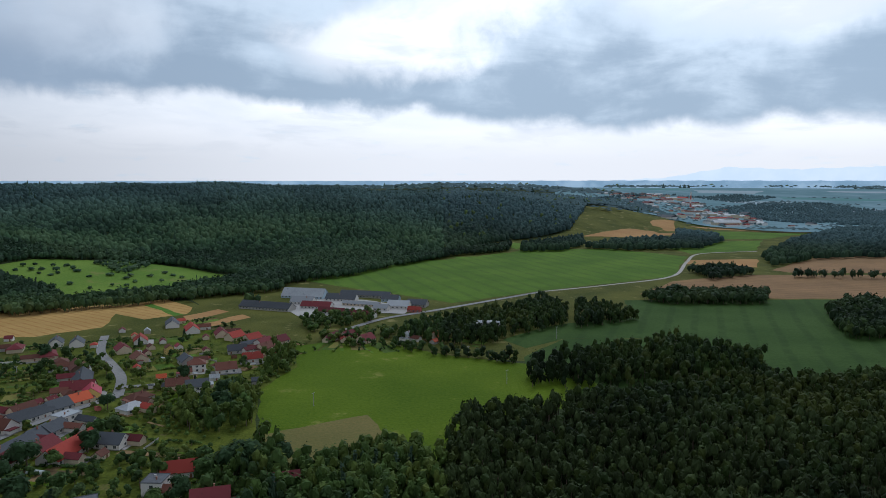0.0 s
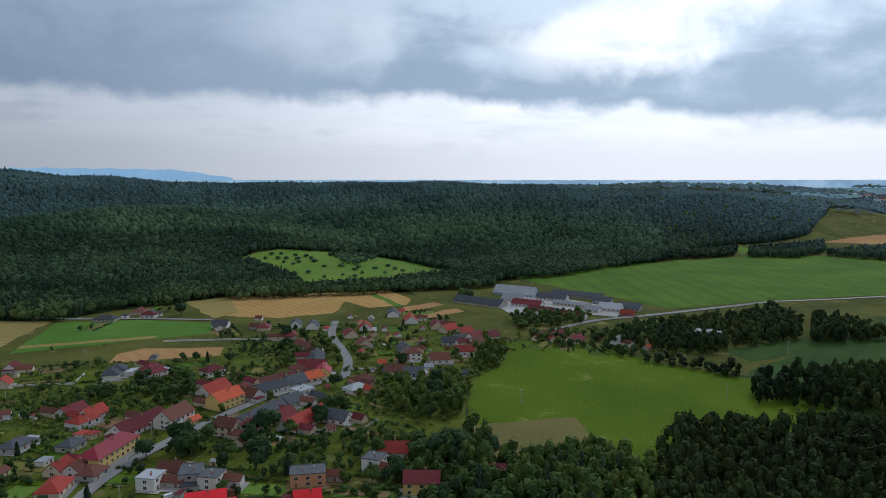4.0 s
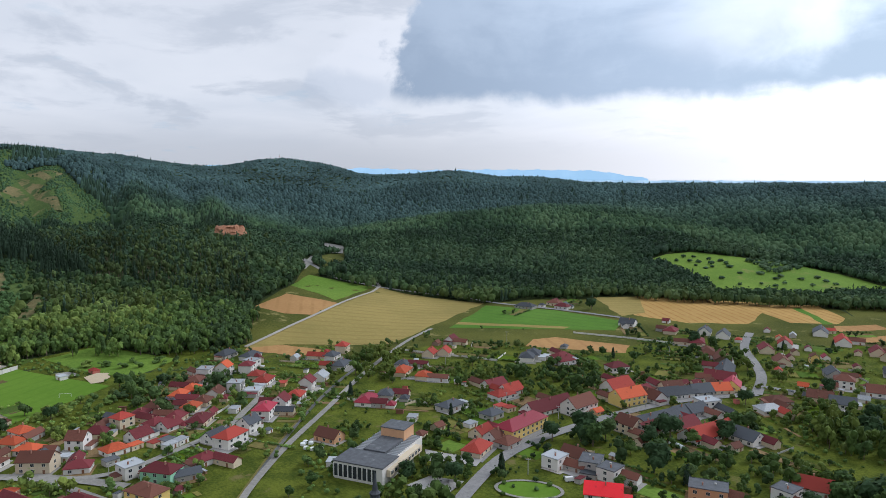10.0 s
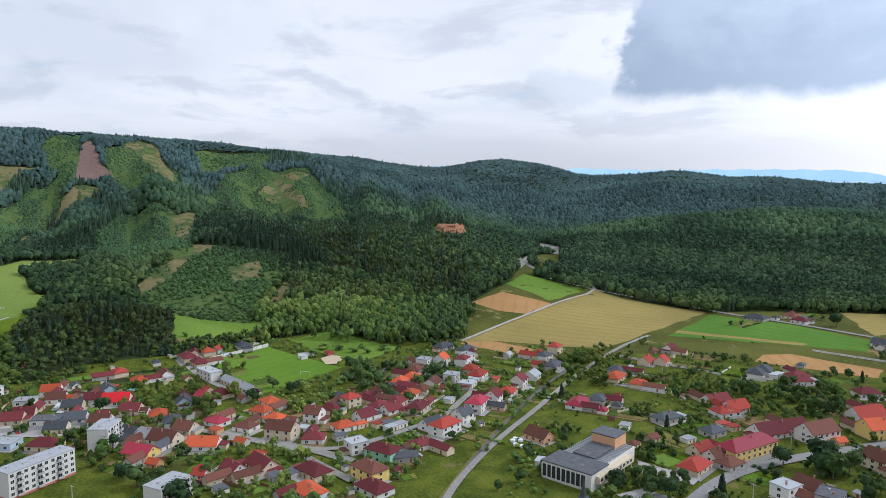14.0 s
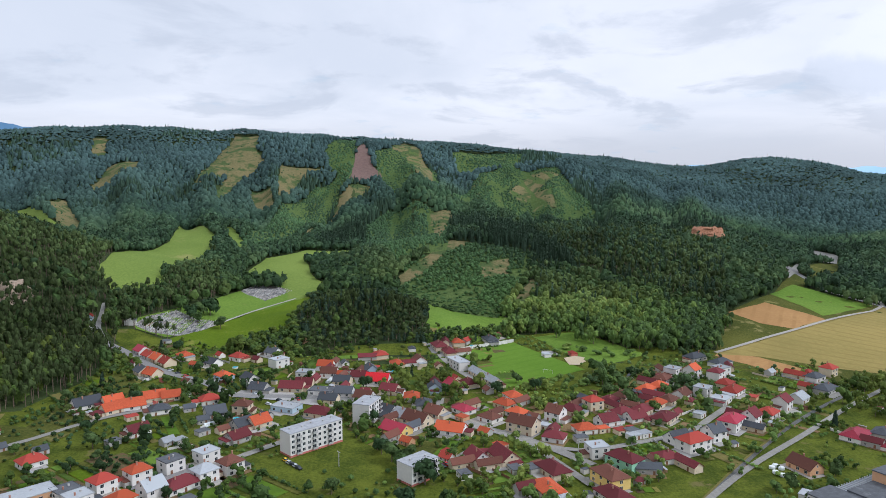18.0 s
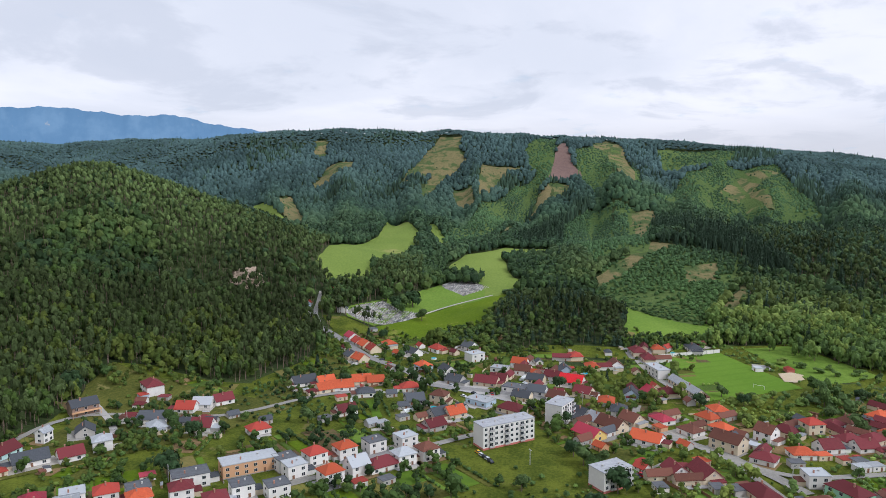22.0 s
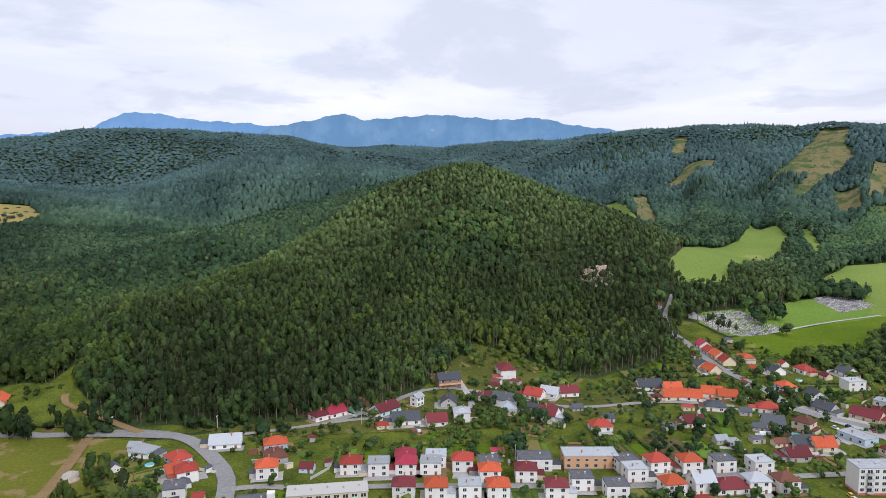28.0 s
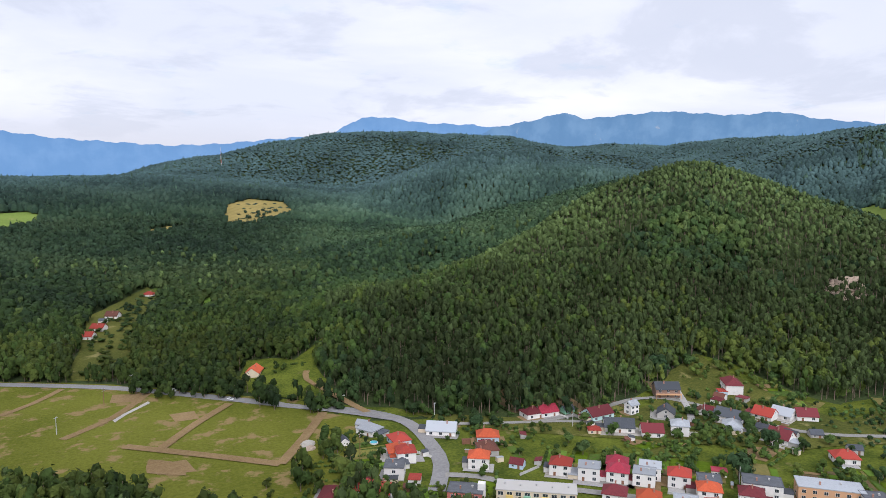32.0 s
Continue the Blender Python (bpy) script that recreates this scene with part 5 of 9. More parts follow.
def vigour(x, y):
    """How tall trees grow: low on the rim of the pine knoll, tall elsewhere."""
    d = np.hypot(x - polar(94.5, 650)[0], y - polar(94.5, 650)[1])
    return np.where(d < 130, 0.55 + 0.5 * (1 - smooth(10, 80, d)), 1.0)


def plant(name, label, x, y, crowns, scale=1.0, trunks=True, high=1.0, leafy_only=False, fresh=False):
    """Trees at x and y: conifers and broadleaves where each grows."""
    pos = np.stack([x, y, height(x, y)], 1)
    con, pine, belt = conifers(x, y)
    if leafy_only:
        con, pine = con & False, pine & False
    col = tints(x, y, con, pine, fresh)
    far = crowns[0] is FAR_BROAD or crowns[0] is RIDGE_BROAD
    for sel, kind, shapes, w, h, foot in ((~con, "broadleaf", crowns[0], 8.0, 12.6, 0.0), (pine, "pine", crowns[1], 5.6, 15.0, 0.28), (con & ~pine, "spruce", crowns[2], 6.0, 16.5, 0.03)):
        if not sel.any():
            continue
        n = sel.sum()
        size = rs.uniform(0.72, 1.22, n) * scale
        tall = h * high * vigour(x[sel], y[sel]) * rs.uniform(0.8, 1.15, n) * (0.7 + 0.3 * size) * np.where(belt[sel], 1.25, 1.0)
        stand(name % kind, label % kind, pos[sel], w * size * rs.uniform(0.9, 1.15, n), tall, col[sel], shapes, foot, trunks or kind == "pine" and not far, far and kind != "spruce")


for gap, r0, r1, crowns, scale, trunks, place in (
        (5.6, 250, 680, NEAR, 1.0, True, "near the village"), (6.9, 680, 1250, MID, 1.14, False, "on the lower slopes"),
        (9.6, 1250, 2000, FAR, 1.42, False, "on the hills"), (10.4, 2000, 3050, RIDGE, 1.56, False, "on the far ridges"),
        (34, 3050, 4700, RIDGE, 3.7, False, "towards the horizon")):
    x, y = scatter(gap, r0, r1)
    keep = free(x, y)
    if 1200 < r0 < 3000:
        # thinner on slopes that fall away from the camera, where few trees show
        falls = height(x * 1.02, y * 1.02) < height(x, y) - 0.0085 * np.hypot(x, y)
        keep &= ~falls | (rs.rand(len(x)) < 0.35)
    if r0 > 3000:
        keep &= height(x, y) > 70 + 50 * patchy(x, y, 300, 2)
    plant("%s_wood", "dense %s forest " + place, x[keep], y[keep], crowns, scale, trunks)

for kind, loop, gap, high in GROVES:
    far = sum(math.hypot(*p) for p in loop) / len(loop)
    xs, ys = [p[0] for p in loop], [p[1] for p in loop]
    gap = gap if far < 1500 else max(gap, 12)
    x, y = (q.ravel() for q in np.meshgrid(np.arange(min(xs) - gap, max(xs) + gap, gap), np.arange(min(ys) - gap, max(ys) + gap, gap)))
    x, y = x + rs.uniform(-0.45, 0.45, x.size) * gap, y + rs.uniform(-0.45, 0.45, x.size) * gap
    keep = inside(x, y, loop)
    if keep.any():
        plant("%s_grove", "belt of %s trees between the fields", x[keep], y[keep], NEAR if far < 760 else MID if far < 1400 else FAR,
              1.0 if far < 760 else 1.15 if far < 1500 else 1.4, far < 1200, high, True)

# clumps and hedges scattered over the far plain
x, y = scatter(24, 2050, 3700, -36, -11)
keep = patchy(x, y, 90, 5) + 0.6 * patchy(x, y, 37, 2) + rs.normal(0, 0.3, len(x)) > 0.55
plant("%s_clumps", "hazy %s clumps on the far plain", x[keep], y[keep], RIDGE, 2.2, False, 0.7, True)

# saplings and bushes on the felled and replanted slopes
FELLED = [loop for loop, gap in SCRUB if gap > 6]
for loop, gap in SCRUB:
    young = gap < 6
    xs, ys = [p[0] for p in loop], [p[1] for p in loop]
    far = sum(math.hypot(*p) for p in loop) / len(loop)
    gap *= max(1.0, far / 1000)
    x, y = (q.ravel() for q in np.meshgrid(np.arange(min(xs), max(xs), gap), np.arange(min(ys), max(ys), gap)))
    x, y = x + rs.uniform(-0.5, 0.5, x.size) * gap, y + rs.uniform(-0.5, 0.5, x.size) * gap
    keep = inside(x, y, loop) & (patchy(x, y, 26, 4) + rs.normal(0, 0.4, x.size) > (-0.65 if young else 0.1))
    if young:
        keep &= ~within(x, y, FELLED)
    if keep.any():
        plant("%s_saplings", "young %s saplings on a felled slope", x[keep], y[keep], MID if far < 900 else FAR, (0.58 if young else 0.42) * max(1.0, far / 1300), False, 0.46 if young else 0.36, True, True)

# ---------------------------------------------------------------- village buildings
def paint(name, c, rough=0.85, var=0.16, size=1.2, **more):
    return surface(name, tuple(v * (1 - var) for v in c), tuple(min(1.0, v * (1 + var)) for v in c), size, rough, 0.15, **more)


ROOFS = {"r": ((0.30, 0.046, 0.032), "red tiled"), "R": ((0.68, 0.022, 0.030), "bright red metal"), "d": ((0.140, 0.028, 0.032), "dark maroon"), "m": ((0.30, 0.030, 0.050), "crimson"),
         "o": ((0.45, 0.088, 0.036), "orange tiled"), "b": ((0.138, 0.055, 0.038), "brown tiled"), "k": ((0.072, 0.078, 0.088), "dark grey"), "l": ((0.33, 0.345, 0.36), "pale sheet-metal")}
WALLS = {"w": ((0.68, 0.65, 0.61), "white"), "y": ((0.72, 0.52, 0.17), "yellow"), "c": ((0.60, 0.50, 0.36), "cream"), "b": ((0.42, 0.52, 0.60), "pale blue"), "G": ((0.28, 0.52, 0.36), "green"),
         "o": ((0.58, 0.33, 0.18), "orange"), "s": ((0.40, 0.38, 0.35), "grey"), "r": ((0.45, 0.14, 0.11), "red"), "d": ((0.24, 0.16, 0.12), "brown"), "C": ((0.46, 0.64, 0.62), "turquoise")}
for key, (c, word) in ROOFS.items():
    M["roof_" + key] = paint("roof_" + word.replace(" ", "_"), c, 0.55 if key in "Rlm" else 0.8, 0.2, 0.9, fleck=tuple(v * 0.62 + 0.012 for v in c), fleck_size=5, fleck_at=0.6, per_object=0.6, gloss=0.2)
for key, (c, word) in WALLS.items():
    M["wall_" + key] = paint("render_" + word.replace(" ", "_"), c, 0.9, 0.08, 1.6, fleck=tuple(v * 0.78 for v in c), fleck_size=3, fleck_at=0.64, per_object=0.5)
M["plinth"] = paint("plinth_stone", (0.28, 0.26, 0.24))
M["frame"] = paint("white_frame", (0.68, 0.67, 0.64), 0.6)
M["brick"] = paint("chimney_brick", (0.33, 0.17, 0.12), 0.9, 0.25, 0.3)
M["timber"] = paint("brown_timber", (0.21, 0.10, 0.055), 0.7, 0.25, 0.5)
M["concrete"] = paint("concrete", (0.42, 0.41, 0.39), 0.9, 0.15)
M["steel"] = paint("grey_steel", (0.38, 0.40, 0.42), 0.5, 0.15, metal=0.3)
M["pale_felt"] = paint("weathered_pale_felt", (0.36, 0.37, 0.39), 0.9, 0.2, 2.0, fleck=(0.24, 0.245, 0.255), fleck_size=3)
M["felt"] = paint("roofing_felt", (0.10, 0.105, 0.115), 0.9, 0.25, 2.0, fleck=(0.16, 0.165, 0.17), fleck_size=3)
glass = bpy.data.materials.new("window_glass")
glass.use_nodes = True
gb = glass.node_tree.nodes["Principled BSDF"]
gb.inputs["Base Color"].default_value, gb.inputs["Roughness"].default_value = (0.035, 0.042, 0.05, 1), 0.08
M["glass"] = glass
HOMES = []  # x, y, bearing of the ridge, length and depth of the dwelling houses
HOUSES = []  # x, y and reach of every building, to keep trees off


def prism(bm, profile, x0, x1):
    """A closed bar along x with a given outline in y and z."""
    a = [bm.verts.new((x0, y, z)) for y, z in profile]
    b = [bm.verts.new((x1, y, z)) for y, z in profile]
    n = len(profile)
    bm.faces.new(a[::-1])
    bm.faces.new(b)
    for k in range(n):
        bm.faces.new((a[k], a[(k + 1) % n], b[(k + 1) % n], b[k]))


def box(bm, x0, x1, y0, y1, z0, z1):
    prism(bm, [(y0, z0), (y1, z0), (y1, z1), (y0, z1)], x0, x1)


def solid(*boxes):
    bm = bmesh.new()
    for b in boxes:
        box(bm, *b)
    bmesh.ops.recalc_face_normals(bm, faces=bm.faces[:])
    return bm


def shared(name, bm, *materials):
    me = bpy.data.meshes.new(name)
    bm.to_mesh(me)
    bm.free()
    for m in materials:
        me.materials.append(m)
    return me


def window_mesh(w, h):
    """A window that faces -y: a proud frame with a bar down the middle, and dark panes set back in it."""
    bm = bmesh.new()
    t = 0.07
    box(bm, -w / 2, w / 2, -0.05, 0.02, -h / 2, h / 2)
    n = len(bm.faces)
    for x0, x1 in ((-w / 2 + t, -0.04), (0.04, w / 2 - t)):
        quad = bm.faces.new([bm.verts.new(p) for p in ((x0, -0.055, -h / 2 + t), (x1, -0.055, -h / 2 + t), (x1, -0.055, h / 2 - t), (x0, -0.055, h / 2 - t))])
        quad.material_index = 1
    bm.faces.ensure_lookup_table()
    bmesh.ops.recalc_face_normals(bm, faces=bm.faces[:n])
    return shared("window", bm, M["frame"], M["glass"])


WINDOW, SMALL_WINDOW, WIDE_WINDOW = window_mesh(1.7, 1.55), window_mesh(1.1, 1.1), window_mesh(2.3, 1.7)
DOOR = shared("door", solid((-0.55, 0.55, -0.08, 0.02, 0, 2.1)), M["timber"])
CHIMNEY = shared("chimney", solid((-0.3, 0.3, -0.3, 0.3, -1.6, 0.9), (-0.38, 0.38, -0.38, 0.38, 0.9, 1.02)), M["brick"])
VENT = shared("roof_vent", solid((-0.35, 0.35, -0.35, 0.35, 0, 0.7), (-0.45, 0.45, -0.45, 0.45, 0.7, 0.8)), M["concrete"])


def put(name, me, parent, x, y, z, turn=0.0):
    ob = new(name, me)
    ob.parent = parent
    ob.matrix_basis = pose(x, y, z, 0, 0, turn)
    return ob


def windows_on(parent, w, d, z, n_long, n_end, me, skip=()):
    """Windows at one height round a building."""
    for k in range(n_long):
        x = (k + 0.5) / n_long * w - w / 2
        for side, turn in ((-1, 0), (1, 180)):
            if (side, k) not in skip:
                put("window", me, parent, x, side * d / 2, z, turn)
    for k in range(n_end):
        y = (k + 0.5) / n_end * d - d / 2
        for side, turn in ((1, 90), (-1, -90)):
            put("window", me, parent, side * w / 2, y, z, turn)


def house(x, y, turn, w, d, shape, rc, wc, storeys, kind="", label=""):
    """A village building with its walls, roof, plinth, chimney, windows and door."""
    rnd = random.Random(int(x * 13 + y * 7))
    small = w < 7.2 and storeys == 1
    plain = kind == "outbuilding"
    kind = kind or ("shed" if small else "house")
    word = {"g": "gable", "h": "hipped", "f": "flat"}[shape]
    base = new(kind)
    base.matrix_basis = pose(x, y, float(height(x, y)), 0, 0, turn + rnd.uniform(-3, 3))
    HOUSES.append((x, y, 0.5 * math.hypot(w, d)))
    if not small and math.hypot(x, y) < 660:
        HOMES.append((x, y, turn, w, d))
    label = label or "%s-walled %s with a %s %s roof" % (WALLS[wc][1], "garden shed" if small else "two-storey house" if storeys == 2 else "single-storey house", ROOFS[rc][1], word)
    tagged(base, label, "shed" if small else "house", "village houses" if kind == "house" else "")
    eave = (2.3 if small else 3.1 if storeys == 1 else 5.9) + rnd.uniform(-0.15, 0.25)
    rise = d / 2 * math.tan(radians(rnd.uniform(33, 39) if shape == "g" else rnd.uniform(27, 33))) if shape != "f" else 0.0
    over = 0.3 if small else 0.5
    walls, roof = bmesh.new(), bmesh.new()
    if shape == "g":
        prism(walls, [(-d / 2, -2.2), (d / 2, -2.2), (d / 2, eave), (0, eave + rise), (-d / 2, eave)], -w / 2, w / 2)
        drop = over * rise / (d / 2)
        prism(roof, [(-d / 2 - over, eave - drop), (0, eave + rise), (d / 2 + over, eave - drop), (d / 2 + over, eave - drop + 0.24), (0, eave + rise + 0.27), (-d / 2 - over, eave - drop + 0.24)], -w / 2 - over * 0.8, w / 2 + over * 0.8)
    elif shape == "h":
        box(walls, -w / 2, w / 2, -d / 2, d / 2, -2.2, eave)
        hx, hy, ridge = w / 2 + over, d / 2 + over, max(0.5, (w - d) / 2 + 0.5)
        low = [roof.verts.new(p) for p in ((-hx, -hy, eave - 0.14), (hx, -hy, eave - 0.14), (hx, hy, eave - 0.14), (-hx, hy, eave - 0.14))]
        lip = [roof.verts.new((v.co.x, v.co.y, eave + 0.08)) for v in low]
        r0, r1 = roof.verts.new((-ridge, 0, eave + rise + 0.2)), roof.verts.new((ridge, 0, eave + rise + 0.2))
        roof.faces.new(low[::-1])
        for k in range(4):
            roof.faces.new((low[k], low[(k + 1) % 4], lip[(k + 1) % 4], lip[k]))
        roof.faces.new((lip[0], lip[1], r1, r0))
        roof.faces.new((lip[1], lip[2], r1))
        roof.faces.new((lip[2], lip[3], r0, r1))
        roof.faces.new((lip[3], lip[0], r0))
    else:
        eave += 0.3
        box(walls, -w / 2, w / 2, -d / 2, d / 2, -2.2, eave)
        box(roof, -w / 2 - 0.25, w / 2 + 0.25, -d / 2 - 0.25, d / 2 + 0.25, eave, eave + 0.22)
        if not small:
            for b in ((-w / 2 - 0.25, w / 2 + 0.25, -d / 2 - 0.25, -d / 2 - 0.05), (-w / 2 - 0.25, w / 2 + 0.25, d / 2 + 0.05, d / 2 + 0.25), (-w / 2 - 0.25, -w / 2 - 0.05, -d / 2 - 0.05, d / 2 + 0.05), (w / 2 + 0.05, w / 2 + 0.25, -d / 2 - 0.05, d / 2 + 0.05)):
                box(roof, *b, eave + 0.22, eave + 0.4)
    for bm in (walls, roof):
        bmesh.ops.recalc_face_normals(bm, faces=bm.faces[:])
    part("wall", walls, M["wall_" + wc], base)
    part("roof", roof, M["roof_" + rc] if shape != "f" or rc != "k" else M["felt"], base, ROOFS[rc][1] + " roof")
    far = math.hypot(x, y)
    if small or plain:
        put("door", DOOR, base, w * 0.2, -d / 2, 0.0)
        if far < 450:
            put("window", SMALL_WINDOW, base, -w * 0.22, -d / 2, 1.4)
        return base
    if far < 470:
        part("plinth", solid((-w / 2 - 0.05, w / 2 + 0.05, -d / 2 - 0.05, d / 2 + 0.05, -2.2, 0.45)), M["plinth"], base)
    if shape == "f":
        put("roof_vent", VENT, base, w * 0.18, d * 0.1, eave + 0.22)
        put("chimney", CHIMNEY, base, -w * 0.15, -d * 0.12, eave + 0.5)
    else:
        put("chimney", CHIMNEY, base, rnd.uniform(-0.2, 0.2) * w, rnd.choice((-1, 1)) * d * 0.12, eave + rise * 0.85 + 0.5)
    n_long = max(2, int(w / 4.1))
    door_at = rnd.randrange(n_long)
    for s in range(storeys):
        windows_on(base, w, d, 1.75 + s * 2.8, n_long, 2 if storeys == 2 and far < 300 else 0 if far > 430 else 1, WINDOW, [(-1, door_at)] if s == 0 else ())
    put("door", DOOR, base, (door_at + 0.5) / n_long * w - w / 2, -d / 2 - 0.04, 0.1)
    if far < 640 and rnd.random() < 0.55:
        # a low annex against one end, with a lean-to roof
        side, reach, deep, tall = rnd.choice((-1, 1)), rnd.uniform(2.6, 5.0), d * rnd.uniform(0.45, 0.85), rnd.uniform(2.3, 2.7)
        x0, x1 = sorted((side * (w / 2 - 0.05), side * (w / 2 + reach)))
        y0 = rnd.uniform(-0.5, 0.5) * (d - deep) - deep / 2
        bm = solid((x0, x1, y0, y0 + deep, -2.2, tall))
        n = len(bm.faces)
        prism(bm, [(y0 - 0.25, tall), (y0 + deep + 0.25, tall), (y0 + deep + 0.25, tall + 0.55), (y0 - 0.25, tall + 0.15)], x0 - 0.2 * (side < 0), x1 + 0.2 * (side > 0))
        bm.faces.ensure_lookup_table()
        for f in bm.faces[n:]:
            f.material_index = 1
        bmesh.ops.recalc_face_normals(bm, faces=bm.faces[:])
        put("annex", shared("annex", bm, M["wall_" + rnd.choice((wc, "s", "c"))], M["roof_" + rnd.choice((rc, "k", "b", "d", "l"))]), base, 0, 0, 0)
    if far < 560 and height(x, y) < 0.4 and rnd.random() < 0.5:
        y0, side = rnd.uniform(3.5, 6.5), rnd.choice((-1, 1))
        span = sorted((side * d / 2, side * (d / 2 + y0)))
        put("terrace", shared("terrace", solid((-w * rnd.uniform(0.3, 0.5), w * rnd.uniform(0.1, 0.5), span[0], span[1], -0.6, 0.34)), M[rnd.choice(("paving", "paving", "gravel", "lane"))]), base, 0, 0, 0)
    if shape == "g" and far < 450:
        for side, t in ((1, 90), (-1, -90)):
            put("window", SMALL_WINDOW, base, side * w / 2, 0, eave + rise * 0.42, t)
    return base


def apartment_block(x, y, turn, w, d, storeys, plinth, label, balcony_side=-1):
    """A panel-built block: flat roof with vents, rows of windows, stacked balconies."""
    base = new("apartment_block")
    base.matrix_basis = pose(x, y, float(height(x, y)), 0, 0, turn)
    HOUSES.append((x, y, 0.5 * math.hypot(w, d)))
    tagged(base, label, "apartment block", "apartment blocks")
    top = 1.1 + storeys * 2.8
    part("wall", solid((-w / 2, w / 2, -d / 2, d / 2, -2, top)), M["wall_w"], base)
    part("plinth", solid((-w / 2 - 0.06, w / 2 + 0.06, -d / 2 - 0.06, d / 2 + 0.06, -2, 1.0)), M["wall_" + plinth], base)
    part("roof", solid((-w / 2 - 0.2, w / 2 + 0.2, -d / 2 - 0.2, d / 2 + 0.2, top, top + 0.3)), M["pale_felt"], base, "pale grey felted flat roof")
    for k in range(max(2, int(w / 6))):
        put("roof_vent", VENT, base, (k + 0.5) / max(2, int(w / 6)) * w - w / 2, (0.8, -0.9)[k % 2], top + 0.3)
    n = max(3, int(w / 3.2))
    slab = shared("balcony", solid((-1.4, 1.4, -1.25, 0, -0.12, 0.0), (-1.4, 1.4, -1.25, -1.17, 0, 0.95), (-1.4, -1.33, -1.17, 0, 0, 0.95), (1.33, 1.4, -1.17, 0, 0, 0.95)), M["concrete"])
    for s in range(storeys):
        z = 1.1 + s * 2.8
        for k in range(n):
            px = (k + 0.5) / n * w - w / 2
            if k % 3 == 1:
                b = put("balcony", slab, base, px, balcony_side * d / 2, z + 0.1, 0 if balcony_side < 0 else 180)
                put("balcony_door", WIDE_WINDOW, b, 0, 0, 1.2)
            else:
                put("window", WINDOW, base, px, balcony_side * d / 2, z + 1.4, 0 if balcony_side < 0 else 180)
            put("window", WINDOW, base, px, -balcony_side * d / 2, z + 1.4, 180 if balcony_side < 0 else 0)
        if w < 20:
            put("window", WINDOW, base, w / 2, 0, z + 1.4, 90)
    return base


# three panel blocks on the green
apartment_block(-356.2, -57.1, 132.5, 32, 10, 4, "r", "white four-storey panel block with balconies and a red plinth", -1)
apartment_block(-394.7, -31.2, 160.0, 16.5, 10.5, 4, "s", "plain white four-storey apartment tower with a grey flat roof")
apartment_block(-315.7, -1.6, 133.0, 16.5, 10.5, 3, "r", "white three-storey apartment block with a red plinth", -1)
apartment_block(40.0, 632.0, 2.0, 24, 11, 3, "s", "weathered white three-storey building by the trees", -1)


def terrace(x, y, turn, w, d):
    """The low row of flats with coloured bays."""
    base = new("terraced_flats")
    base.matrix_basis = pose(x, y, 0, 0, 0, turn)
    HOUSES.append((x, y, w / 2))
    tagged(base, "cream row of flats with coloured balconies and pale flat roof", "row of flats")
    part("wall", solid((-w / 2, w / 2, -d / 2, d / 2, -1, 6.6)), M["wall_c"], base)
    part("roof", solid((-w / 2 - 0.3, w / 2 + 0.3, -d / 2 - 0.3, d / 2 + 0.3, 6.6, 6.95)), M["wall_s"], base, "pale grey flat roof")
    for k in range(5):
        put("roof_vent", VENT, base, (k + 0.5) / 5 * w - w / 2, 0.6 * (-1) ** k, 6.95)
    n = 9
    for side, t in ((-1, 0), (1, 180)):
        for s in range(2):
            for k in range(n):
                px = (k + 0.5) / n * w - w / 2
                if k % 2:
                    bay = part("balcony", solid((-1.5, 1.5, -0.9, 0, -0.1, 0.9)), M["wall_" + "GryG"[(k + s) % 4]], base, "coloured balcony panel")
                    bay.matrix_basis = pose(px, side * d / 2, 0.9 + s * 2.9, 0, 0, t)
                put("window", WIDE_WINDOW, base, px, side * d / 2, 2.3 + s * 2.9, t)
    return base


terrace(-178.0, -231.5, 141.6, 34, 10)
fire = house(-151.5, -246.5, 141.6, 15, 10, "f", "k", "r", 2, "fire_station", "red-walled two-storey building with a grey flat roof and white tower")
part("tower", solid((5.2, 8.4, -1.6, 1.6, -1, 9.2)), M["wall_w"], fire, "white square tower")


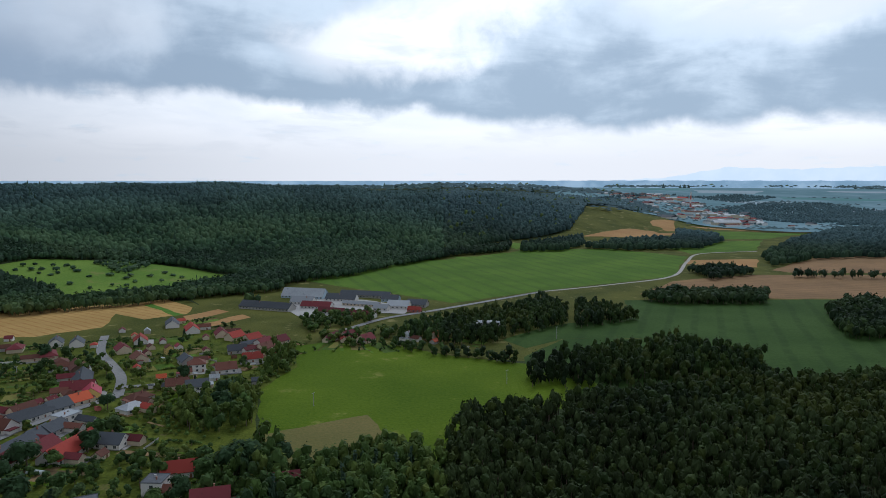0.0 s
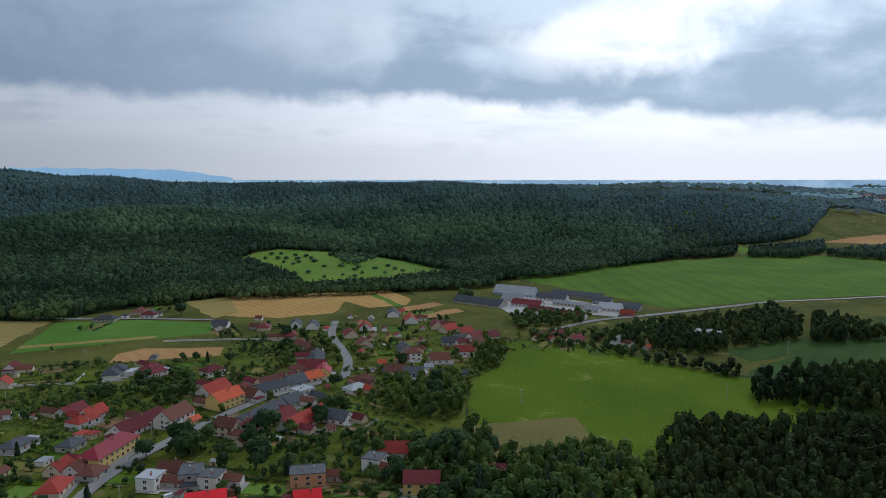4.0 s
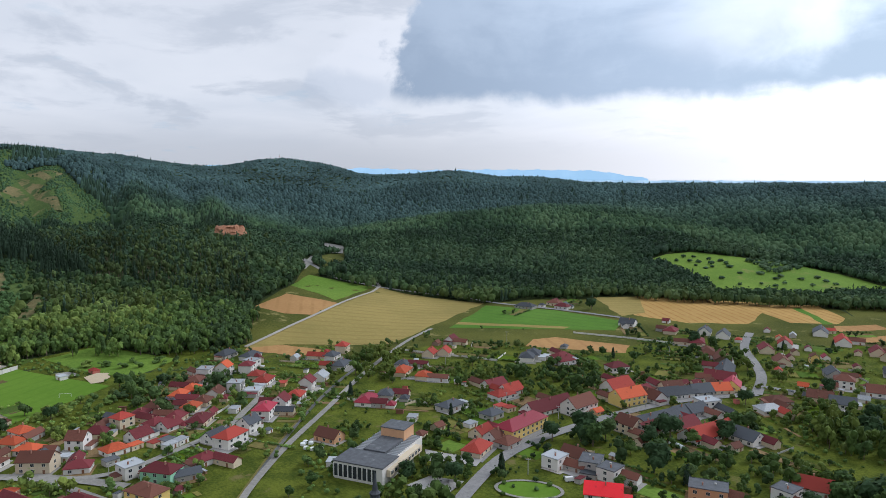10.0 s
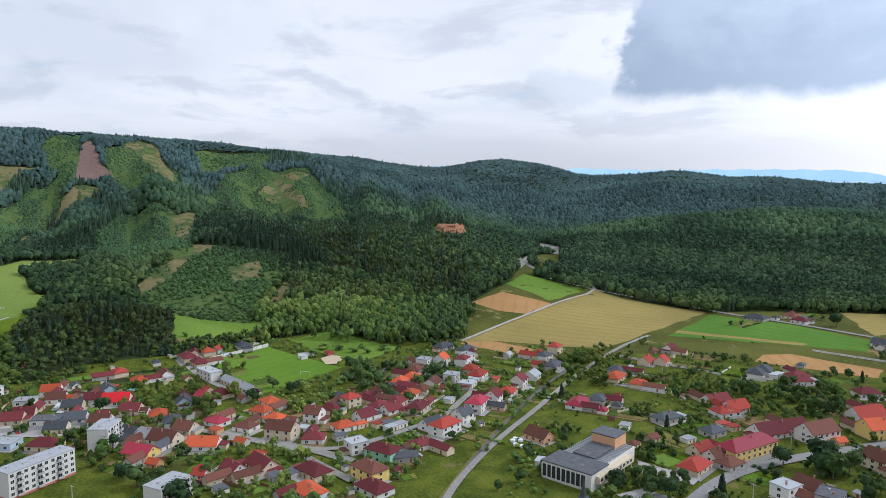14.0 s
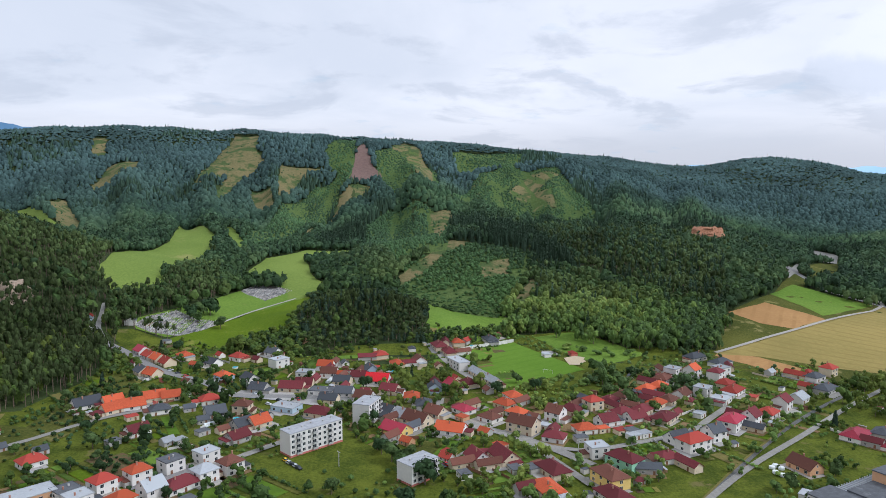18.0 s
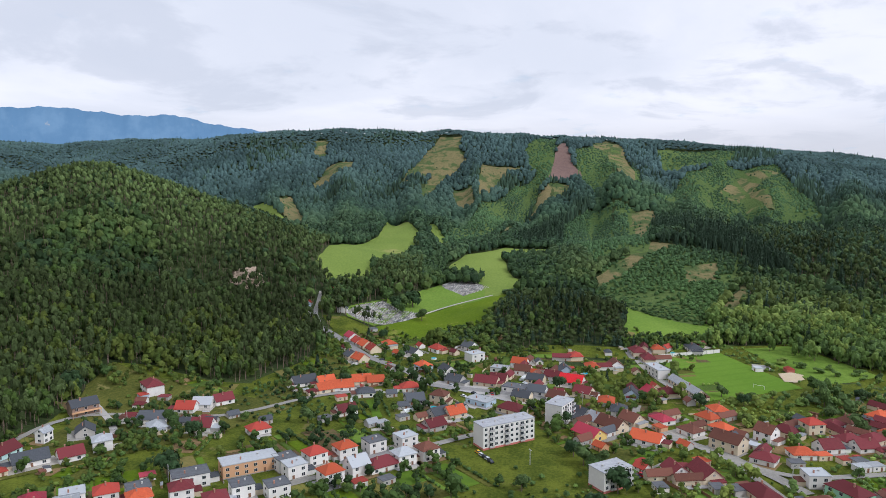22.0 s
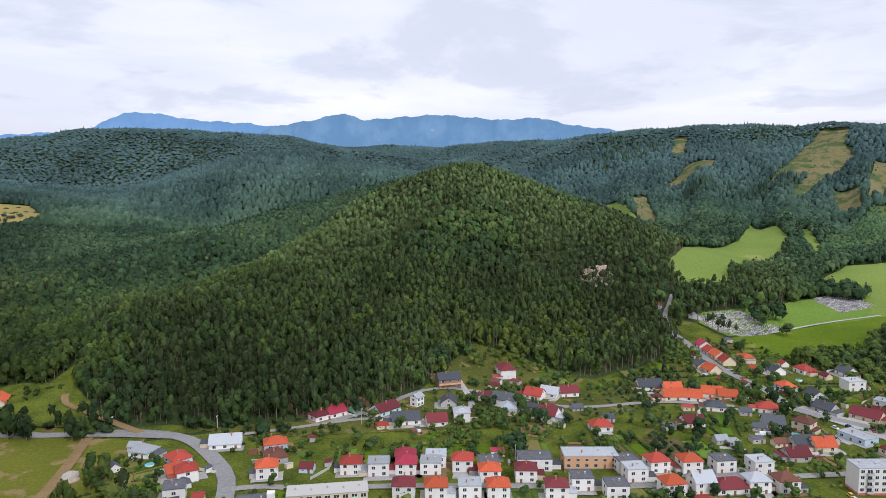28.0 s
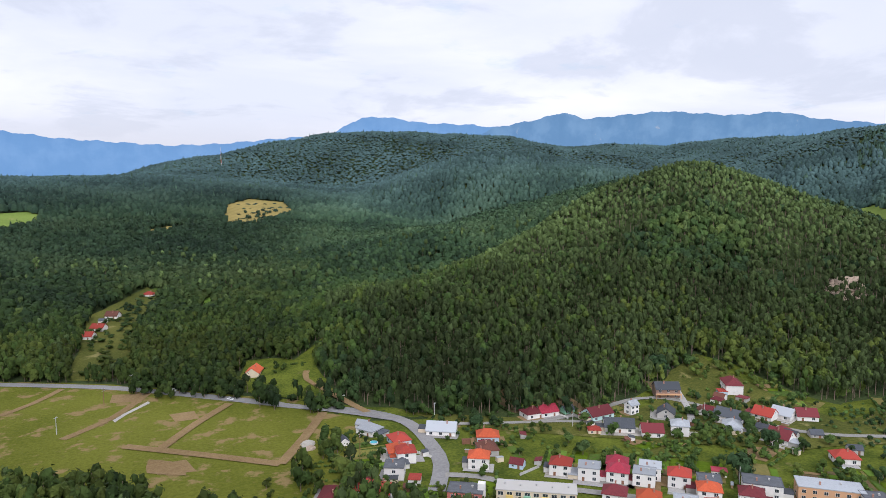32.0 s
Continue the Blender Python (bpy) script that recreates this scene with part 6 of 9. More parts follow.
def culture_hall():
    """The large modern hall: glazed front wing, long auditorium with roof ribs and a brick stage tower."""
    base = new("culture_hall")
    base.matrix_basis = pose(-264.8, 168.3, 0, 0, 0, 27.0)
    for k in range(4):
        HOUSES.append((-264.8 - 11 * k * math.sin(radians(27)), 168.3 + 11 * k * math.cos(radians(27)), 16))
    tagged(base, "white culture hall with grey flat roofs and brick stage tower", "public hall")
    part("front_wing", solid((-13, 13, 0, 16, -0.5, 8.2)), M["wall_w"], base)
    part("front_roof", solid((-13.3, 13.3, -0.3, 16, 8.2, 8.7)), M["felt"], base, "dark felt roof")
    for k in range(9):
        x = -11.6 + k * 2.55
        put("fin", shared("fin", solid((-0.18, 0.18, -0.5, 0, 0.6, 7.0)), M["frame"]), base, x - 1.27, 0, 0.3)
        put("tall_window", shared("tall_window", solid((-1.0, 1.0, -0.08, 0.02, 1.0, 6.8)), M["glass"]), base, x, 0, 0.3)
    part("auditorium", solid((-11.5, 11.5, 16, 46, -0.5, 7.6)), M["wall_w"], base)
    part("auditorium_roof", solid((-6, 6, 16, 36, 7.6, 9.4)), M["felt"], base, "grey felted middle roof")
    part("stage_tower", solid((-6.5, 6.5, 35, 46.3, 7.6, 13.6)), M["wall_o"], base, "pinkish brick stage tower")
    part("tower_roof", solid((-6.8, 6.8, 34.7, 46.6, 13.6, 14.1)), M["felt"], base)
    rib = shared("roof_rib", solid((-2.5, 2.5, -0.2, 0.2, 0, 0.9)), M["steel"])
    for k in range(15):
        for side in (-1, 1):
            put("roof_rib", rib, base, side * 8.9, 17 + k * 1.9, 7.6)
    part("side_gallery", solid((11.5, 15, 4, 38, 3.2, 6.4)), M["wall_c"], base)
    for k in range(9):
        put("window", WIDE_WINDOW, base, 15.0, 6 + k * 3.6, 4.9, 90)
        put("window", WINDOW, base, 11.5, 18 + k * 3.0, 1.8, 90)
        put("window", WIDE_WINDOW, base, -11.5, 18 + k * 3.0, 4.4, -90)
    for k in range(5):
        put("pillar", shared("pillar", solid((-0.25, 0.25, -0.25, 0.25, -0.5, 3.2)), M["concrete"]), base, 14.4, 6 + k * 7.6, 0)
    return base


culture_hall()


def church_tower(x, y):
    base = new("church_tower")
    base.matrix_basis = pose(x, y, 0, 0, 0, 25)
    HOUSES.append((x, y, 6))
    tagged(base, "white church tower with a slender dark slate spire", "church")
    part("tower", solid((-2.6, 2.6, -2.6, 2.6, 0, 15)), M["wall_w"], base)
    bm = bmesh.new()
    prev = None
    for z, r in ((15, 3.1), (16.2, 2.2), (18, 1.9), (19, 2.3), (20, 1.2), (28, 0.05)):
        ring = [bm.verts.new((r * math.cos(a * math.pi / 4), r * math.sin(a * math.pi / 4), z)) for a in range(8)]
        if prev:
            for k in range(8):
                bm.faces.new((prev[k], prev[(k + 1) % 8], ring[(k + 1) % 8], ring[k]))
        else:
            bm.faces.new(ring[::-1])
        prev = ring
    part("spire", bm, M["roof_k"], base, "dark slate spire")
    for t in (0, 90, 180, 270):
        put("louvre_window", SMALL_WINDOW, base, 2.6 * math.sin(radians(t)), -2.6 * math.cos(radians(t)), 12.5, t)
    nave = bmesh.new()
    prism(nave, [(-4.5, 0), (4.5, 0), (4.5, 6), (0, 10.5), (-4.5, 6)], 2.6, 16)
    bmesh.ops.recalc_face_normals(nave, faces=nave.faces[:])
    part("nave", nave, M["wall_w"], base)
    lid = bmesh.new()
    prism(lid, [(-5, 5.7), (0, 10.6), (5, 5.7), (5, 5.95), (0, 10.9), (-5, 5.95)], 2.7, 16.4)
    bmesh.ops.recalc_face_normals(lid, faces=lid.faces[:])
    part("nave_roof", lid, M["roof_d"], base, "maroon nave roof")


church_tower(-216.5, 145.4)

# the timber house at the edge of the wood, the white cube house, the barn by the stream, the sports ground's buildings
log = house(-335.8, -304.8, 150, 15, 10, "g", "k", "d", 2, "timber_house", "brown timber chalet with a dark roof above a drive")
part("veranda", solid((-7.9, 7.9, -7.2, -5, 2.6, 2.8), (-7.9, 7.9, -7.2, -7.1, 2.8, 3.7), (-7.8, -7.5, -7.15, -6.9, -2, 2.6), (7.5, 7.8, -7.15, -6.9, -2, 2.6)), M["wall_o"], log, "orange timber veranda")
house(-515, -105.9, 135, 12, 10, "f", "l", "w", 2, "", "white cube-shaped house with a flat roof")
house(-318.6, 185, 20, 14, 9, "g", "b", "o", 1, "barn", "rusty-roofed barn with orange plank walls")
house(-508, 28, 25, 20, 9, "f", "l", "w", 2, "clubhouse", "white two-storey football clubhouse with covered stand")
house(-476, 45, 21, 38, 7, "g", "l", "c", 1, "changing_rooms", "long low building with a pale blue-grey metal roof")
house(-203.9, 262, 120, 12, 10, "f", "k", "s", 2, "", "grey rendered cube house with a flat roof")

# the works beyond the village
for wx, wy, wa, ww, wd, wr, wc in ((-164, 820, 168, 52, 20, "l", "b"), (-190, 745, 160, 62, 16, "k", "s"), (-117, 798, 168, 36, 14, "k", "w"), (-92, 822, 166, 62, 12, "k", "s"), (-137, 750, 165, 34, 13, "d", "w"),
                                   (-116, 718, 160, 30, 11, "d", "w"), (-85, 700, 158, 34, 12, "d", "w"), (-48, 752, 165, 24, 15, "l", "w"), (-28, 762, 165, 22, 14, "k", "s"), (-158, 778, 168, 26, 14, "l", "w"),
                                   (-90, 762, 162, 44, 7, "l", "c"), (-66, 738, 165, 16, 10, "l", "w"), (-60, 795, 165, 20, 12, "k", "b"), (-30, 728, 160, 14, 7, "r", "r")):
    house(wx, wy, wa, ww, wd, "g", wr, wc, 1, "factory_hall", "long %s-walled factory hall with a %s roof" % (WALLS[wc][1], ROOFS[wr][1]))

def wing(x, y, turn, w, d, rc, wc):
    """A farm outbuilding with a gable roof and a plank door."""
    return house(x, y, turn, w, d, "g", rc, wc, 1, "outbuilding", "%s-walled farm outbuilding with a %s gable roof" % (WALLS[wc][1], ROOFS[rc][1]))


HEDGES, ORCHARD, PLOTS, STARTS = [], [], [], []  # STARTS: where gardens begin


BEDS = ("lawn", "garden", "rows", "rows", "ripe_rows", "crop", "grass", "meadow", "mown", "pasture", "soil")


def garden(x, y, way, width, depth):
    """A strip garden: beds and lawns side by side, a hedge along one edge, fruit trees."""
    rnd = random.Random(int(x * 3 + y * 5))
    STARTS.append((x, y))
    u, v = (math.cos(radians(way)), math.sin(radians(way))), (-math.sin(radians(way)), math.cos(radians(way)))
    cuts = sorted([-width / 2, width / 2] + [width * rnd.uniform(-0.4, 0.4) for _ in range(rnd.randrange(1, 4))])
    verts, faces, kinds = [], [], []
    for s0, s1 in zip(cuts, cuts[1:]):
        if s1 - s0 < 1.6:
            continue
        ends = sorted([rnd.uniform(1, 5), depth * rnd.uniform(0.75, 1.0)] + [depth * rnd.uniform(0.2, 0.8) for _ in range(rnd.randrange(0, 3))])
        for d0, d1 in zip(ends, ends[1:]):
            kind = rnd.choice(BEDS)
            if kind == "lawn" or d1 - d0 < 2.5:
                continue
            n = max(1, int((d1 - d0) / 4))
            for k in range(n + 1):
                a = d0 + 0.3 + (d1 - d0 - 0.6) * k / n
                for b in (s0 + 0.4 + rnd.uniform(-0.15, 0.15), s1 - 0.4 + rnd.uniform(-0.15, 0.15)):
                    px, py = x + u[0] * a + v[0] * b, y + u[1] * a + v[1] * b
                    verts.append((px, py))
                if k:
                    m = len(verts)
                    faces.append((m - 4, m - 2, m - 1, m - 3))
                    kinds.append(BEDS.index(kind))
    if faces:
        flat = np.array(verts)
        me = mesh_of("garden_plot", np.column_stack([flat, laid(flat[:, 0], flat[:, 1]) + 0.22 + 0.004 * (len(PLOTS) % 17)]), faces)
        for kind in BEDS:
            me.materials.append(M[kind])
        me.polygons.foreach_set("material_index", np.array(kinds, np.int32))
        PLOTS.append(tagged(new("garden_plot", me), "strip garden with tilled beds, vegetable rows and grass", "garden", kind="structure"))
    for a in np.arange(0, depth, 1.3):
        if rnd.random() < 0.75:
            HEDGES.append((x + u[0] * a + v[0] * (width / 2 + rnd.uniform(-0.4, 0.4)), y + u[1] * a + v[1] * (width / 2 + rnd.uniform(-0.4, 0.4)), rnd.uniform(0.18, 0.42)))
    for k in range(rnd.randrange(2, 6)):
        a, b = depth * rnd.random() ** 0.6, width * rnd.uniform(-0.45, 0.45)
        ORCHARD.append((x + u[0] * a + v[0] * b, y + u[1] * a + v[1] * b, rnd.uniform(0.45, 0.95)))


# bearing of the ridge, length, depth, then shape, roof colour, wall colour, storeys
house(-191.9, 260.8, 99, 9.8, 9.2, "f", "k", "w", 2)
house(-217.9, 251.8, 99, 9.8, 9.2, "f", "l", "w", 2)
house(-128.9, 301.2, 88, 9.8, 9.2, "f", "k", "w", 2)
house(-125.3, 319.6, 20, 16.0, 10.5, "g", "r", "w", 1)
house(-98.9, 284.8, 19, 16.0, 10.5, "g", "d", "y", 2)
house(-72.3, 300.2, 16, 16.0, 10.5, "g", "d", "y", 2)
house(-152.0, 277.3, 28, 16.0, 10.5, "f", "k", "o", 2)
house(-218.0, 266.4, 9, 11.5, 9.5, "g", "b", "c", 1)
house(-261.4, 273.2, 99, 33.3, 12.6, "h", "m", "y", 2)
house(-251.8, 252.8, 99, 11.5, 9.5, "h", "b", "s", 1)
house(-253.1, 329.3, 88, 6.8, 5.4, "g", "o", "o", 1)
house(-253.3, 360.0, 81, 20.5, 12.1, "g", "o", "y", 2)
house(-275.9, 380.1, 81, 20.5, 12.1, "g", "r", "w", 1)
house(-257.7, 379.2, 81, 14.7, 10.9, "g", "d", "w", 1)
house(-246.8, 377.1, 171, 14.7, 10.9, "g", "b", "w", 1)
house(-243.5, 389.2, 68, 14.7, 10.9, "g", "k", "w", 1)
house(-238.8, 400.7, 68, 14.7, 10.9, "g", "k", "w", 1)
house(-234.3, 411.7, 68, 14.7, 10.9, "g", "k", "s", 1)
house(-228.8, 424.4, 60, 14.7, 10.9, "g", "o", "c", 1)
house(-227.7, 440.8, 112, 14.7, 10.9, "g", "m", "y", 1)
house(-248.5, 469.3, 112, 33.3, 12.6, "g", "k", "d", 1)
house(-268.8, 502.4, 123, 20.5, 12.1, "g", "b", "d", 1)
house(-241.2, 450.1, 13, 20.5, 12.1, "g", "d", "c", 1)
house(-216.3, 389.1, 68, 12.5, 10.6, "f", "l", "w", 2)
house(-216.1, 374.2, 81, 14.7, 10.9, "g", "k", "s", 1)
house(-218.9, 363.5, 81, 14.7, 10.9, "g", "k", "s", 1)
house(-223.1, 319.3, 178, 12.5, 10.6, "g", "b", "c", 2)
house(-220.5, 340.5, 81, 33.3, 12.6, "g", "k", "s", 1)
house(-191.1, 345.5, 81, 33.3, 12.6, "g", "r", "w", 1)
house(-174.0, 355.5, 171, 14.7, 10.9, "g", "k", "w", 1)
house(-188.5, 411.4, 60, 14.7, 10.9, "h", "l", "w", 1)
house(-192.6, 430.8, 60, 14.7, 10.9, "h", "b", "s", 1)
house(-164.6, 456.0, 20, 14.7, 10.9, "g", "k", "w", 1)
house(-159.7, 476.6, 20, 6.8, 5.4, "g", "l", "w", 1)
house(-180.5, 500.6, 20, 12.5, 10.6, "h", "b", "w", 2)
house(-178.7, 458.5, 20, 14.7, 10.9, "g", "b", "c", 1)
house(-196.8, 476.7, 20, 6.8, 5.4, "g", "o", "w", 1)
house(-224.8, 501.8, 123, 6.8, 5.4, "g", "r", "c", 1)
house(-234.7, 527.8, 125, 14.7, 10.9, "g", "b", "c", 1)
house(-260.0, 555.6, 125, 14.7, 10.9, "g", "d", "c", 1)
house(-220.0, 549.4, 125, 6.8, 5.4, "g", "b", "y", 2)
house(-219.0, 567.4, 125, 6.8, 5.4, "g", "m", "w", 1)
house(-158.3, 497.7, 20, 14.7, 10.9, "g", "b", "w", 1)
house(-147.2, 528.1, 20, 14.7, 10.9, "g", "r", "w", 1)
house(-198.2, 613.5, 113, 14.7, 10.9, "g", "d", "c", 1)
house(-182.5, 601.2, 59, 14.7, 10.9, "g", "r", "c", 1)
house(-165.9, 595.6, 59, 14.7, 10.9, "g", "r", "c", 1)
house(-151.6, 578.4, 59, 14.7, 10.9, "g", "d", "w", 1)
house(-145.3, 562.3, 59, 14.7, 10.9, "g", "b", "c", 1)
house(-140.0, 586.5, 59, 14.7, 10.9, "g", "d", "c", 1)
house(-167.0, 554.9, 20, 14.7, 10.9, "g", "k", "s", 1)
house(-134.7, 535.9, 20, 6.8, 5.4, "g", "r", "c", 1)
house(-128.2, 468.9, 20, 6.8, 5.4, "g", "k", "s", 1)
house(-230.8, 631.6, 113, 20.5, 12.1, "g", "r", "w", 1)
house(-258.6, 656.4, 113, 20.5, 12.1, "g", "k", "w", 1)
house(-259.4, 588.0, 113, 14.7, 10.9, "g", "r", "w", 1)
house(-294.6, 630.5, 113, 6.8, 5.4, "g", "d", "w", 1)
house(-270.0, 626.9, 113, 6.8, 5.4, "g", "l", "s", 1)
house(-273.2, 607.6, 113, 6.8, 5.4, "g", "o", "c", 1)
house(-326.6, 578.5, 113, 14.7, 10.9, "g", "k", "w", 1)
house(-308.4, 577.7, 113, 14.7, 10.9, "g", "k", "w", 1)
house(-291.9, 572.9, 113, 6.8, 5.4, "h", "r", "w", 1)
house(-310.7, 538.0, 125, 20.5, 12.1, "h", "d", "c", 1)
house(-348.5, 558.6, 113, 14.7, 10.9, "h", "d", "c", 1)
house(-377.0, 595.7, 13, 6.8, 5.4, "g", "d", "w", 1)
house(-287.0, 513.1, 125, 14.7, 10.9, "h", "b", "d", 1)
house(-253.6, 510.0, 123, 6.8, 5.4, "h", "d", "c", 1)
house(-393.6, 556.7, 13, 14.7, 10.9, "g", "k", "w", 1)
house(-490.6, 575.1, 13, 14.7, 10.9, "h", "d", "w", 1)
house(-487.8, 584.4, 13, 6.8, 5.4, "h", "k", "w", 1)
house(-510.9, 584.9, 18, 14.7, 10.9, "h", "b", "c", 1)
house(-513.2, 567.0, 18, 6.8, 5.4, "h", "k", "w", 1)
house(-518.4, 546.7, 18, 20.5, 12.1, "h", "k", "s", 1)
house(-304.9, 419.2, 68, 14.7, 10.9, "h", "d", "w", 1)
house(-349.9, 410.1, 81, 14.7, 10.9, "h", "d", "w", 1)
house(-367.1, 389.8, 126, 14.7, 10.9, "h", "k", "w", 1)
house(-359.3, 398.3, 126, 6.8, 5.4, "f", "l", "w", 1)
house(-314.7, 318.4, 88, 14.7, 10.9, "g", "r", "w", 1)
house(-296.2, 291.3, 88, 6.8, 5.4, "f", "r", "w", 1)
house(-372.6, 439.7, 118, 6.8, 5.4, "h", "k", "s", 1)
house(-208.2, 602.1, 113, 6.8, 5.4, "g", "d", "c", 1)
house(-241.2, 565.5, 125, 6.8, 5.4, "g", "b", "c", 1)
house(-195.0, 520.3, 123, 14.7, 10.9, "g", "k", "s", 1)
house(-140.3, 452.8, 20, 6.8, 5.4, "g", "b", "c", 1)
house(-251.9, 420.7, 68, 6.8, 5.4, "g", "d", "c", 1)
house(-245.8, 426.2, 68, 6.8, 5.4, "g", "d", "c", 1)
house(-243.1, 438.3, 60, 6.8, 5.4, "g", "b", "c", 1)
house(-347.0, 141.7, 115, 16.0, 10.5, "h", "r", "w", 2)
house(-331.8, 122.1, 105, 11.5, 9.5, "h", "d", "w", 1)
house(-383.4, 189.4, 135, 9.8, 9.2, "g", "d", "w", 2)
house(-375.9, 174.8, 135, 16.0, 10.5, "h", "m", "w", 2)
house(-408.8, 221.2, 131, 9.8, 9.2, "g", "d", "w", 2)
house(-395.2, 205.6, 131, 11.5, 9.5, "h", "r", "w", 1)
house(-421.5, 238.2, 131, 11.5, 9.5, "g", "l", "w", 1)
house(-358.9, 157.4, 115, 9.8, 9.2, "g", "k", "w", 2)
house(-435.6, 182.8, 136, 9.8, 9.2, "f", "l", "w", 2)
house(-472.3, 206.9, 136, 9.8, 9.2, "h", "d", "w", 2)
house(-479.3, 192.8, 136, 9.8, 9.2, "g", "o", "w", 2)
house(-480.7, 179.5, 136, 9.8, 9.2, "f", "l", "w", 2)
house(-468.0, 167.9, 136, 11.5, 9.5, "h", "b", "s", 1)
house(-450.3, 158.7, 136, 11.5, 9.5, "h", "o", "r", 1)
house(-443.2, 148.1, 136, 11.5, 9.5, "h", "o", "b", 1)
house(-434.5, 141.3, 136, 6.8, 5.4, "h", "k", "y", 1)
house(-431.7, 167.3, 136, 11.5, 9.5, "g", "b", "w", 1)
house(-419.3, 168.7, 136, 6.8, 5.4, "h", "d", "c", 1)
house(-420.8, 154.9, 136, 11.5, 9.5, "h", "b", "c", 1)
house(-414.9, 145.6, 136, 11.5, 9.5, "h", "o", "c", 1)
house(-401.7, 131.8, 135, 11.5, 9.5, "h", "d", "c", 1)
house(-388.6, 141.0, 135, 16.0, 10.5, "h", "d", "c", 1)
house(-390.9, 124.6, 115, 11.5, 9.5, "g", "d", "w", 1)
house(-387.9, 132.5, 115, 6.8, 5.4, "h", "d", "c", 1)
house(-356.2, 136.8, 115, 11.5, 9.5, "g", "k", "w", 1)
house(-362.3, 115.1, 115, 6.8, 5.4, "f", "l", "w", 1)
house(-365.4, 121.8, 115, 6.8, 5.4, "f", "l", "w", 1)
house(-506.5, 225.0, 120, 16.0, 10.5, "h", "k", "w", 1)
house(-520.7, 211.3, 120, 16.0, 10.5, "h", "k", "s", 1)
house(-453.9, 205.5, 136, 11.5, 9.5, "h", "r", "c", 1)
house(-438.9, 204.1, 136, 16.0, 10.5, "h", "r", "w", 1)
house(-481.4, 214.7, 120, 9.8, 9.2, "f", "l", "w", 2)
house(-479.0, 291.6, 126, 9.8, 9.2, "h", "r", "c", 2)
house(-467.1, 274.5, 126, 11.5, 9.5, "h", "k", "w", 1)
house(-440.4, 266.8, 126, 16.0, 10.5, "h", "k", "s", 1)
house(-482.3, 278.5, 126, 6.8, 5.4, "h", "r", "c", 1)
house(-419.3, 349.2, 126, 11.5, 9.5, "g", "r", "c", 1)
house(-447.1, 380.2, 118, 11.5, 9.5, "g", "d", "w", 1)
house(-424.1, 338.1, 126, 11.5, 9.5, "g", "r", "c", 1)
house(-449.4, 365.9, 118, 6.8, 5.4, "g", "b", "d", 1)
house(-397.0, 290.8, 126, 16.0, 10.5, "h", "o", "c", 1)
house(-377.7, 295.5, 130, 11.5, 9.5, "h", "o", "c", 1)
house(-411.7, 302.4, 126, 11.5, 9.5, "h", "k", "s", 1)
house(-330.3, 318.4, 88, 16.0, 10.5, "g", "d", "w", 1)
house(-311.8, 307.7, 88, 14.7, 10.9, "h", "r", "w", 1)
house(-357.8, 234.7, 130, 16.0, 10.5, "h", "m", "w", 1)
house(-341.8, 242.1, 130, 6.8, 5.4, "h", "m", "w", 1)
house(-359.3, 250.9, 130, 11.5, 9.5, "h", "k", "s", 1)
house(-346.7, 256.0, 130, 6.8, 5.4, "h", "k", "s", 1)
house(-316.7, 268.4, 99, 16.0, 10.5, "h", "k", "s", 1)
house(-288.7, 276.6, 99, 11.5, 9.5, "h", "k", "s", 1)
house(-290.8, 293.2, 88, 6.8, 5.4, "f", "r", "c", 1)
house(-370.7, 400.3, 126, 14.7, 10.9, "h", "k", "w", 1)
house(-360.0, 403.9, 126, 6.8, 5.4, "f", "l", "w", 1)
house(-341.6, 402.8, 81, 14.7, 10.9, "h", "d", "w", 1)
house(-270.3, 251.5, 99, 11.5, 9.5, "g", "r", "c", 1)
house(-261.3, 253.4, 99, 11.5, 9.5, "g", "b", "w", 1)
house(-255.4, 234.5, 115, 16.0, 10.5, "h", "r", "c", 1)
house(-290.7, 225.4, 115, 6.8, 5.4, "h", "b", "c", 1)
house(-293.7, 239.9, 99, 6.8, 5.4, "g", "b", "c", 1)
house(-285.7, 257.2, 99, 6.8, 5.4, "f", "l", "w", 1)
house(-315.0, 238.3, 130, 6.8, 5.4, "f", "l", "w", 1)
house(-289.4, 169.8, 134, 6.8, 5.4, "f", "l", "w", 1)
house(-426.2, 211.6, 136, 6.8, 5.4, "f", "r", "o", 1)
house(-481.7, 250.6, 126, 6.8, 5.4, "g", "l", "s", 1)
house(-467.1, 153.5, 136, 6.8, 5.4, "h", "k", "c", 1)
house(-410.5, 138.3, 135, 6.8, 5.4, "g", "b", "c", 1)
house(-398.5, 151.6, 135, 6.8, 5.4, "g", "d", "c", 1)
house(-395.3, 164.4, 135, 6.8, 5.4, "f", "l", "w", 1)
house(-421.3, 188.8, 136, 11.5, 9.5, "f", "l", "w", 1)
house(-178.7, 238.4, 35, 16.0, 10.5, "g", "R", "w", 2)
house(-142.0, 258.3, 30, 11.5, 9.5, "g", "R", "w", 1)
house(-470.1, -29.3, 79, 16.0, 10.5, "g", "R", "w", 1)
house(-374.6, -13.7, 49, 16.0, 10.5, "g", "m", "y", 1)
house(-373.8, 16.7, 67, 16.0, 10.5, "g", "o", "w", 1)
house(-389.6, -1.9, 49, 16.0, 10.5, "g", "b", "c", 1)
house(-358.3, -7.2, 49, 6.8, 5.4, "g", "o", "o", 1)
house(-401.9, 8.9, 49, 11.5, 9.5, "g", "b", "c", 1)
house(-546.7, 22.9, 15, 11.5, 9.5, "h", "d", "c", 1)
house(-558.4, 15.5, 15, 16.0, 10.5, "h", "d", "c", 1)
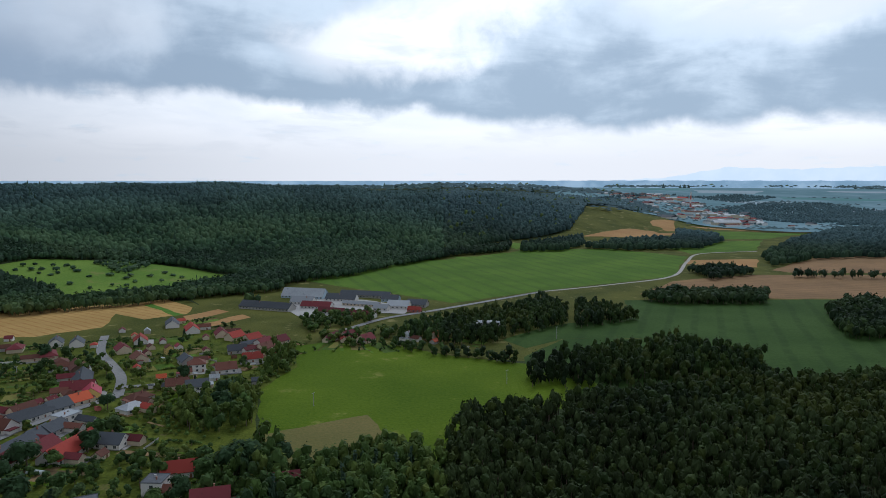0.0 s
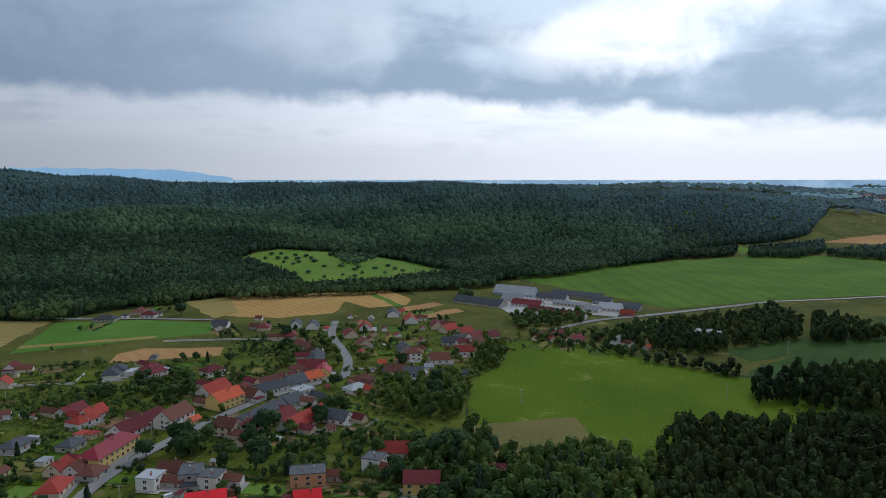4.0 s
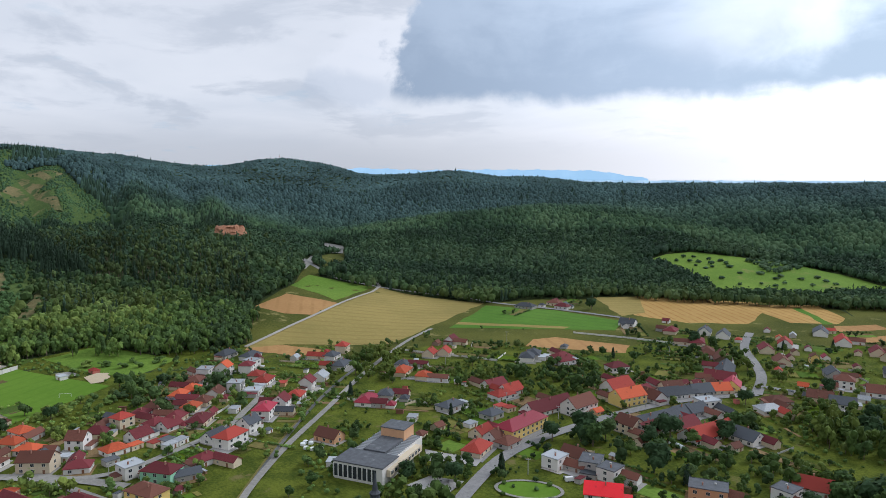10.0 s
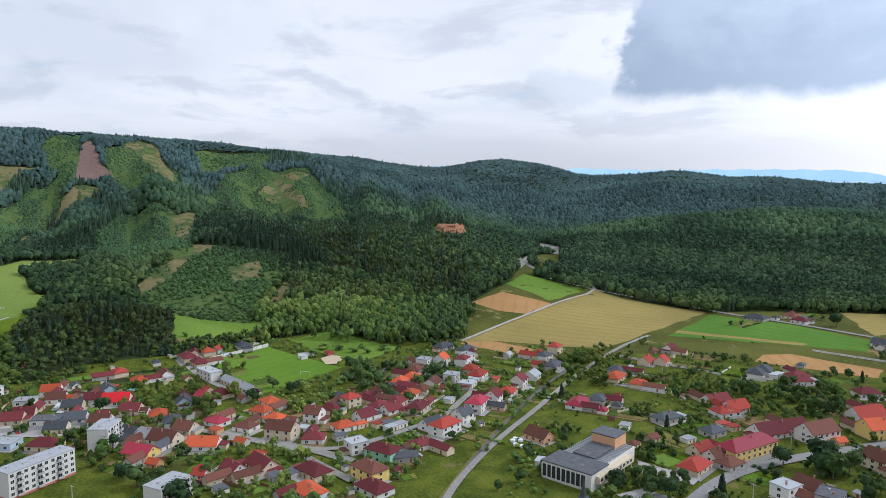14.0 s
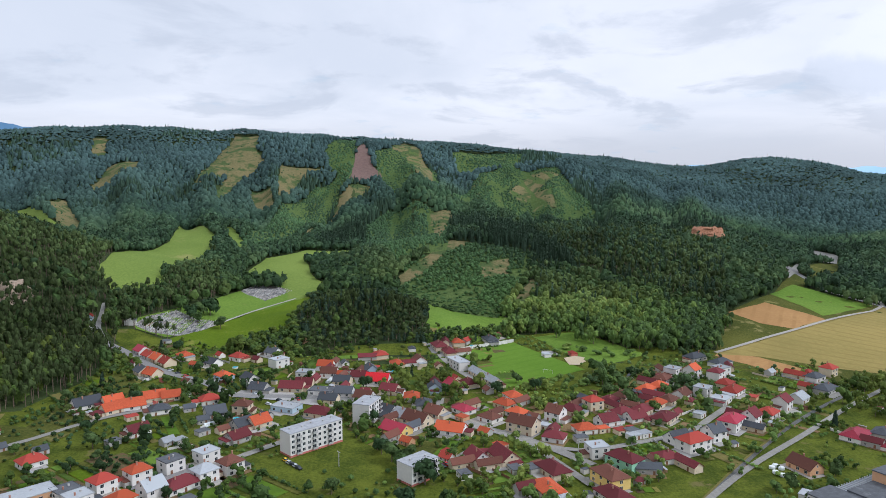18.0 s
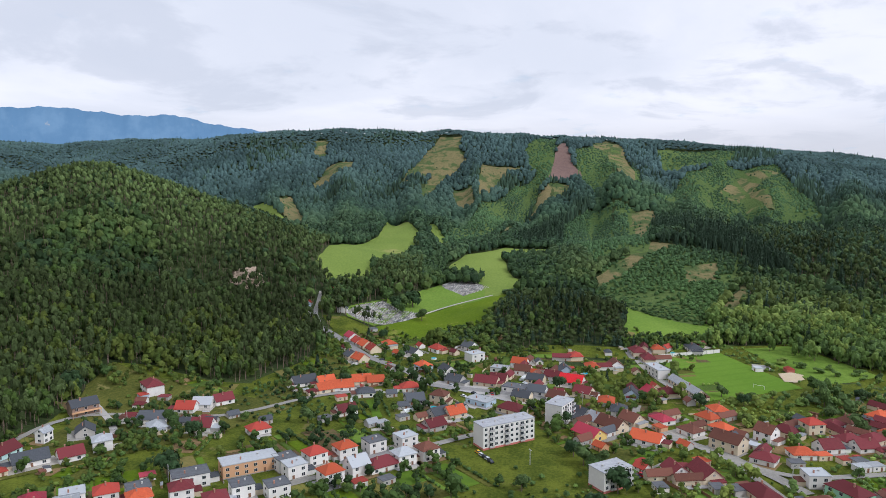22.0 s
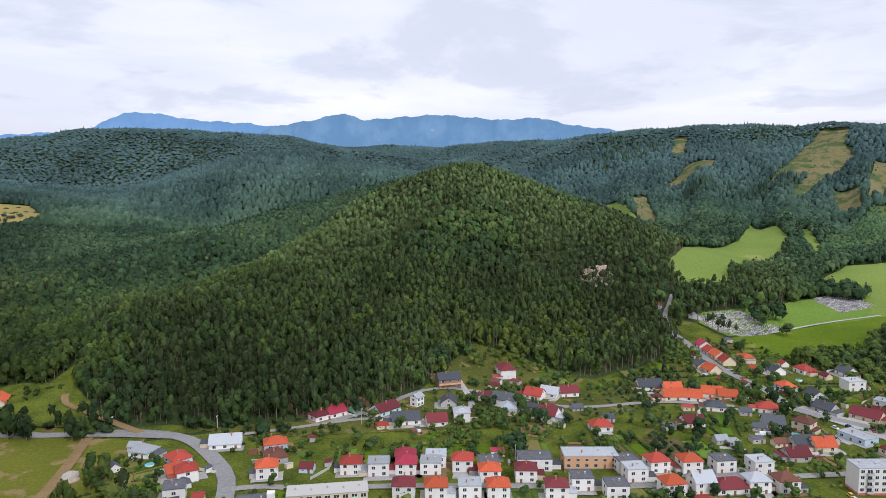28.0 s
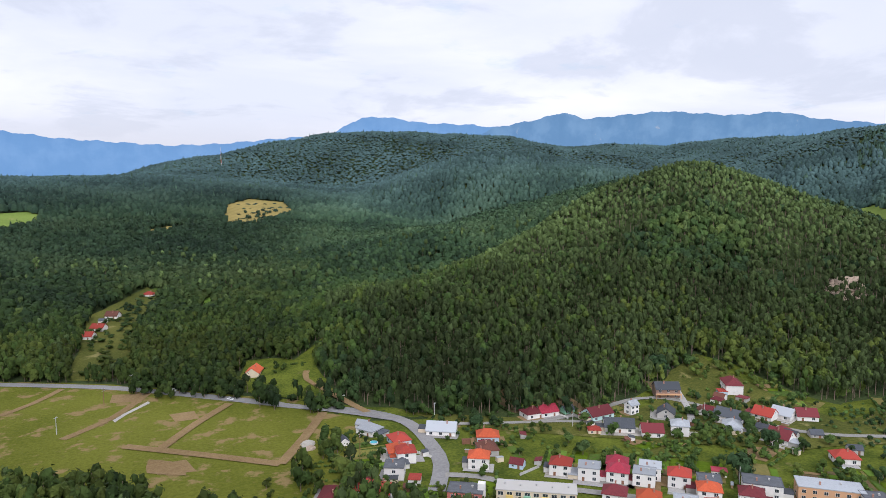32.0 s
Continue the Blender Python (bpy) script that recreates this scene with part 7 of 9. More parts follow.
house(-569.7, 30.8, 15, 11.5, 9.5, "h", "o", "c", 1)
house(-584.8, 59.4, 15, 16.0, 10.5, "h", "k", "w", 1)
house(-537.5, -31.1, 15, 11.5, 9.5, "h", "r", "c", 1)
house(-512.8, -17.6, 15, 11.5, 9.5, "h", "o", "c", 1)
house(-520.3, -1.1, 15, 11.5, 9.5, "g", "b", "w", 1)
house(-552.1, -7.0, 15, 6.8, 5.4, "h", "k", "w", 1)
house(-508.4, 13.5, 15, 6.8, 5.4, "g", "b", "c", 1)
house(-496.4, -36.1, 15, 11.5, 9.5, "g", "k", "b", 1)
house(-480.3, -42.7, 79, 11.5, 9.5, "g", "d", "w", 1)
house(-517.1, -57.0, 15, 6.8, 5.4, "g", "k", "w", 1)
house(-469.1, -53.5, 79, 11.5, 9.5, "g", "k", "c", 1)
house(-451.3, 9.4, 0, 11.5, 9.5, "g", "k", "b", 1)
house(-456.6, 21.6, 23, 11.5, 9.5, "g", "m", "w", 1)
house(-460.4, 33.1, 23, 11.5, 9.5, "h", "d", "c", 1)
house(-472.6, 24.6, 23, 6.8, 5.4, "g", "r", "c", 1)
house(-432.4, 59.1, 23, 11.5, 9.5, "h", "o", "w", 1)
house(-416.6, 51.8, 41, 11.5, 9.5, "h", "o", "c", 1)
house(-400.5, 57.3, 44, 11.5, 9.5, "h", "o", "w", 1)
house(-407.5, 26.0, 41, 11.5, 9.5, "h", "m", "w", 1)
house(-392.6, 40.2, 41, 11.5, 9.5, "h", "b", "w", 1)
house(-394.2, 24.1, 41, 6.8, 5.4, "f", "o", "o", 1)
house(-374.5, 57.0, 51, 16.0, 10.5, "g", "b", "c", 2)
house(-392.8, 78.6, 51, 9.8, 9.2, "g", "b", "w", 2)
house(-403.5, 90.1, 51, 11.5, 9.5, "h", "d", "c", 1)
house(-412.2, 105.2, 115, 9.8, 9.2, "h", "r", "c", 2)
house(-420.2, 117.4, 135, 11.5, 9.5, "h", "d", "w", 1)
house(-429.0, 128.2, 135, 11.5, 9.5, "h", "b", "c", 1)
house(-436.1, 135.9, 136, 6.8, 5.4, "g", "k", "y", 1)
house(-384.7, 106.2, 115, 11.5, 9.5, "g", "d", "w", 1)
house(-398.7, 119.8, 115, 11.5, 9.5, "h", "d", "w", 1)
house(-372.8, 90.9, 105, 11.5, 9.5, "h", "o", "w", 1)
house(-373.2, 101.0, 105, 6.8, 5.4, "f", "o", "c", 1)
house(-370.2, 110.4, 115, 6.8, 5.4, "f", "r", "c", 1)
house(-361.0, 71.8, 63, 11.5, 9.5, "h", "d", "w", 1)
house(-339.2, 89.2, 105, 9.8, 9.2, "f", "l", "w", 2)
house(-324.6, 99.2, 34, 16.0, 10.5, "h", "d", "G", 2)
house(-305.8, 86.8, 22, 16.0, 10.5, "h", "b", "y", 2)
house(-318.6, 63.0, 22, 16.0, 10.5, "h", "d", "c", 1)
house(-351.5, 41.6, 44, 6.8, 5.4, "f", "o", "c", 1)
house(-335.1, 41.6, 21, 16.0, 10.5, "g", "d", "c", 1)
house(-334.9, 28.1, 21, 11.5, 9.5, "g", "d", "w", 1)
house(-342.2, 14.1, 51, 6.8, 5.4, "f", "r", "c", 1)
house(-290.5, 84.5, 22, 16.0, 10.5, "h", "d", "w", 1)
house(-298.6, 56.6, 22, 16.0, 10.5, "h", "o", "c", 1)
house(-315.9, 20.4, 21, 6.8, 5.4, "f", "k", "w", 1)
house(-443.7, -13.8, 65, 6.8, 5.4, "g", "b", "w", 1)
house(-432.3, -5.6, 0, 11.5, 9.5, "h", "o", "w", 1)
house(-417.8, 2.0, 0, 11.5, 9.5, "h", "k", "w", 1)
house(-446.0, -35.8, 79, 6.8, 5.4, "g", "d", "c", 1)
house(-433.1, -35.7, 65, 11.5, 9.5, "g", "b", "w", 1)
house(-405.7, -19.8, 49, 11.5, 9.5, "g", "k", "w", 1)
house(-398.0, -21.6, 49, 6.8, 5.4, "g", "k", "w", 1)
house(-443.6, -49.5, 79, 11.5, 9.5, "g", "k", "w", 1)
house(-396.8, -9.5, 49, 11.5, 9.5, "g", "l", "b", 1)
house(-447.6, -20.2, 65, 11.5, 9.5, "g", "d", "c", 1)
house(-487.9, -58.0, 79, 6.8, 5.4, "g", "o", "c", 1)
house(-445.7, 44.2, 23, 6.8, 5.4, "g", "b", "s", 1)
house(-393.4, 65.8, 51, 6.8, 5.4, "g", "b", "s", 1)
house(-379.5, 69.1, 51, 6.8, 5.4, "f", "l", "w", 1)
house(-369.3, 116.0, 115, 6.8, 5.4, "f", "k", "w", 1)
house(-320.8, 45.1, 22, 6.8, 5.4, "f", "k", "s", 1)
house(-321.2, 53.0, 22, 6.8, 5.4, "f", "k", "s", 1)
house(-371.1, 35.4, 44, 6.8, 5.4, "g", "o", "s", 1)
house(-359.7, 85.7, 105, 6.8, 5.4, "f", "k", "s", 1)
house(-336.4, 13.0, 44, 6.8, 5.4, "g", "r", "w", 1)
house(-367.7, -245.3, 104, 11.5, 9.5, "g", "l", "w", 1)
house(-357.7, -250.2, 104, 11.5, 9.5, "g", "r", "w", 1)
house(-376.7, -237.6, 141, 11.5, 9.5, "g", "d", "w", 1)
house(-332.9, -222.9, 104, 11.5, 9.5, "g", "d", "w", 1)
house(-342.7, -223.6, 104, 6.8, 5.4, "g", "k", "s", 1)
house(-336.2, -190.7, 141, 11.5, 9.5, "h", "r", "w", 1)
house(-424.7, -205.7, 133, 16.0, 10.5, "g", "k", "w", 1)
house(-428.3, -191.2, 133, 11.5, 9.5, "g", "o", "c", 1)
house(-406.6, -191.0, 133, 6.8, 5.4, "h", "d", "c", 1)
house(-414.4, -185.6, 133, 11.5, 9.5, "g", "o", "c", 1)
house(-421.4, -177.2, 118, 16.0, 10.5, "g", "o", "w", 1)
house(-436.8, -170.3, 118, 16.0, 10.5, "g", "o", "c", 1)
house(-438.8, -159.3, 118, 11.5, 9.5, "g", "o", "c", 1)
house(-412.9, -156.7, 118, 11.5, 9.5, "h", "k", "w", 1)
house(-430.9, -132.4, 118, 11.5, 9.5, "h", "r", "w", 1)
house(-410.8, -106.7, 82, 9.8, 9.2, "h", "b", "c", 2)
house(-406.8, -121.9, 118, 11.5, 9.5, "g", "k", "s", 1)
house(-377.4, -155.9, 133, 11.5, 9.5, "g", "d", "w", 1)
house(-365.9, -98.3, 139, 11.5, 9.5, "g", "d", "s", 1)
house(-385.5, -100.9, 139, 11.5, 9.5, "g", "k", "s", 1)
house(-388.6, -92.2, 139, 11.5, 9.5, "g", "o", "c", 1)
house(-400.5, -90.7, 66, 6.8, 5.4, "g", "k", "s", 1)
house(-533.5, -140.5, 54, 11.5, 9.5, "h", "r", "w", 1)
house(-518.4, -155.8, 54, 11.5, 9.5, "g", "k", "w", 1)
house(-538.0, -182.9, 44, 11.5, 9.5, "h", "o", "c", 1)
house(-515.2, -168.5, 54, 6.8, 5.4, "g", "o", "s", 1)
house(-541.2, -156.8, 44, 6.8, 5.4, "g", "r", "w", 1)
house(-484.7, -138.2, 44, 11.5, 9.5, "h", "o", "b", 1)
house(-471.7, -159.6, 54, 6.8, 5.4, "g", "b", "w", 1)
house(-476.4, -118.2, 44, 11.5, 9.5, "g", "k", "w", 1)
house(-453.8, -106.7, 75, 11.5, 9.5, "g", "k", "s", 1)
house(-490.9, -82.3, 82, 11.5, 9.5, "f", "l", "w", 1)
house(-509.1, -70.1, 82, 11.5, 9.5, "g", "o", "w", 1)
house(-455.7, -85.2, 82, 16.0, 10.5, "g", "d", "c", 1)
house(-463.3, -78.3, 82, 11.5, 9.5, "g", "d", "c", 1)
house(-545.7, -116.4, 54, 11.5, 9.5, "g", "k", "w", 1)
house(-527.8, -125.1, 54, 6.8, 5.4, "g", "d", "c", 1)
house(-489.9, -65.1, 82, 11.5, 9.5, "g", "b", "w", 1)
house(-415.3, -81.4, 66, 16.0, 10.5, "f", "l", "b", 1)
house(-404.3, -60.1, 66, 16.0, 10.5, "h", "d", "c", 1)
house(-446.9, -64.2, 79, 16.0, 10.5, "f", "k", "w", 1)
house(-430.0, -57.7, 79, 11.5, 9.5, "g", "k", "c", 1)
house(-549.4, -220.6, 44, 11.5, 9.5, "g", "m", "w", 1)
house(-538.8, -210.2, 44, 11.5, 9.5, "g", "r", "w", 1)
house(-530.7, -201.1, 44, 11.5, 9.5, "g", "o", "c", 1)
house(-520.3, -190.3, 44, 11.5, 9.5, "g", "r", "c", 1)
house(-521.3, -214.3, 44, 6.8, 5.4, "g", "d", "w", 1)
house(-491.4, -190.5, 54, 11.5, 9.5, "g", "o", "c", 1)
house(-497.5, -199.9, 44, 11.5, 9.5, "g", "k", "c", 1)
house(-608.7, -287.6, 18, 6.8, 5.4, "g", "r", "b", 1)
house(-587.3, -280.1, 35, 6.8, 5.4, "g", "r", "w", 1)
house(-616.0, -255.8, 18, 11.5, 9.5, "g", "k", "w", 1)
house(-657.3, -285.5, 18, 11.5, 9.5, "g", "r", "b", 1)
house(-290.4, -170.5, 132, 26.0, 11.0, "f", "l", "o", 2)
house(-296.6, -154.4, 141, 9.8, 9.2, "f", "k", "w", 2)
house(-306.5, -143.4, 141, 9.8, 9.2, "h", "r", "w", 2)
house(-317.1, -131.8, 141, 9.8, 9.2, "h", "o", "w", 2)
house(-328.3, -120.3, 141, 9.8, 9.2, "f", "k", "w", 2)
house(-338.9, -106.7, 139, 9.8, 9.2, "f", "l", "w", 2)
house(-325.3, -91.2, 139, 9.8, 9.2, "h", "b", "w", 2)
house(-316.4, -100.7, 139, 9.8, 9.2, "h", "l", "w", 2)
house(-308.1, -109.4, 141, 16.0, 10.5, "h", "d", "w", 1)
house(-298.9, -118.4, 141, 9.8, 9.2, "g", "l", "w", 2)
house(-288.2, -127.1, 141, 9.8, 9.2, "h", "o", "w", 2)
house(-290.5, -146.4, 141, 9.8, 9.2, "f", "l", "w", 2)
house(-287.2, -112.8, 141, 6.8, 5.4, "f", "r", "w", 1)
house(-293.2, -101.5, 141, 6.8, 5.4, "f", "k", "s", 1)
house(-363.8, -128.6, 139, 6.8, 5.4, "f", "l", "s", 1)
house(-376.3, -120.1, 139, 6.8, 5.4, "f", "k", "s", 1)
house(-401.5, -168.8, 133, 6.8, 5.4, "f", "r", "c", 1)
house(-363.3, -163.1, 141, 6.8, 5.4, "f", "k", "s", 1)
house(-416.2, -140.2, 118, 6.8, 5.4, "g", "k", "s", 1)
house(-578.8, -211.7, 52, 6.8, 5.4, "f", "k", "s", 1)
house(-391.1, -51.0, 65, 6.8, 5.4, "f", "k", "c", 1)
house(-380.2, -290.8, 54, 16.0, 10.5, "h", "d", "w", 2)
house(-338.1, -258.1, 104, 16.0, 10.5, "g", "k", "w", 1)
house(-356.3, -282.1, 104, 6.8, 5.4, "h", "d", "w", 1)
house(-310.3, -281.0, 43, 11.5, 9.5, "g", "k", "s", 1)
house(-295.2, -257.3, 43, 9.8, 9.2, "h", "l", "w", 2)
house(-280.1, -263.3, 146, 11.5, 9.5, "g", "d", "w", 1)
house(-270.2, -278.1, 146, 16.0, 10.5, "g", "k", "w", 1)
house(-273.6, -299.3, 1, 16.0, 10.5, "g", "d", "C", 1)
house(-295.9, -294.3, 1, 6.8, 5.4, "g", "l", "w", 2)
house(-264.1, -314.7, 176, 6.8, 5.4, "g", "k", "G", 1)
house(-255.3, -281.4, 146, 6.8, 5.4, "h", "r", "c", 1)
house(-250.5, -317.7, 176, 11.5, 9.5, "g", "m", "w", 1)
house(-325.7, -247.5, 43, 11.5, 9.5, "h", "l", "w", 1)
house(-244.5, -212.4, 133, 9.8, 9.2, "h", "r", "w", 2)
house(-250.7, -201.2, 133, 9.8, 9.2, "f", "k", "w", 2)
house(-239.3, -225.1, 133, 9.8, 9.2, "f", "l", "w", 2)
house(-229.4, -236.3, 133, 9.8, 9.2, "h", "m", "w", 2)
house(-269.2, -188.0, 132, 16.0, 10.5, "f", "k", "w", 2)
house(-255.7, -183.3, 132, 9.8, 9.2, "h", "d", "w", 2)
house(-251.2, -163.6, 132, 9.8, 9.2, "h", "d", "w", 2)
house(-244.3, -195.8, 133, 9.8, 9.2, "h", "o", "w", 2)
house(-265.7, -159.7, 132, 9.8, 9.2, "f", "k", "w", 2)
house(-268.7, -144.1, 132, 9.8, 9.2, "f", "k", "w", 2)
house(-370.0, -290.0, 54, 6.8, 5.4, "f", "r", "b", 1)
house(-361.5, -284.4, 104, 6.8, 5.4, "g", "b", "w", 1)
house(-342.6, -250.5, 104, 6.8, 5.4, "g", "l", "s", 1)
house(-269.7, -211.0, 133, 6.8, 5.4, "f", "m", "w", 1)
house(-182.4, -322.2, 141, 16.0, 10.5, "g", "l", "w", 1)
house(-199.0, -301.9, 152, 11.5, 9.5, "h", "o", "b", 1)
house(-189.2, -287.3, 72, 11.5, 9.5, "h", "b", "s", 1)
house(-176.2, -274.7, 143, 9.8, 9.2, "h", "o", "w", 2)
house(-206.1, -249.4, 136, 9.8, 9.2, "h", "r", "w", 2)
house(-213.9, -238.5, 136, 9.8, 9.2, "f", "l", "w", 2)
house(-223.8, -230.0, 133, 9.8, 9.2, "h", "m", "w", 2)
house(-231.8, -221.4, 133, 9.8, 9.2, "f", "l", "w", 2)
house(-206.0, -213.2, 133, 9.8, 9.2, "h", "d", "w", 2)
house(-215.5, -202.8, 133, 9.8, 9.2, "h", "o", "w", 2)
house(-241.4, -319.2, 176, 11.5, 9.5, "h", "d", "w", 1)
house(-148.0, -341.9, 117, 11.5, 9.5, "h", "l", "w", 1)
house(-155.5, -320.6, 84, 11.5, 9.5, "h", "r", "b", 1)
house(-148.3, -308.0, 72, 11.5, 9.5, "h", "o", "b", 1)
house(-148.6, -299.0, 72, 9.8, 9.2, "h", "r", "w", 2)
house(-144.3, -293.4, 72, 6.8, 5.4, "h", "k", "w", 1)
house(-135.8, -284.6, 56, 9.8, 9.2, "f", "k", "w", 2)
house(-141.0, -274.2, 56, 6.8, 5.4, "f", "r", "w", 1)
house(-192.3, -265.5, 126, 6.8, 5.4, "g", "d", "b", 1)
house(-148.5, -352.3, 131, 6.8, 5.4, "g", "l", "s", 1)
house(-129.4, -333.8, 84, 6.8, 5.4, "g", "k", "w", 1)
house(-225.6, -191.9, 133, 9.8, 9.2, "f", "l", "w", 2)
house(-234.1, -182.7, 133, 9.8, 9.2, "h", "o", "w", 2)
house(-91.0, -795.8, 149, 11.5, 9.5, "h", "r", "w", 1)
house(-49.8, -717.3, 149, 11.5, 9.5, "g", "b", "w", 1)
house(-35.1, -675.2, 149, 11.5, 9.5, "g", "r", "w", 1)
house(-24.7, -650.4, 149, 11.5, 9.5, "g", "r", "w", 1)
house(-119.0, -473.0, 60, 14.0, 9.5, "g", "o", "c", 1)
house(-40.2, -701.5, 149, 6.8, 5.4, "g", "k", "w", 1)
house(-541.6, 121.2, 15, 6.8, 5.4, "h", "r", "r", 1)
house(-537.8, 99.4, 15, 6.8, 5.4, "f", "l", "w", 1)
house(-101.3, -275.5, 56, 16.0, 10.5, "h", "d", "w", 1)
house(-121.8, -270.2, 56, 11.5, 9.5, "h", "r", "w", 1)
house(-116.1, -277.4, 56, 11.5, 9.5, "h", "r", "w", 1)
house(-94.7, 603.4, 59, 14.7, 10.9, "g", "d", "c", 1)
house(-83.6, 603.4, 59, 14.7, 10.9, "g", "d", "c", 1)
house(-66.9, 592.4, 59, 14.7, 10.9, "g", "d", "c", 1)
house(-29.9, 603.4, 59, 14.7, 10.9, "g", "l", "w", 1)
house(-4.5, 603.4, 59, 14.7, 10.9, "g", "o", "c", 1)
house(-7.4, 586.2, 59, 6.8, 5.4, "g", "o", "s", 1)
house(-276.3, 311.6, 88, 33.3, 12.6, "g", "d", "w", 1)
house(-262.1, 323.8, 88, 20.5, 12.1, "g", "b", "w", 2)
house(-233.0, 301.0, 88, 6.8, 5.4, "g", "k", "c", 1)
house(-265.4, 284.9, 88, 6.8, 5.4, "g", "k", "s", 1)
house(-208.1, 308.7, 88, 6.8, 5.4, "g", "b", "c", 1)
house(-249.7, 402.7, 68, 14.7, 10.9, "g", "b", "c", 1)
house(-172.4, 339.1, 81, 6.8, 5.4, "g", "b", "c", 1)
house(-206.1, 347.5, 81, 14.7, 10.9, "g", "d", "c", 1)
house(-215.2, 326.3, 88, 14.7, 10.9, "g", "d", "s", 1)
house(-236.2, 546.0, 125, 6.8, 5.4, "g", "d", "c", 1)
house(-192.1, 555.3, 123, 6.8, 5.4, "g", "d", "c", 1)
house(-159.8, 562.1, 20, 6.8, 5.4, "g", "d", "c", 1)
house(-137.3, 560.1, 59, 6.8, 5.4, "g", "b", "c", 1)
house(-240.3, 587.7, 113, 6.8, 5.4, "g", "d", "w", 1)
house(-184.4, 491.7, 20, 6.8, 5.4, "g", "b", "c", 1)
house(-344.8, -229.7, 104, 6.8, 5.4, "h", "d", "s", 1)
house(-337.1, -272.6, 104, 6.8, 5.4, "g", "d", "s", 1)
house(-331.5, -273.7, 43, 6.8, 5.4, "g", "b", "s", 1)
house(-337.8, -237.0, 104, 6.8, 5.4, "g", "k", "s", 1)
house(-372.6, -276.3, 104, 6.8, 5.4, "f", "d", "s", 1)
house(-355.2, -217.7, 141, 6.8, 5.4, "g", "k", "s", 1)
house(-351.3, -194.5, 141, 6.8, 5.4, "g", "k", "s", 1)
house(-395.0, -125.6, 118, 6.8, 5.4, "g", "k", "s", 1)
house(-378.7, -109.8, 139, 6.8, 5.4, "g", "b", "c", 1)
house(-362.1, -134.1, 139, 6.8, 5.4, "g", "l", "s", 1)
wing(-184.0, 265.0, 9, 9.6, 5.6, "b", "w")
wing(-209.1, 256.1, 9, 11.4, 5.6, "b", "s")
wing(-120.4, 297.9, 178, 10.0, 5.6, "b", "w")
wing(-143.1, 283.5, 9, 10.9, 5.6, "b", "s")
wing(-270.2, 261.8, 9, 10.1, 5.6, "d", "s")
wing(-265.5, 355.7, 171, 12.6, 5.6, "b", "c")
wing(-286.7, 388.1, 171, 13.9, 5.6, "d", "c")
wing(-255.3, 389.2, 158, 13.0, 5.6, "b", "c")
wing(-234.6, 432.7, 150, 9.4, 5.6, "b", "c")
wing(-262.3, 474.5, 22, 11.1, 5.6, "d", "s")
wing(-280.9, 501.8, 33, 10.7, 5.6, "b", "w")
wing(-248.5, 440.8, 21, 10.1, 5.6, "b", "s")
wing(-204.1, 388.2, 158, 14.8, 5.6, "k", "w")
wing(-205.5, 377.0, 171, 11.2, 5.6, "b", "w")
wing(-210.1, 357.6, 171, 10.2, 5.6, "d", "w")
wing(-213.9, 315.2, 178, 10.0, 5.6, "b", "c")
wing(-182.9, 334.1, 171, 9.2, 5.6, "d", "c")
wing(-163.8, 358.3, 171, 10.5, 5.6, "d", "c")
wing(-177.9, 410.4, 150, 10.5, 5.6, "r", "c")
wing(-185.7, 422.6, 155, 10.5, 5.6, "b", "c")
wing(-185.6, 508.9, 99, 9.3, 5.6, "b", "c")
wing(-146.5, 539.1, 63, 11.3, 5.6, "b", "c")
wing(-189.9, 621.8, 23, 12.9, 5.6, "b", "c")
wing(-163.1, 573.4, 44, 14.5, 5.6, "k", "c")
wing(-155.7, 555.4, 54, 14.4, 5.6, "d", "w")
wing(-223.1, 641.6, 23, 11.8, 5.6, "b", "w")
wing(-255.9, 667.9, 45, 9.9, 5.6, "r", "c")
wing(-317.8, 527.0, 29, 13.0, 5.6, "b", "c")
wing(-358.6, 559.2, 23, 9.2, 5.6, "b", "s")
wing(-389.6, 546.4, 135, 11.2, 5.6, "k", "w")
wing(-497.3, 584.4, 103, 12.3, 5.6, "k", "c")
wing(-518.4, 593.4, 108, 11.9, 5.6, "d", "w")
wing(-360.3, 417.3, 166, 15.0, 5.6, "d", "c")
wing(-184.8, 521.8, 33, 9.7, 5.6, "b", "c")
wing(-323.3, 129.7, 24, 14.2, 5.6, "d", "c")
wing(-391.9, 185.0, 45, 10.9, 5.6, "d", "c")
wing(-372.0, 185.5, 45, 12.1, 5.6, "k", "c")
wing(-489.6, 175.1, 9, 11.6, 5.6, "b", "s")
wing(-460.3, 154.7, 40, 13.0, 5.6, "d", "c")
wing(-430.9, 149.2, 46, 14.6, 5.6, "d", "w")
wing(-424.4, 140.6, 46, 12.9, 5.6, "d", "s")
wing(-410.6, 127.8, 45, 10.8, 5.6, "b", "w")
wing(-495.1, 226.5, 163, 12.5, 5.6, "d", "c")
wing(-474.0, 265.2, 36, 14.6, 5.6, "r", "c")
wing(-445.2, 257.3, 36, 10.4, 5.6, "r", "c")
wing(-437.1, 381.7, 28, 11.6, 5.6, "b", "c")
wing(-367.0, 300.0, 40, 14.7, 5.6, "b", "w")
wing(-404.7, 311.7, 36, 14.8, 5.6, "d", "s")
wing(-341.1, 314.0, 178, 12.8, 5.6, "b", "c")
wing(-321.0, 312.5, 178, 9.8, 5.6, "r", "s")
wing(-347.4, 237.1, 40, 10.5, 5.6, "d", "s")
wing(-354.6, 259.3, 40, 10.6, 5.6, "d", "c")
wing(-480.5, -30.3, 158, 9.9, 5.6, "b", "w")
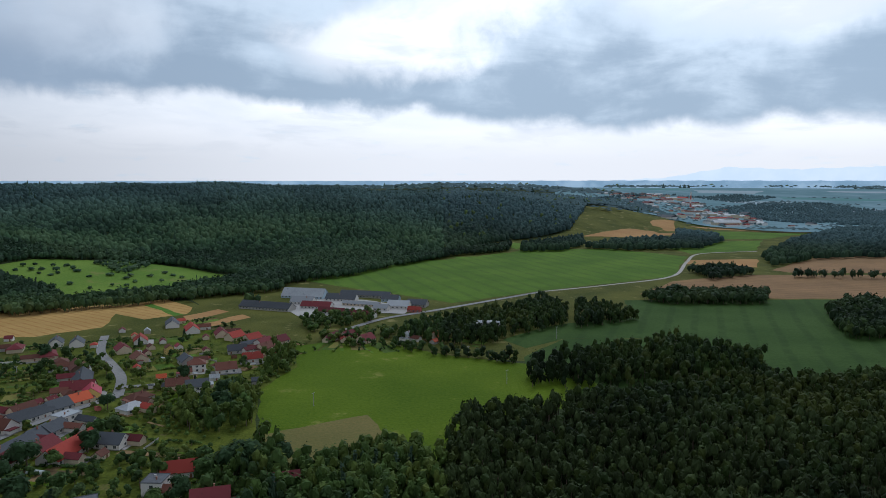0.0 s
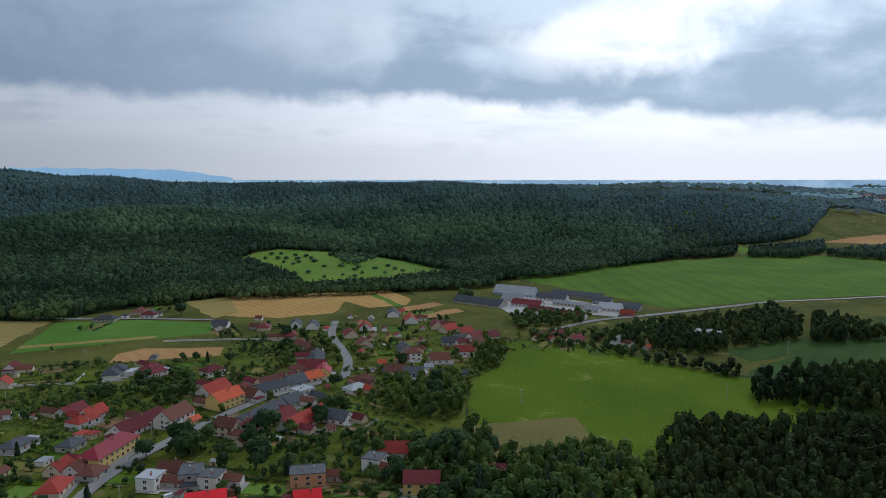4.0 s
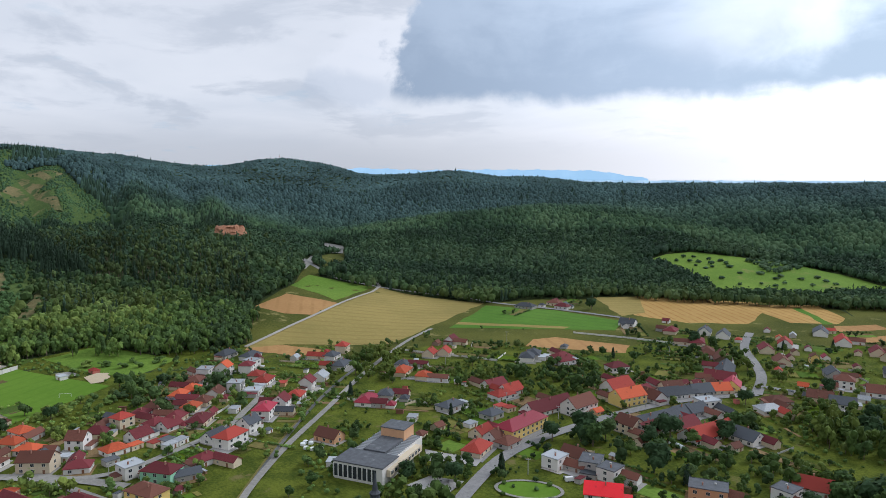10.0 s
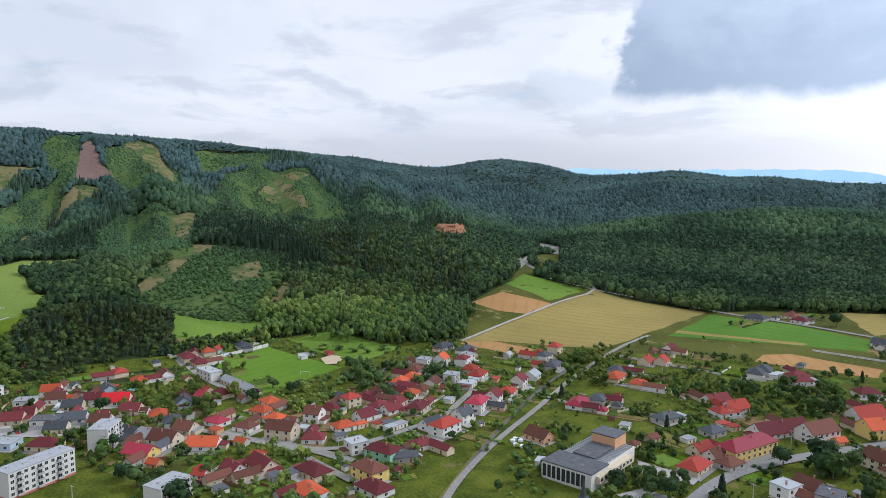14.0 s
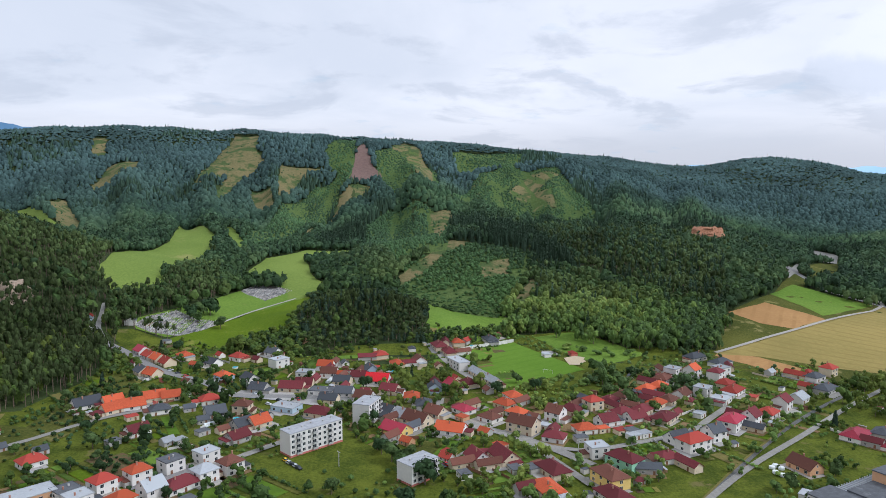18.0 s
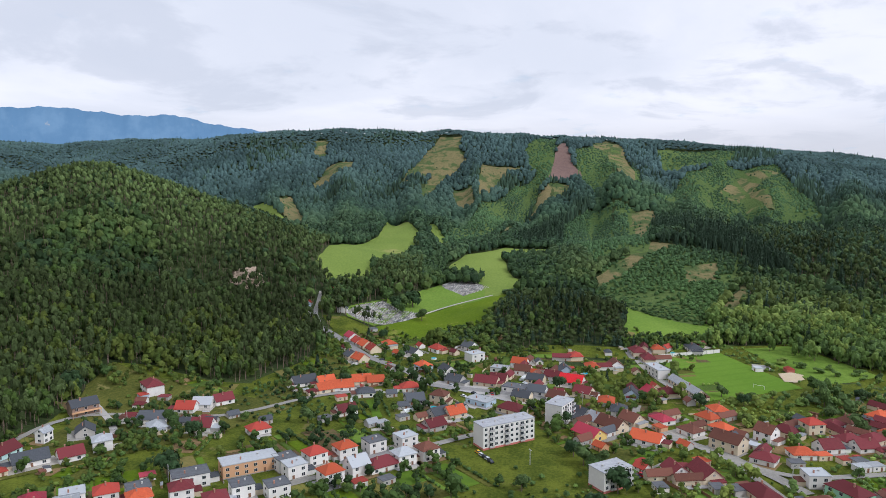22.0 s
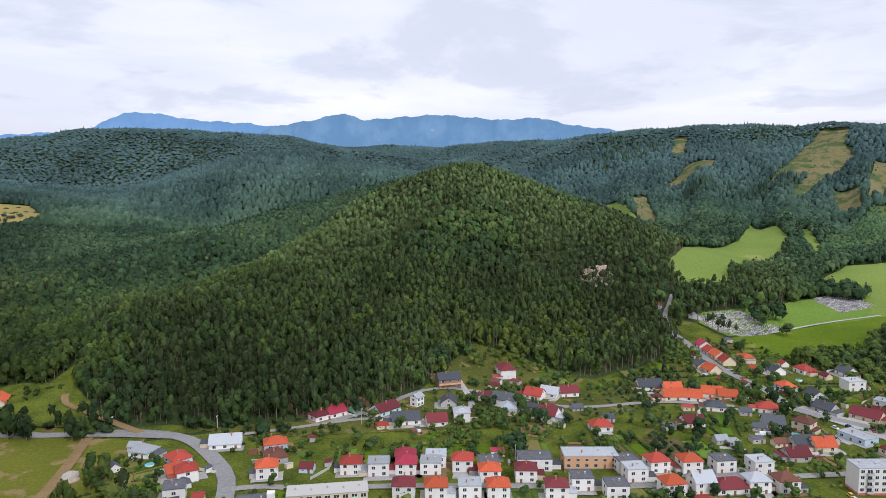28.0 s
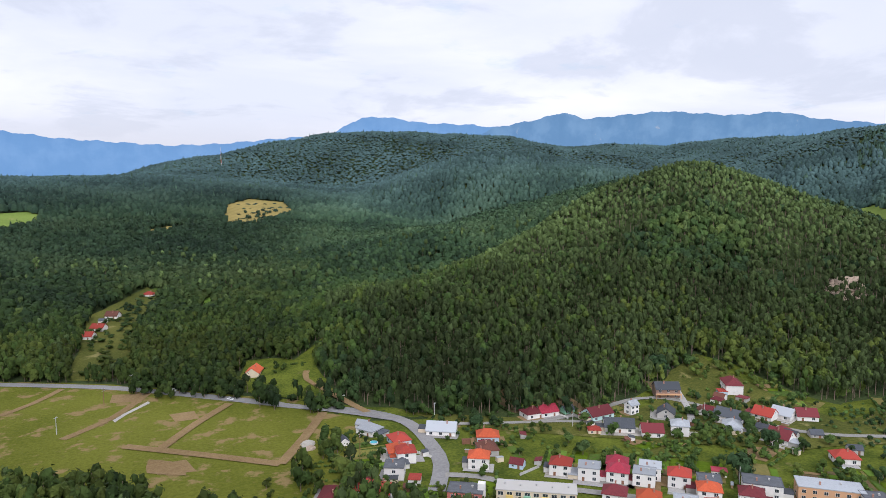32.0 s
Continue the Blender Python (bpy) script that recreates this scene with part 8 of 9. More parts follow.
wing(-364.4, -16.1, 139, 10.0, 5.6, "b", "s")
wing(-379.0, -4.7, 139, 11.3, 5.6, "k", "w")
wing(-546.7, 33.6, 109, 12.7, 5.6, "b", "w")
wing(-569.2, 20.6, 178, 13.3, 5.6, "d", "c")
wing(-575.3, 38.4, 148, 10.0, 5.6, "r", "s")
wing(-595.6, 64.1, 133, 12.9, 5.6, "d", "c")
wing(-532.6, -41.3, 98, 14.1, 5.6, "d", "s")
wing(-514.7, -8.9, 105, 10.4, 5.6, "d", "w")
wing(-491.9, -44.0, 169, 14.9, 5.6, "b", "w")
wing(-479.4, -55.1, 169, 12.3, 5.6, "b", "w")
wing(-461.9, 10.6, 12, 12.6, 5.6, "d", "w")
wing(-420.8, 61.8, 131, 13.2, 5.6, "b", "s")
wing(-416.3, 30.8, 131, 11.3, 5.6, "b", "c")
wing(-400.7, 44.3, 131, 9.4, 5.6, "b", "c")
wing(-384.8, 59.1, 141, 10.3, 5.6, "k", "s")
wing(-413.5, 93.8, 141, 12.8, 5.6, "b", "c")
wing(-422.2, 103.8, 25, 12.1, 5.6, "k", "s")
wing(-410.2, 118.3, 25, 14.6, 5.6, "d", "c")
wing(-370.5, 72.7, 153, 10.3, 5.6, "d", "s")
wing(-318.3, 108.6, 81, 12.1, 5.6, "k", "s")
wing(-326.7, 33.0, 111, 13.5, 5.6, "b", "c")
wing(-328.2, 20.0, 111, 12.6, 5.6, "b", "c")
wing(-299.8, 46.6, 112, 9.3, 5.6, "d", "s")
wing(-401.2, -28.2, 139, 10.2, 5.6, "r", "c")
wing(-453.4, -51.1, 169, 11.2, 5.6, "d", "c")
wing(-392.3, -17.9, 139, 10.3, 5.6, "b", "c")
wing(-518.4, -65.3, 172, 12.2, 5.6, "b", "s")
wing(-472.6, -73.6, 172, 12.2, 5.6, "d", "c")
wing(-500.6, -67.2, 172, 13.1, 5.6, "d", "s")
wing(-100.1, 593.6, 84, 11.7, 5.6, "d", "c")
wing(-85.8, 592.7, 102, 11.0, 5.6, "r", "c")
wing(-24.1, 594.7, 149, 10.1, 5.6, "b", "w")
wing(-287.0, 322.0, 178, 11.6, 5.6, "b", "c")
wing(-261.7, 402.8, 158, 13.4, 5.6, "d", "s")

# long plots behind the houses: where they start, the way they run, width and depth
garden(-186, 262, 9, 17, 41)
garden(-212, 253, 9, 17, 17)
garden(-123, 301, -2, 17, 41)
garden(-119, 319, -9, 20, 41)
garden(-92, 286, 9, 20, 41)
garden(-66, 300, -2, 20, 41)
garden(-145, 278, 9, 20, 38)
garden(-212, 267, 9, 18, 41)
garden(-269, 272, -171, 20, 38)
garden(-261, 361, 171, 20, 41)
garden(-283, 381, 171, 20, 41)
garden(-250, 392, 158, 20, 41)
garden(-235, 428, 150, 20, 41)
garden(-256, 466, -158, 20, 41)
garden(-275, 498, -147, 20, 41)
garden(-248, 447, -159, 20, 41)
garden(-210, 387, -22, 20, 41)
garden(-209, 373, -9, 20, 41)
garden(-212, 362, -9, 20, 11)
garden(-216, 319, -2, 20, 41)
garden(-167, 354, -9, 20, 41)
garden(-182, 408, -30, 20, 41)
garden(-186, 428, -25, 20, 41)
garden(-161, 450, -55, 20, 41)
garden(-182, 507, 99, 20, 38)
garden(-176, 452, -70, 20, 41)
garden(-229, 532, 35, 20, 41)
garden(-254, 560, 35, 20, 11)
garden(-154, 503, 55, 20, 23)
garden(-144, 534, 63, 20, 26)
garden(-172, 592, -151, 20, 11)
garden(-157, 574, -136, 20, 11)
garden(-166, 562, 84, 20, 14)
garden(-224, 635, 23, 20, 32)
garden(-253, 662, 45, 20, 41)
garden(-253, 591, 23, 20, 41)
garden(-333, 576, -157, 20, 26)
garden(-317, 534, -151, 20, 41)
garden(-293, 509, -145, 20, 41)
garden(-389, 552, -45, 20, 41)
garden(-492, 582, 103, 20, 41)
garden(-513, 592, 108, 20, 41)
garden(-516, 540, -72, 20, 41)
garden(-311, 422, 158, 20, 41)
garden(-426, 234, -139, 18, 29)
garden(-441, 181, -162, 17, 23)
garden(-474, 166, -158, 18, 26)
garden(-455, 155, -140, 18, 41)
garden(-447, 144, -134, 18, 26)
garden(-436, 163, -134, 18, 11)
garden(-419, 141, -134, 18, 11)
garden(-406, 127, -135, 18, 11)
garden(-500, 223, -17, 20, 14)
garden(-517, 206, -56, 20, 41)
garden(-485, 291, -178, 17, 20)
garden(-472, 271, -144, 18, 23)
garden(-446, 263, -144, 20, 41)
garden(-414, 353, 36, 18, 41)
garden(-442, 383, 28, 18, 41)
garden(-392, 295, 36, 20, 41)
garden(-373, 300, 40, 18, 41)
garden(-407, 306, 36, 18, 41)
garden(-319, 308, 178, 20, 17)
garden(-353, 239, 40, 20, 38)
garden(-295, 277, -179, 18, 17)
garden(-276, 251, -171, 18, 35)
garden(-262, 233, -170, 20, 26)
garden(-173, 241, 25, 20, 29)
garden(-136, 261, 25, 18, 38)
garden(-476, -27, 158, 20, 11)
garden(-369, -18, -41, 20, 17)
garden(-368, 14, -23, 20, 41)
garden(-549, 29, 109, 18, 41)
garden(-565, 16, 178, 20, 41)
garden(-575, 34, 148, 18, 41)
garden(-589, 64, 133, 20, 41)
garden(-537, -37, -82, 18, 41)
garden(-511, -24, -75, 18, 29)
garden(-475, -52, 169, 18, 35)
garden(-457, 8, -168, 18, 14)
garden(-427, 62, 30, 18, 20)
garden(-405, 62, 134, 18, 17)
garden(-412, 31, 131, 18, 20)
garden(-380, 61, 141, 20, 17)
garden(-433, 124, -135, 18, 14)
garden(-390, 104, -155, 18, 29)
garden(-404, 117, -155, 18, 26)
garden(-379, 89, -165, 18, 23)
garden(-367, 75, 153, 18, 35)
garden(-324, 106, 81, 20, 11)
garden(-306, 94, 95, 20, 14)
garden(-316, 57, -68, 20, 41)
garden(-333, 22, -69, 18, 38)
garden(-296, 50, -68, 20, 41)
garden(-401, -24, -41, 18, 29)
garden(-450, -48, 169, 18, 23)
garden(-392, -14, -41, 18, 32)
garden(-374, -247, -166, 18, 41)
garden(-364, -252, -166, 18, 41)
garden(-381, -242, -129, 18, 29)
garden(-327, -221, 14, 18, 32)
garden(-332, -186, 51, 18, 14)
garden(-430, -210, -137, 20, 38)
garden(-433, -195, -137, 18, 32)
garden(-427, -180, -152, 20, 32)
garden(-443, -173, -152, 20, 14)
garden(-444, -162, -152, 18, 11)
garden(-407, -154, 28, 18, 41)
garden(-405, -108, -8, 17, 14)
garden(-403, -117, 56, 18, 11)
garden(-373, -152, 43, 18, 14)
garden(-390, -106, -131, 18, 11)
garden(-539, -137, 144, 18, 41)
garden(-542, -178, 134, 18, 41)
garden(-489, -134, 134, 18, 41)
garden(-481, -114, 134, 18, 41)
garden(-460, -105, 165, 18, 41)
garden(-497, -81, 172, 18, 41)
garden(-515, -69, 172, 18, 14)
garden(-462, -84, 172, 20, 23)
garden(-470, -77, 172, 18, 35)
garden(-551, -113, 144, 18, 35)
garden(-496, -64, 172, 18, 26)
garden(-454, -63, 169, 20, 14)
garden(-554, -216, 134, 18, 38)
garden(-543, -206, 134, 18, 41)
garden(-535, -197, 134, 18, 41)
garden(-525, -186, 134, 18, 41)
garden(-486, -194, -36, 18, 41)
garden(-493, -204, -46, 18, 41)
garden(-618, -250, 108, 18, 17)
garden(-662, -282, 145, 18, 41)
garden(-296, -175, -138, 20, 26)
garden(-300, -159, -129, 17, 35)
garden(-310, -148, -129, 17, 35)
garden(-321, -137, -129, 17, 38)
garden(-332, -125, -129, 17, 41)
garden(-343, -111, -131, 17, 26)
garden(-321, -87, 49, 17, 41)
garden(-312, -96, 49, 17, 41)
garden(-304, -104, 51, 20, 41)
garden(-295, -114, 51, 17, 41)
garden(-284, -122, 51, 17, 41)
garden(-386, -288, 151, 20, 32)
garden(-290, -255, 23, 17, 29)
garden(-270, -271, 91, 20, 38)
garden(-251, -324, -94, 18, 41)
garden(-249, -216, -137, 17, 29)
garden(-255, -205, -137, 17, 32)
garden(-244, -229, -137, 17, 23)
garden(-234, -240, -137, 17, 20)
garden(-274, -192, -138, 20, 32)
garden(-247, -160, 42, 17, 41)
garden(-264, -140, 42, 17, 41)
garden(-195, -285, 162, 18, 11)
garden(-210, -254, -134, 17, 23)
garden(-218, -243, -134, 17, 26)
garden(-201, -209, 43, 17, 41)
garden(-211, -199, 43, 17, 41)
garden(-242, -325, -94, 18, 41)
garden(-142, -339, 27, 18, 11)
garden(-149, -321, -6, 18, 41)
garden(-142, -310, -18, 18, 41)
garden(-143, -301, -18, 17, 41)
garden(-131, -288, -34, 17, 41)
garden(-221, -188, 43, 17, 41)
garden(-230, -179, 43, 17, 41)
garden(-94, -801, -121, 18, 41)
garden(-53, -723, -121, 18, 41)
garden(-38, -681, -121, 18, 41)
garden(-28, -656, -121, 18, 14)
garden(-95, -278, -18, 20, 41)
garden(-111, -281, -30, 18, 41)
garden(-95, 596, -96, 20, 41)
garden(-82, 597, -78, 20, 41)
garden(-64, 586, -62, 20, 41)
garden(-24, 600, -31, 20, 17)
garden(1, 600, -31, 20, 41)
garden(-284, 312, 178, 20, 20)
garden(-256, 405, 158, 20, 41)
garden(-208, 326, -2, 20, 41)

# gardens behind the houses that have none yet, on the side that is more open, and paved yards beside them
HX, HY, HR = (np.array([h[k] for h in HOUSES]) for k in range(3))
rnd = random.Random(21)
for x, y, turn, w, d in HOMES:
    way = max((turn + 90, turn - 90), key=lambda a: float(np.sort(np.hypot(HX - x - 20 * math.cos(radians(a)), HY - y - 20 * math.sin(radians(a))))[0]))
    if (min(math.hypot(x - g[0], y - g[1]) for g in STARTS) if STARTS else 99) > 13:
        STARTS.append((x, y))
        garden(x + (d / 2 + 1) * math.cos(radians(way)), y + (d / 2 + 1) * math.sin(radians(way)), way, rnd.uniform(13, 19), rnd.uniform(16, 36))
    if rnd.random() < 0.5:
        a, b = w / 2 + rnd.uniform(0.5, 3.5), d / 2 + rnd.uniform(2, 5)
        c, e = math.cos(radians(turn)), math.sin(radians(turn))
        loop = [(x + c * p - e * q, y + e * p + c * q) for p, q in ((-a, -b), (a, -b), (a, b * rnd.uniform(0.2, 0.6)), (-a, b * rnd.uniform(0.2, 0.6)))]
        yard = new("yard", drape("yard", loop, M[rnd.choice(("paving", "gravel", "lane", "soil", "asphalt"))], 0.33 + 0.003 * (len(PLOTS) % 13), 0.0 if height(x, y) < 0.3 else 5.0))
        tagged(yard, "worn hard-surfaced yard beside a house", "yard", kind="structure")

# ---------------------------------------------------------------- trees, cars and small things of the village
BANK = [loop for loop in OPEN[3:] if inside(np.array([-351.7]), np.array([-223.7]), loop)[0]]
ROADS_AND_FIELDS = [loop for loop in OPEN[3:] if loop not in BANK]


def clear_of_houses(x, y, gap):
    return np.array([bool((np.hypot(HX - a, HY - b) > HR * 0.85 + gap).all()) for a, b in zip(x, y)]) if len(x) else np.zeros(0, bool)


def leaf_mesh(name, v, f, wide, tall, colour):
    n = len(v)
    return array_mesh(name, v * (wide, wide, tall), f, M["leaf"], np.tile(np.array(colour), (n, 1)))


def limb_mesh(tall):
    """A tapered trunk with four limbs."""
    bm = bmesh.new()
    def rod(a, b, r0, r1):
        d = (Vector(b) - Vector(a)).normalized()
        s = d.orthogonal().normalized()
        t = d.cross(s)
        lo = [bm.verts.new(Vector(a) + (s * math.cos(q) + t * math.sin(q)) * r0) for q in (0, 1.05, 2.09, 3.14, 4.19, 5.24)]
        hi = [bm.verts.new(Vector(b) + (s * math.cos(q) + t * math.sin(q)) * r1) for q in (0, 1.05, 2.09, 3.14, 4.19, 5.24)]
        for k in range(6):
            bm.faces.new((lo[k], lo[(k + 1) % 6], hi[(k + 1) % 6], hi[k]))
    rod((0, 0, -0.4), (0, 0, tall * 0.62), 0.035 * tall, 0.018 * tall)
    for k in range(4):
        a = k * 1.7
        rod((0, 0, tall * (0.3 + 0.07 * k)), (tall * 0.2 * math.cos(a), tall * 0.2 * math.sin(a), tall * (0.55 + 0.05 * k)), 0.014 * tall, 0.006 * tall)
    return shared("trunk", bm, M["bark"])


TREE_KINDS = []
for n, (colour, word) in enumerate((((0.060, 0.105, 0.030), "round dark green garden tree"), ((0.085, 0.135, 0.034), "leafy mid-green fruit tree in a garden"), ((0.115, 0.150, 0.040), "yellow-green garden tree beside houses"),
                                    ((0.040, 0.075, 0.030), "dense dark green walnut tree"), ((0.070, 0.110, 0.036), "spreading green garden tree"))):
    wide, tall = (6.5, 5.5, 6.0, 8.5, 7.2)[n], (7.0, 5.6, 6.5, 9.5, 7.5)[n]
    v, f = broad_crown(230, 7)
    tree = new("tree")
    tagged(tree, word, "tree", "village trees")
    part("trunk", limb_mesh(tall), None, tree)
    crown = part("crown", leaf_mesh("crown", v + (0, 0, 0.2), f, wide, tall * 0.85, colour), None, tree)
    TREE_KINDS.append(tree)
for colour, word in (((0.034, 0.058, 0.030), "dark green spruce in a village garden"), ((0.045, 0.075, 0.050), "blue-green fir in a village garden")):
    v, f = needle_crown(240, True)
    tree = new("conifer_tree")
    tagged(tree, word, "tree", "village conifers")
    part("trunk", limb_mesh(9), None, tree)
    part("crown", leaf_mesh("crown", v + (0, 0, 0.06), f, 4.4, 9.5, colour), None, tree)
    TREE_KINDS.append(tree)

# specimen trees that stand alone
for k, (x, y, size) in enumerate(((-183, 283, 1.5), (-172, 300, 1.3), (-240, 196, 0.9), (-247, 205, 0.8), (-236, 203, 1.0), (-275, 150, 0.9), (-299, 168, 0.9), (-110, 322, 1.6), (-98, 315, 1.6), (-93, 330, 1.5), (-300, -40, 1.0),
                                  (-262, -297, 1.0), (-345, -20, 0.9), (-328, -10, 1.1), (-417, 130, 1.4), (-405, 141, 1.2), (-650, -215, 1.4), (-640, -205, 1.5), (-625, -180, 1.5), (-150, 330, 1.2), (-210, 330, 1.2))):
    copy_thing(TREE_KINDS[(3, 0, 4, 1)[k % 4]], pose(x, y, float(height(x, y)), 0, 0, 50 * k) @ Matrix.Scale(size, 4))
# tall old trees along the streets and banks
for k, (x, y, size) in enumerate((
        (-230.8, 287.4, 1.7), (-222.6, 287, 1.8), (-222.8, 297.9, 1.6), (-201.9, 326.4, 1.4), (-189.9, 329, 1.4), (-182.6, 346.6, 1.2), (-187.1, 366.2, 1.5), (-182.7, 373.4, 1.3), (-204.9, 414.5, 1),
        (-140.8, 398.8, 1.4), (-133.3, 403.8, 1.5), (-123.4, 416.6, 1.5), (-134.4, 445.6, 1.4), (-139, 436.4, 1.3), (-260.7, 454.8, 1.3), (-311.9, 534.2, 1.2), (-311.5, 448.9, 1.1), (-340.3, 393.9, 0.9),
        (-465.7, 592.8, 1.3), (-203.7, 293.1, 1.2), (-205.5, 310.8, 1.1), (-193.4, 304.1, 1.2), (-166.7, 284.5, 1.2), (-241.7, 276.7, 1.1), (-123.5, 286, 1.4), (-115.4, 291.5, 1.2), (-110.8, 312.7, 1.6),
        (-103.3, 323.1, 1.7), (-94.6, 324.9, 1.6), (-88.3, 335.5, 1.6), (-79, 328.2, 1.3), (-116.7, 329.6, 1.4), (-356.9, -170.7, 1.2), (-272.9, -202.7, 1.3), (-350.3, -207, 1), (-321.1, -220.6, 1),
        (-385.7, -331.2, 1.2), (-374.6, -339.5, 1.6), (-355.5, -330.1, 1.5), (-503.4, -228.8, 1.3), (-444, -274.5, 0.8), (-666.5, -229.1, 1.9), (-661.4, -209, 1.8), (-666.4, -201.4, 1.8), (-474.2, -174.6, 1),
        (-430.1, -177.2, 0.9), (-415.6, -286, 1), (-335.6, -14.5, 1.3), (-308.5, 1.9, 1.2), (-336.7, 15.4, 1.1), (-388.8, -28.1, 0.9), (-493.7, 125.6, 1.3), (-466.7, 65.6, 1), (-441.6, 49.5, 0.9),
        (-462.2, 82.5, 1))):
    copy_thing(TREE_KINDS[(3, 0, 4, 3, 1)[k % 5]], pose(x, y, float(height(x, y)), 0, 0, 70 * k) @ Matrix.Scale(size, 4))
VILLAGE = OPEN[0]
vx, vy = (q.ravel() for q in np.meshgrid(np.arange(-640, 40, 12.0), np.arange(-400, 760, 12.0)))
vx, vy = vx + rs.uniform(-5.5, 5.5, vx.size), vy + rs.uniform(-5.5, 5.5, vx.size)
ok = inside(vx, vy, VILLAGE) & (np.hypot(vx, vy) > 235)
for loop in ROADS_AND_FIELDS:
    ok &= ~inside(vx, vy, loop)
vx, vy = vx[ok], vy[ok]
ok = clear_of_houses(vx, vy, 2.0)
vx, vy = vx[ok], vy[ok]
pick = rs.permutation(len(vx))
for n in pick[:130]:
    kind = TREE_KINDS[rs.choice(7, p=(0.2, 0.26, 0.12, 0.1, 0.2, 0.07, 0.05))]
    copy_thing(kind, pose(vx[n], vy[n], float(height(vx[n], vy[n])), 0, 0, rs.uniform(0, 360)) @ Matrix.Scale(rs.uniform(0.55, 1.05), 4))
for n, tree in enumerate(TREE_KINDS):
    m = pick[130 + n]
    tree.matrix_basis = pose(vx[m], vy[m], float(height(vx[m], vy[m])))

# the rest of the orchard and garden trees, in one mass
ox, oy = (q.ravel() for q in np.meshgrid(np.arange(-640, 40, 7.5), np.arange(-400, 760, 7.5)))
ox, oy = ox + rs.uniform(-3.6, 3.6, ox.size), oy + rs.uniform(-3.6, 3.6, ox.size)
ok = inside(ox, oy, VILLAGE) & (np.hypot(ox, oy) > 235) & (1.25 * patchy(ox, oy, 27, 6) + rs.normal(0, 0.22, ox.size) - 0.4 * smooth(118, 128, np.degrees(np.arctan2(-ox, oy)) % 360) > 0.34)
for loop in ROADS_AND_FIELDS:
    ok &= ~inside(ox, oy, loop)
ox, oy = ox[ok], oy[ok]
ox, oy = np.append(ox, [o[0] for o in ORCHARD]), np.append(oy, [o[1] for o in ORCHARD])
size = np.append(rs.uniform(0.45, 1.05, len(ox) - len(ORCHARD)) * np.where(rs.rand(len(ox) - len(ORCHARD)) < 0.16, 1.6, 1.0), [o[2] for o in ORCHARD])
for loop in BANK:
    bx, by = (q.ravel() for q in np.meshgrid(np.arange(-640, 40, 8.0), np.arange(-640, -100, 8.0)))
    bx, by = bx + rs.uniform(-4, 4, bx.size), by + rs.uniform(-4, 4, bx.size)
    grow = inside(bx, by, loop) & (patchy(bx, by, 22, 9) + rs.normal(0, 0.4, bx.size) > 0.3)
    ox, oy, size = np.append(ox, bx[grow]), np.append(oy, by[grow]), np.append(size, rs.uniform(0.4, 0.9, grow.sum()))
ok = clear_of_houses(ox, oy, 1.4)
ox, oy, size = ox[ok], oy[ok], size[ok]
stand("garden_trees", "dark green orchard and garden trees between the houses", np.stack([ox, oy, height(ox, oy)], 1), 6.6 * size, 6.8 * size, tints(ox, oy, np.zeros(len(ox), bool)), NEAR_BROAD, 0.02, True)

# shrubs and hedges in the gardens, in one mass
sx, sy = (q.ravel() for q in np.meshgrid(np.arange(-640, 40, 5.0), np.arange(-400, 760, 5.0)))
sx, sy = sx + rs.uniform(-2.4, 2.4, sx.size), sy + rs.uniform(-2.4, 2.4, sx.size)
ok = inside(sx, sy, VILLAGE) & (np.hypot(sx, sy) > 235) & (patchy(sx, sy, 19, 2) + rs.normal(0, 0.4, sx.size) - 0.3 * smooth(118, 128, np.degrees(np.arctan2(-sx, sy)) % 360) > 0.40)
for loop in ROADS_AND_FIELDS:
    ok &= ~inside(sx, sy, loop)
sx, sy = sx[ok], sy[ok]
sx, sy = np.append(sx, [o[0] for o in HEDGES]), np.append(sy, [o[1] for o in HEDGES])
size = np.append(rs.uniform(0.25, 0.55, len(sx) - len(HEDGES)), [o[2] for o in HEDGES])
ok = clear_of_houses(sx, sy, 0.6)
sx, sy, size = sx[ok], sy[ok], size[ok]
stand("garden_shrubs", "mixed green garden shrubs and bushes", np.stack([sx, sy, height(sx, sy)], 1), 6.0 * size, 5.5 * size, tints(sx, sy, np.zeros(len(sx), bool)) * rs.uniform(0.8, 1.9, (len(sx), 1)), MID_BROAD, 0.0, False)

# fences and garden walls along the plots
def fence(x, y, turn, length, high, material, label):
    base = new("fence")
    base.matrix_basis = pose(x, y, float(height(x, y)), 0, 0, turn)
    tagged(base, label, "fence", "garden fences")
    part("panel", solid((-length / 2, length / 2, -0.06, 0.06, -0.5, high)), M[material], base)
    post = shared("post", solid((-0.12, 0.12, -0.12, 0.12, -0.5, high + 0.12)), M["concrete"])
    for k in range(int(length / 8) + 1):
        put("post", post, base, -length / 2 + k * length / max(1, int(length / 8)), 0, 0)


for n in range(0, len(HOUSES) - 40, 4):
    x, y, r = HOUSES[n + 30]
    if r > 14:
        continue
    a = rs.uniform(0, 360)
    fx, fy = x + (r + 3.5) * math.cos(radians(a)), y + (r + 3.5) * math.sin(radians(a))
    if clear_of_houses([fx], [fy], 0.5)[0] and not any(inside(np.array([fx]), np.array([fy]), loop)[0] for loop in ROADS_AND_FIELDS):
        fence(fx, fy, a + 90, rs.uniform(9, 18), rs.uniform(1.0, 1.7), ("concrete", "timber", "wall_c", "wall_w")[n // 4 % 4], ("grey concrete garden fence", "brown board garden fence", "cream garden wall beside a house", "white garden wall beside a house")[n // 4 % 4])

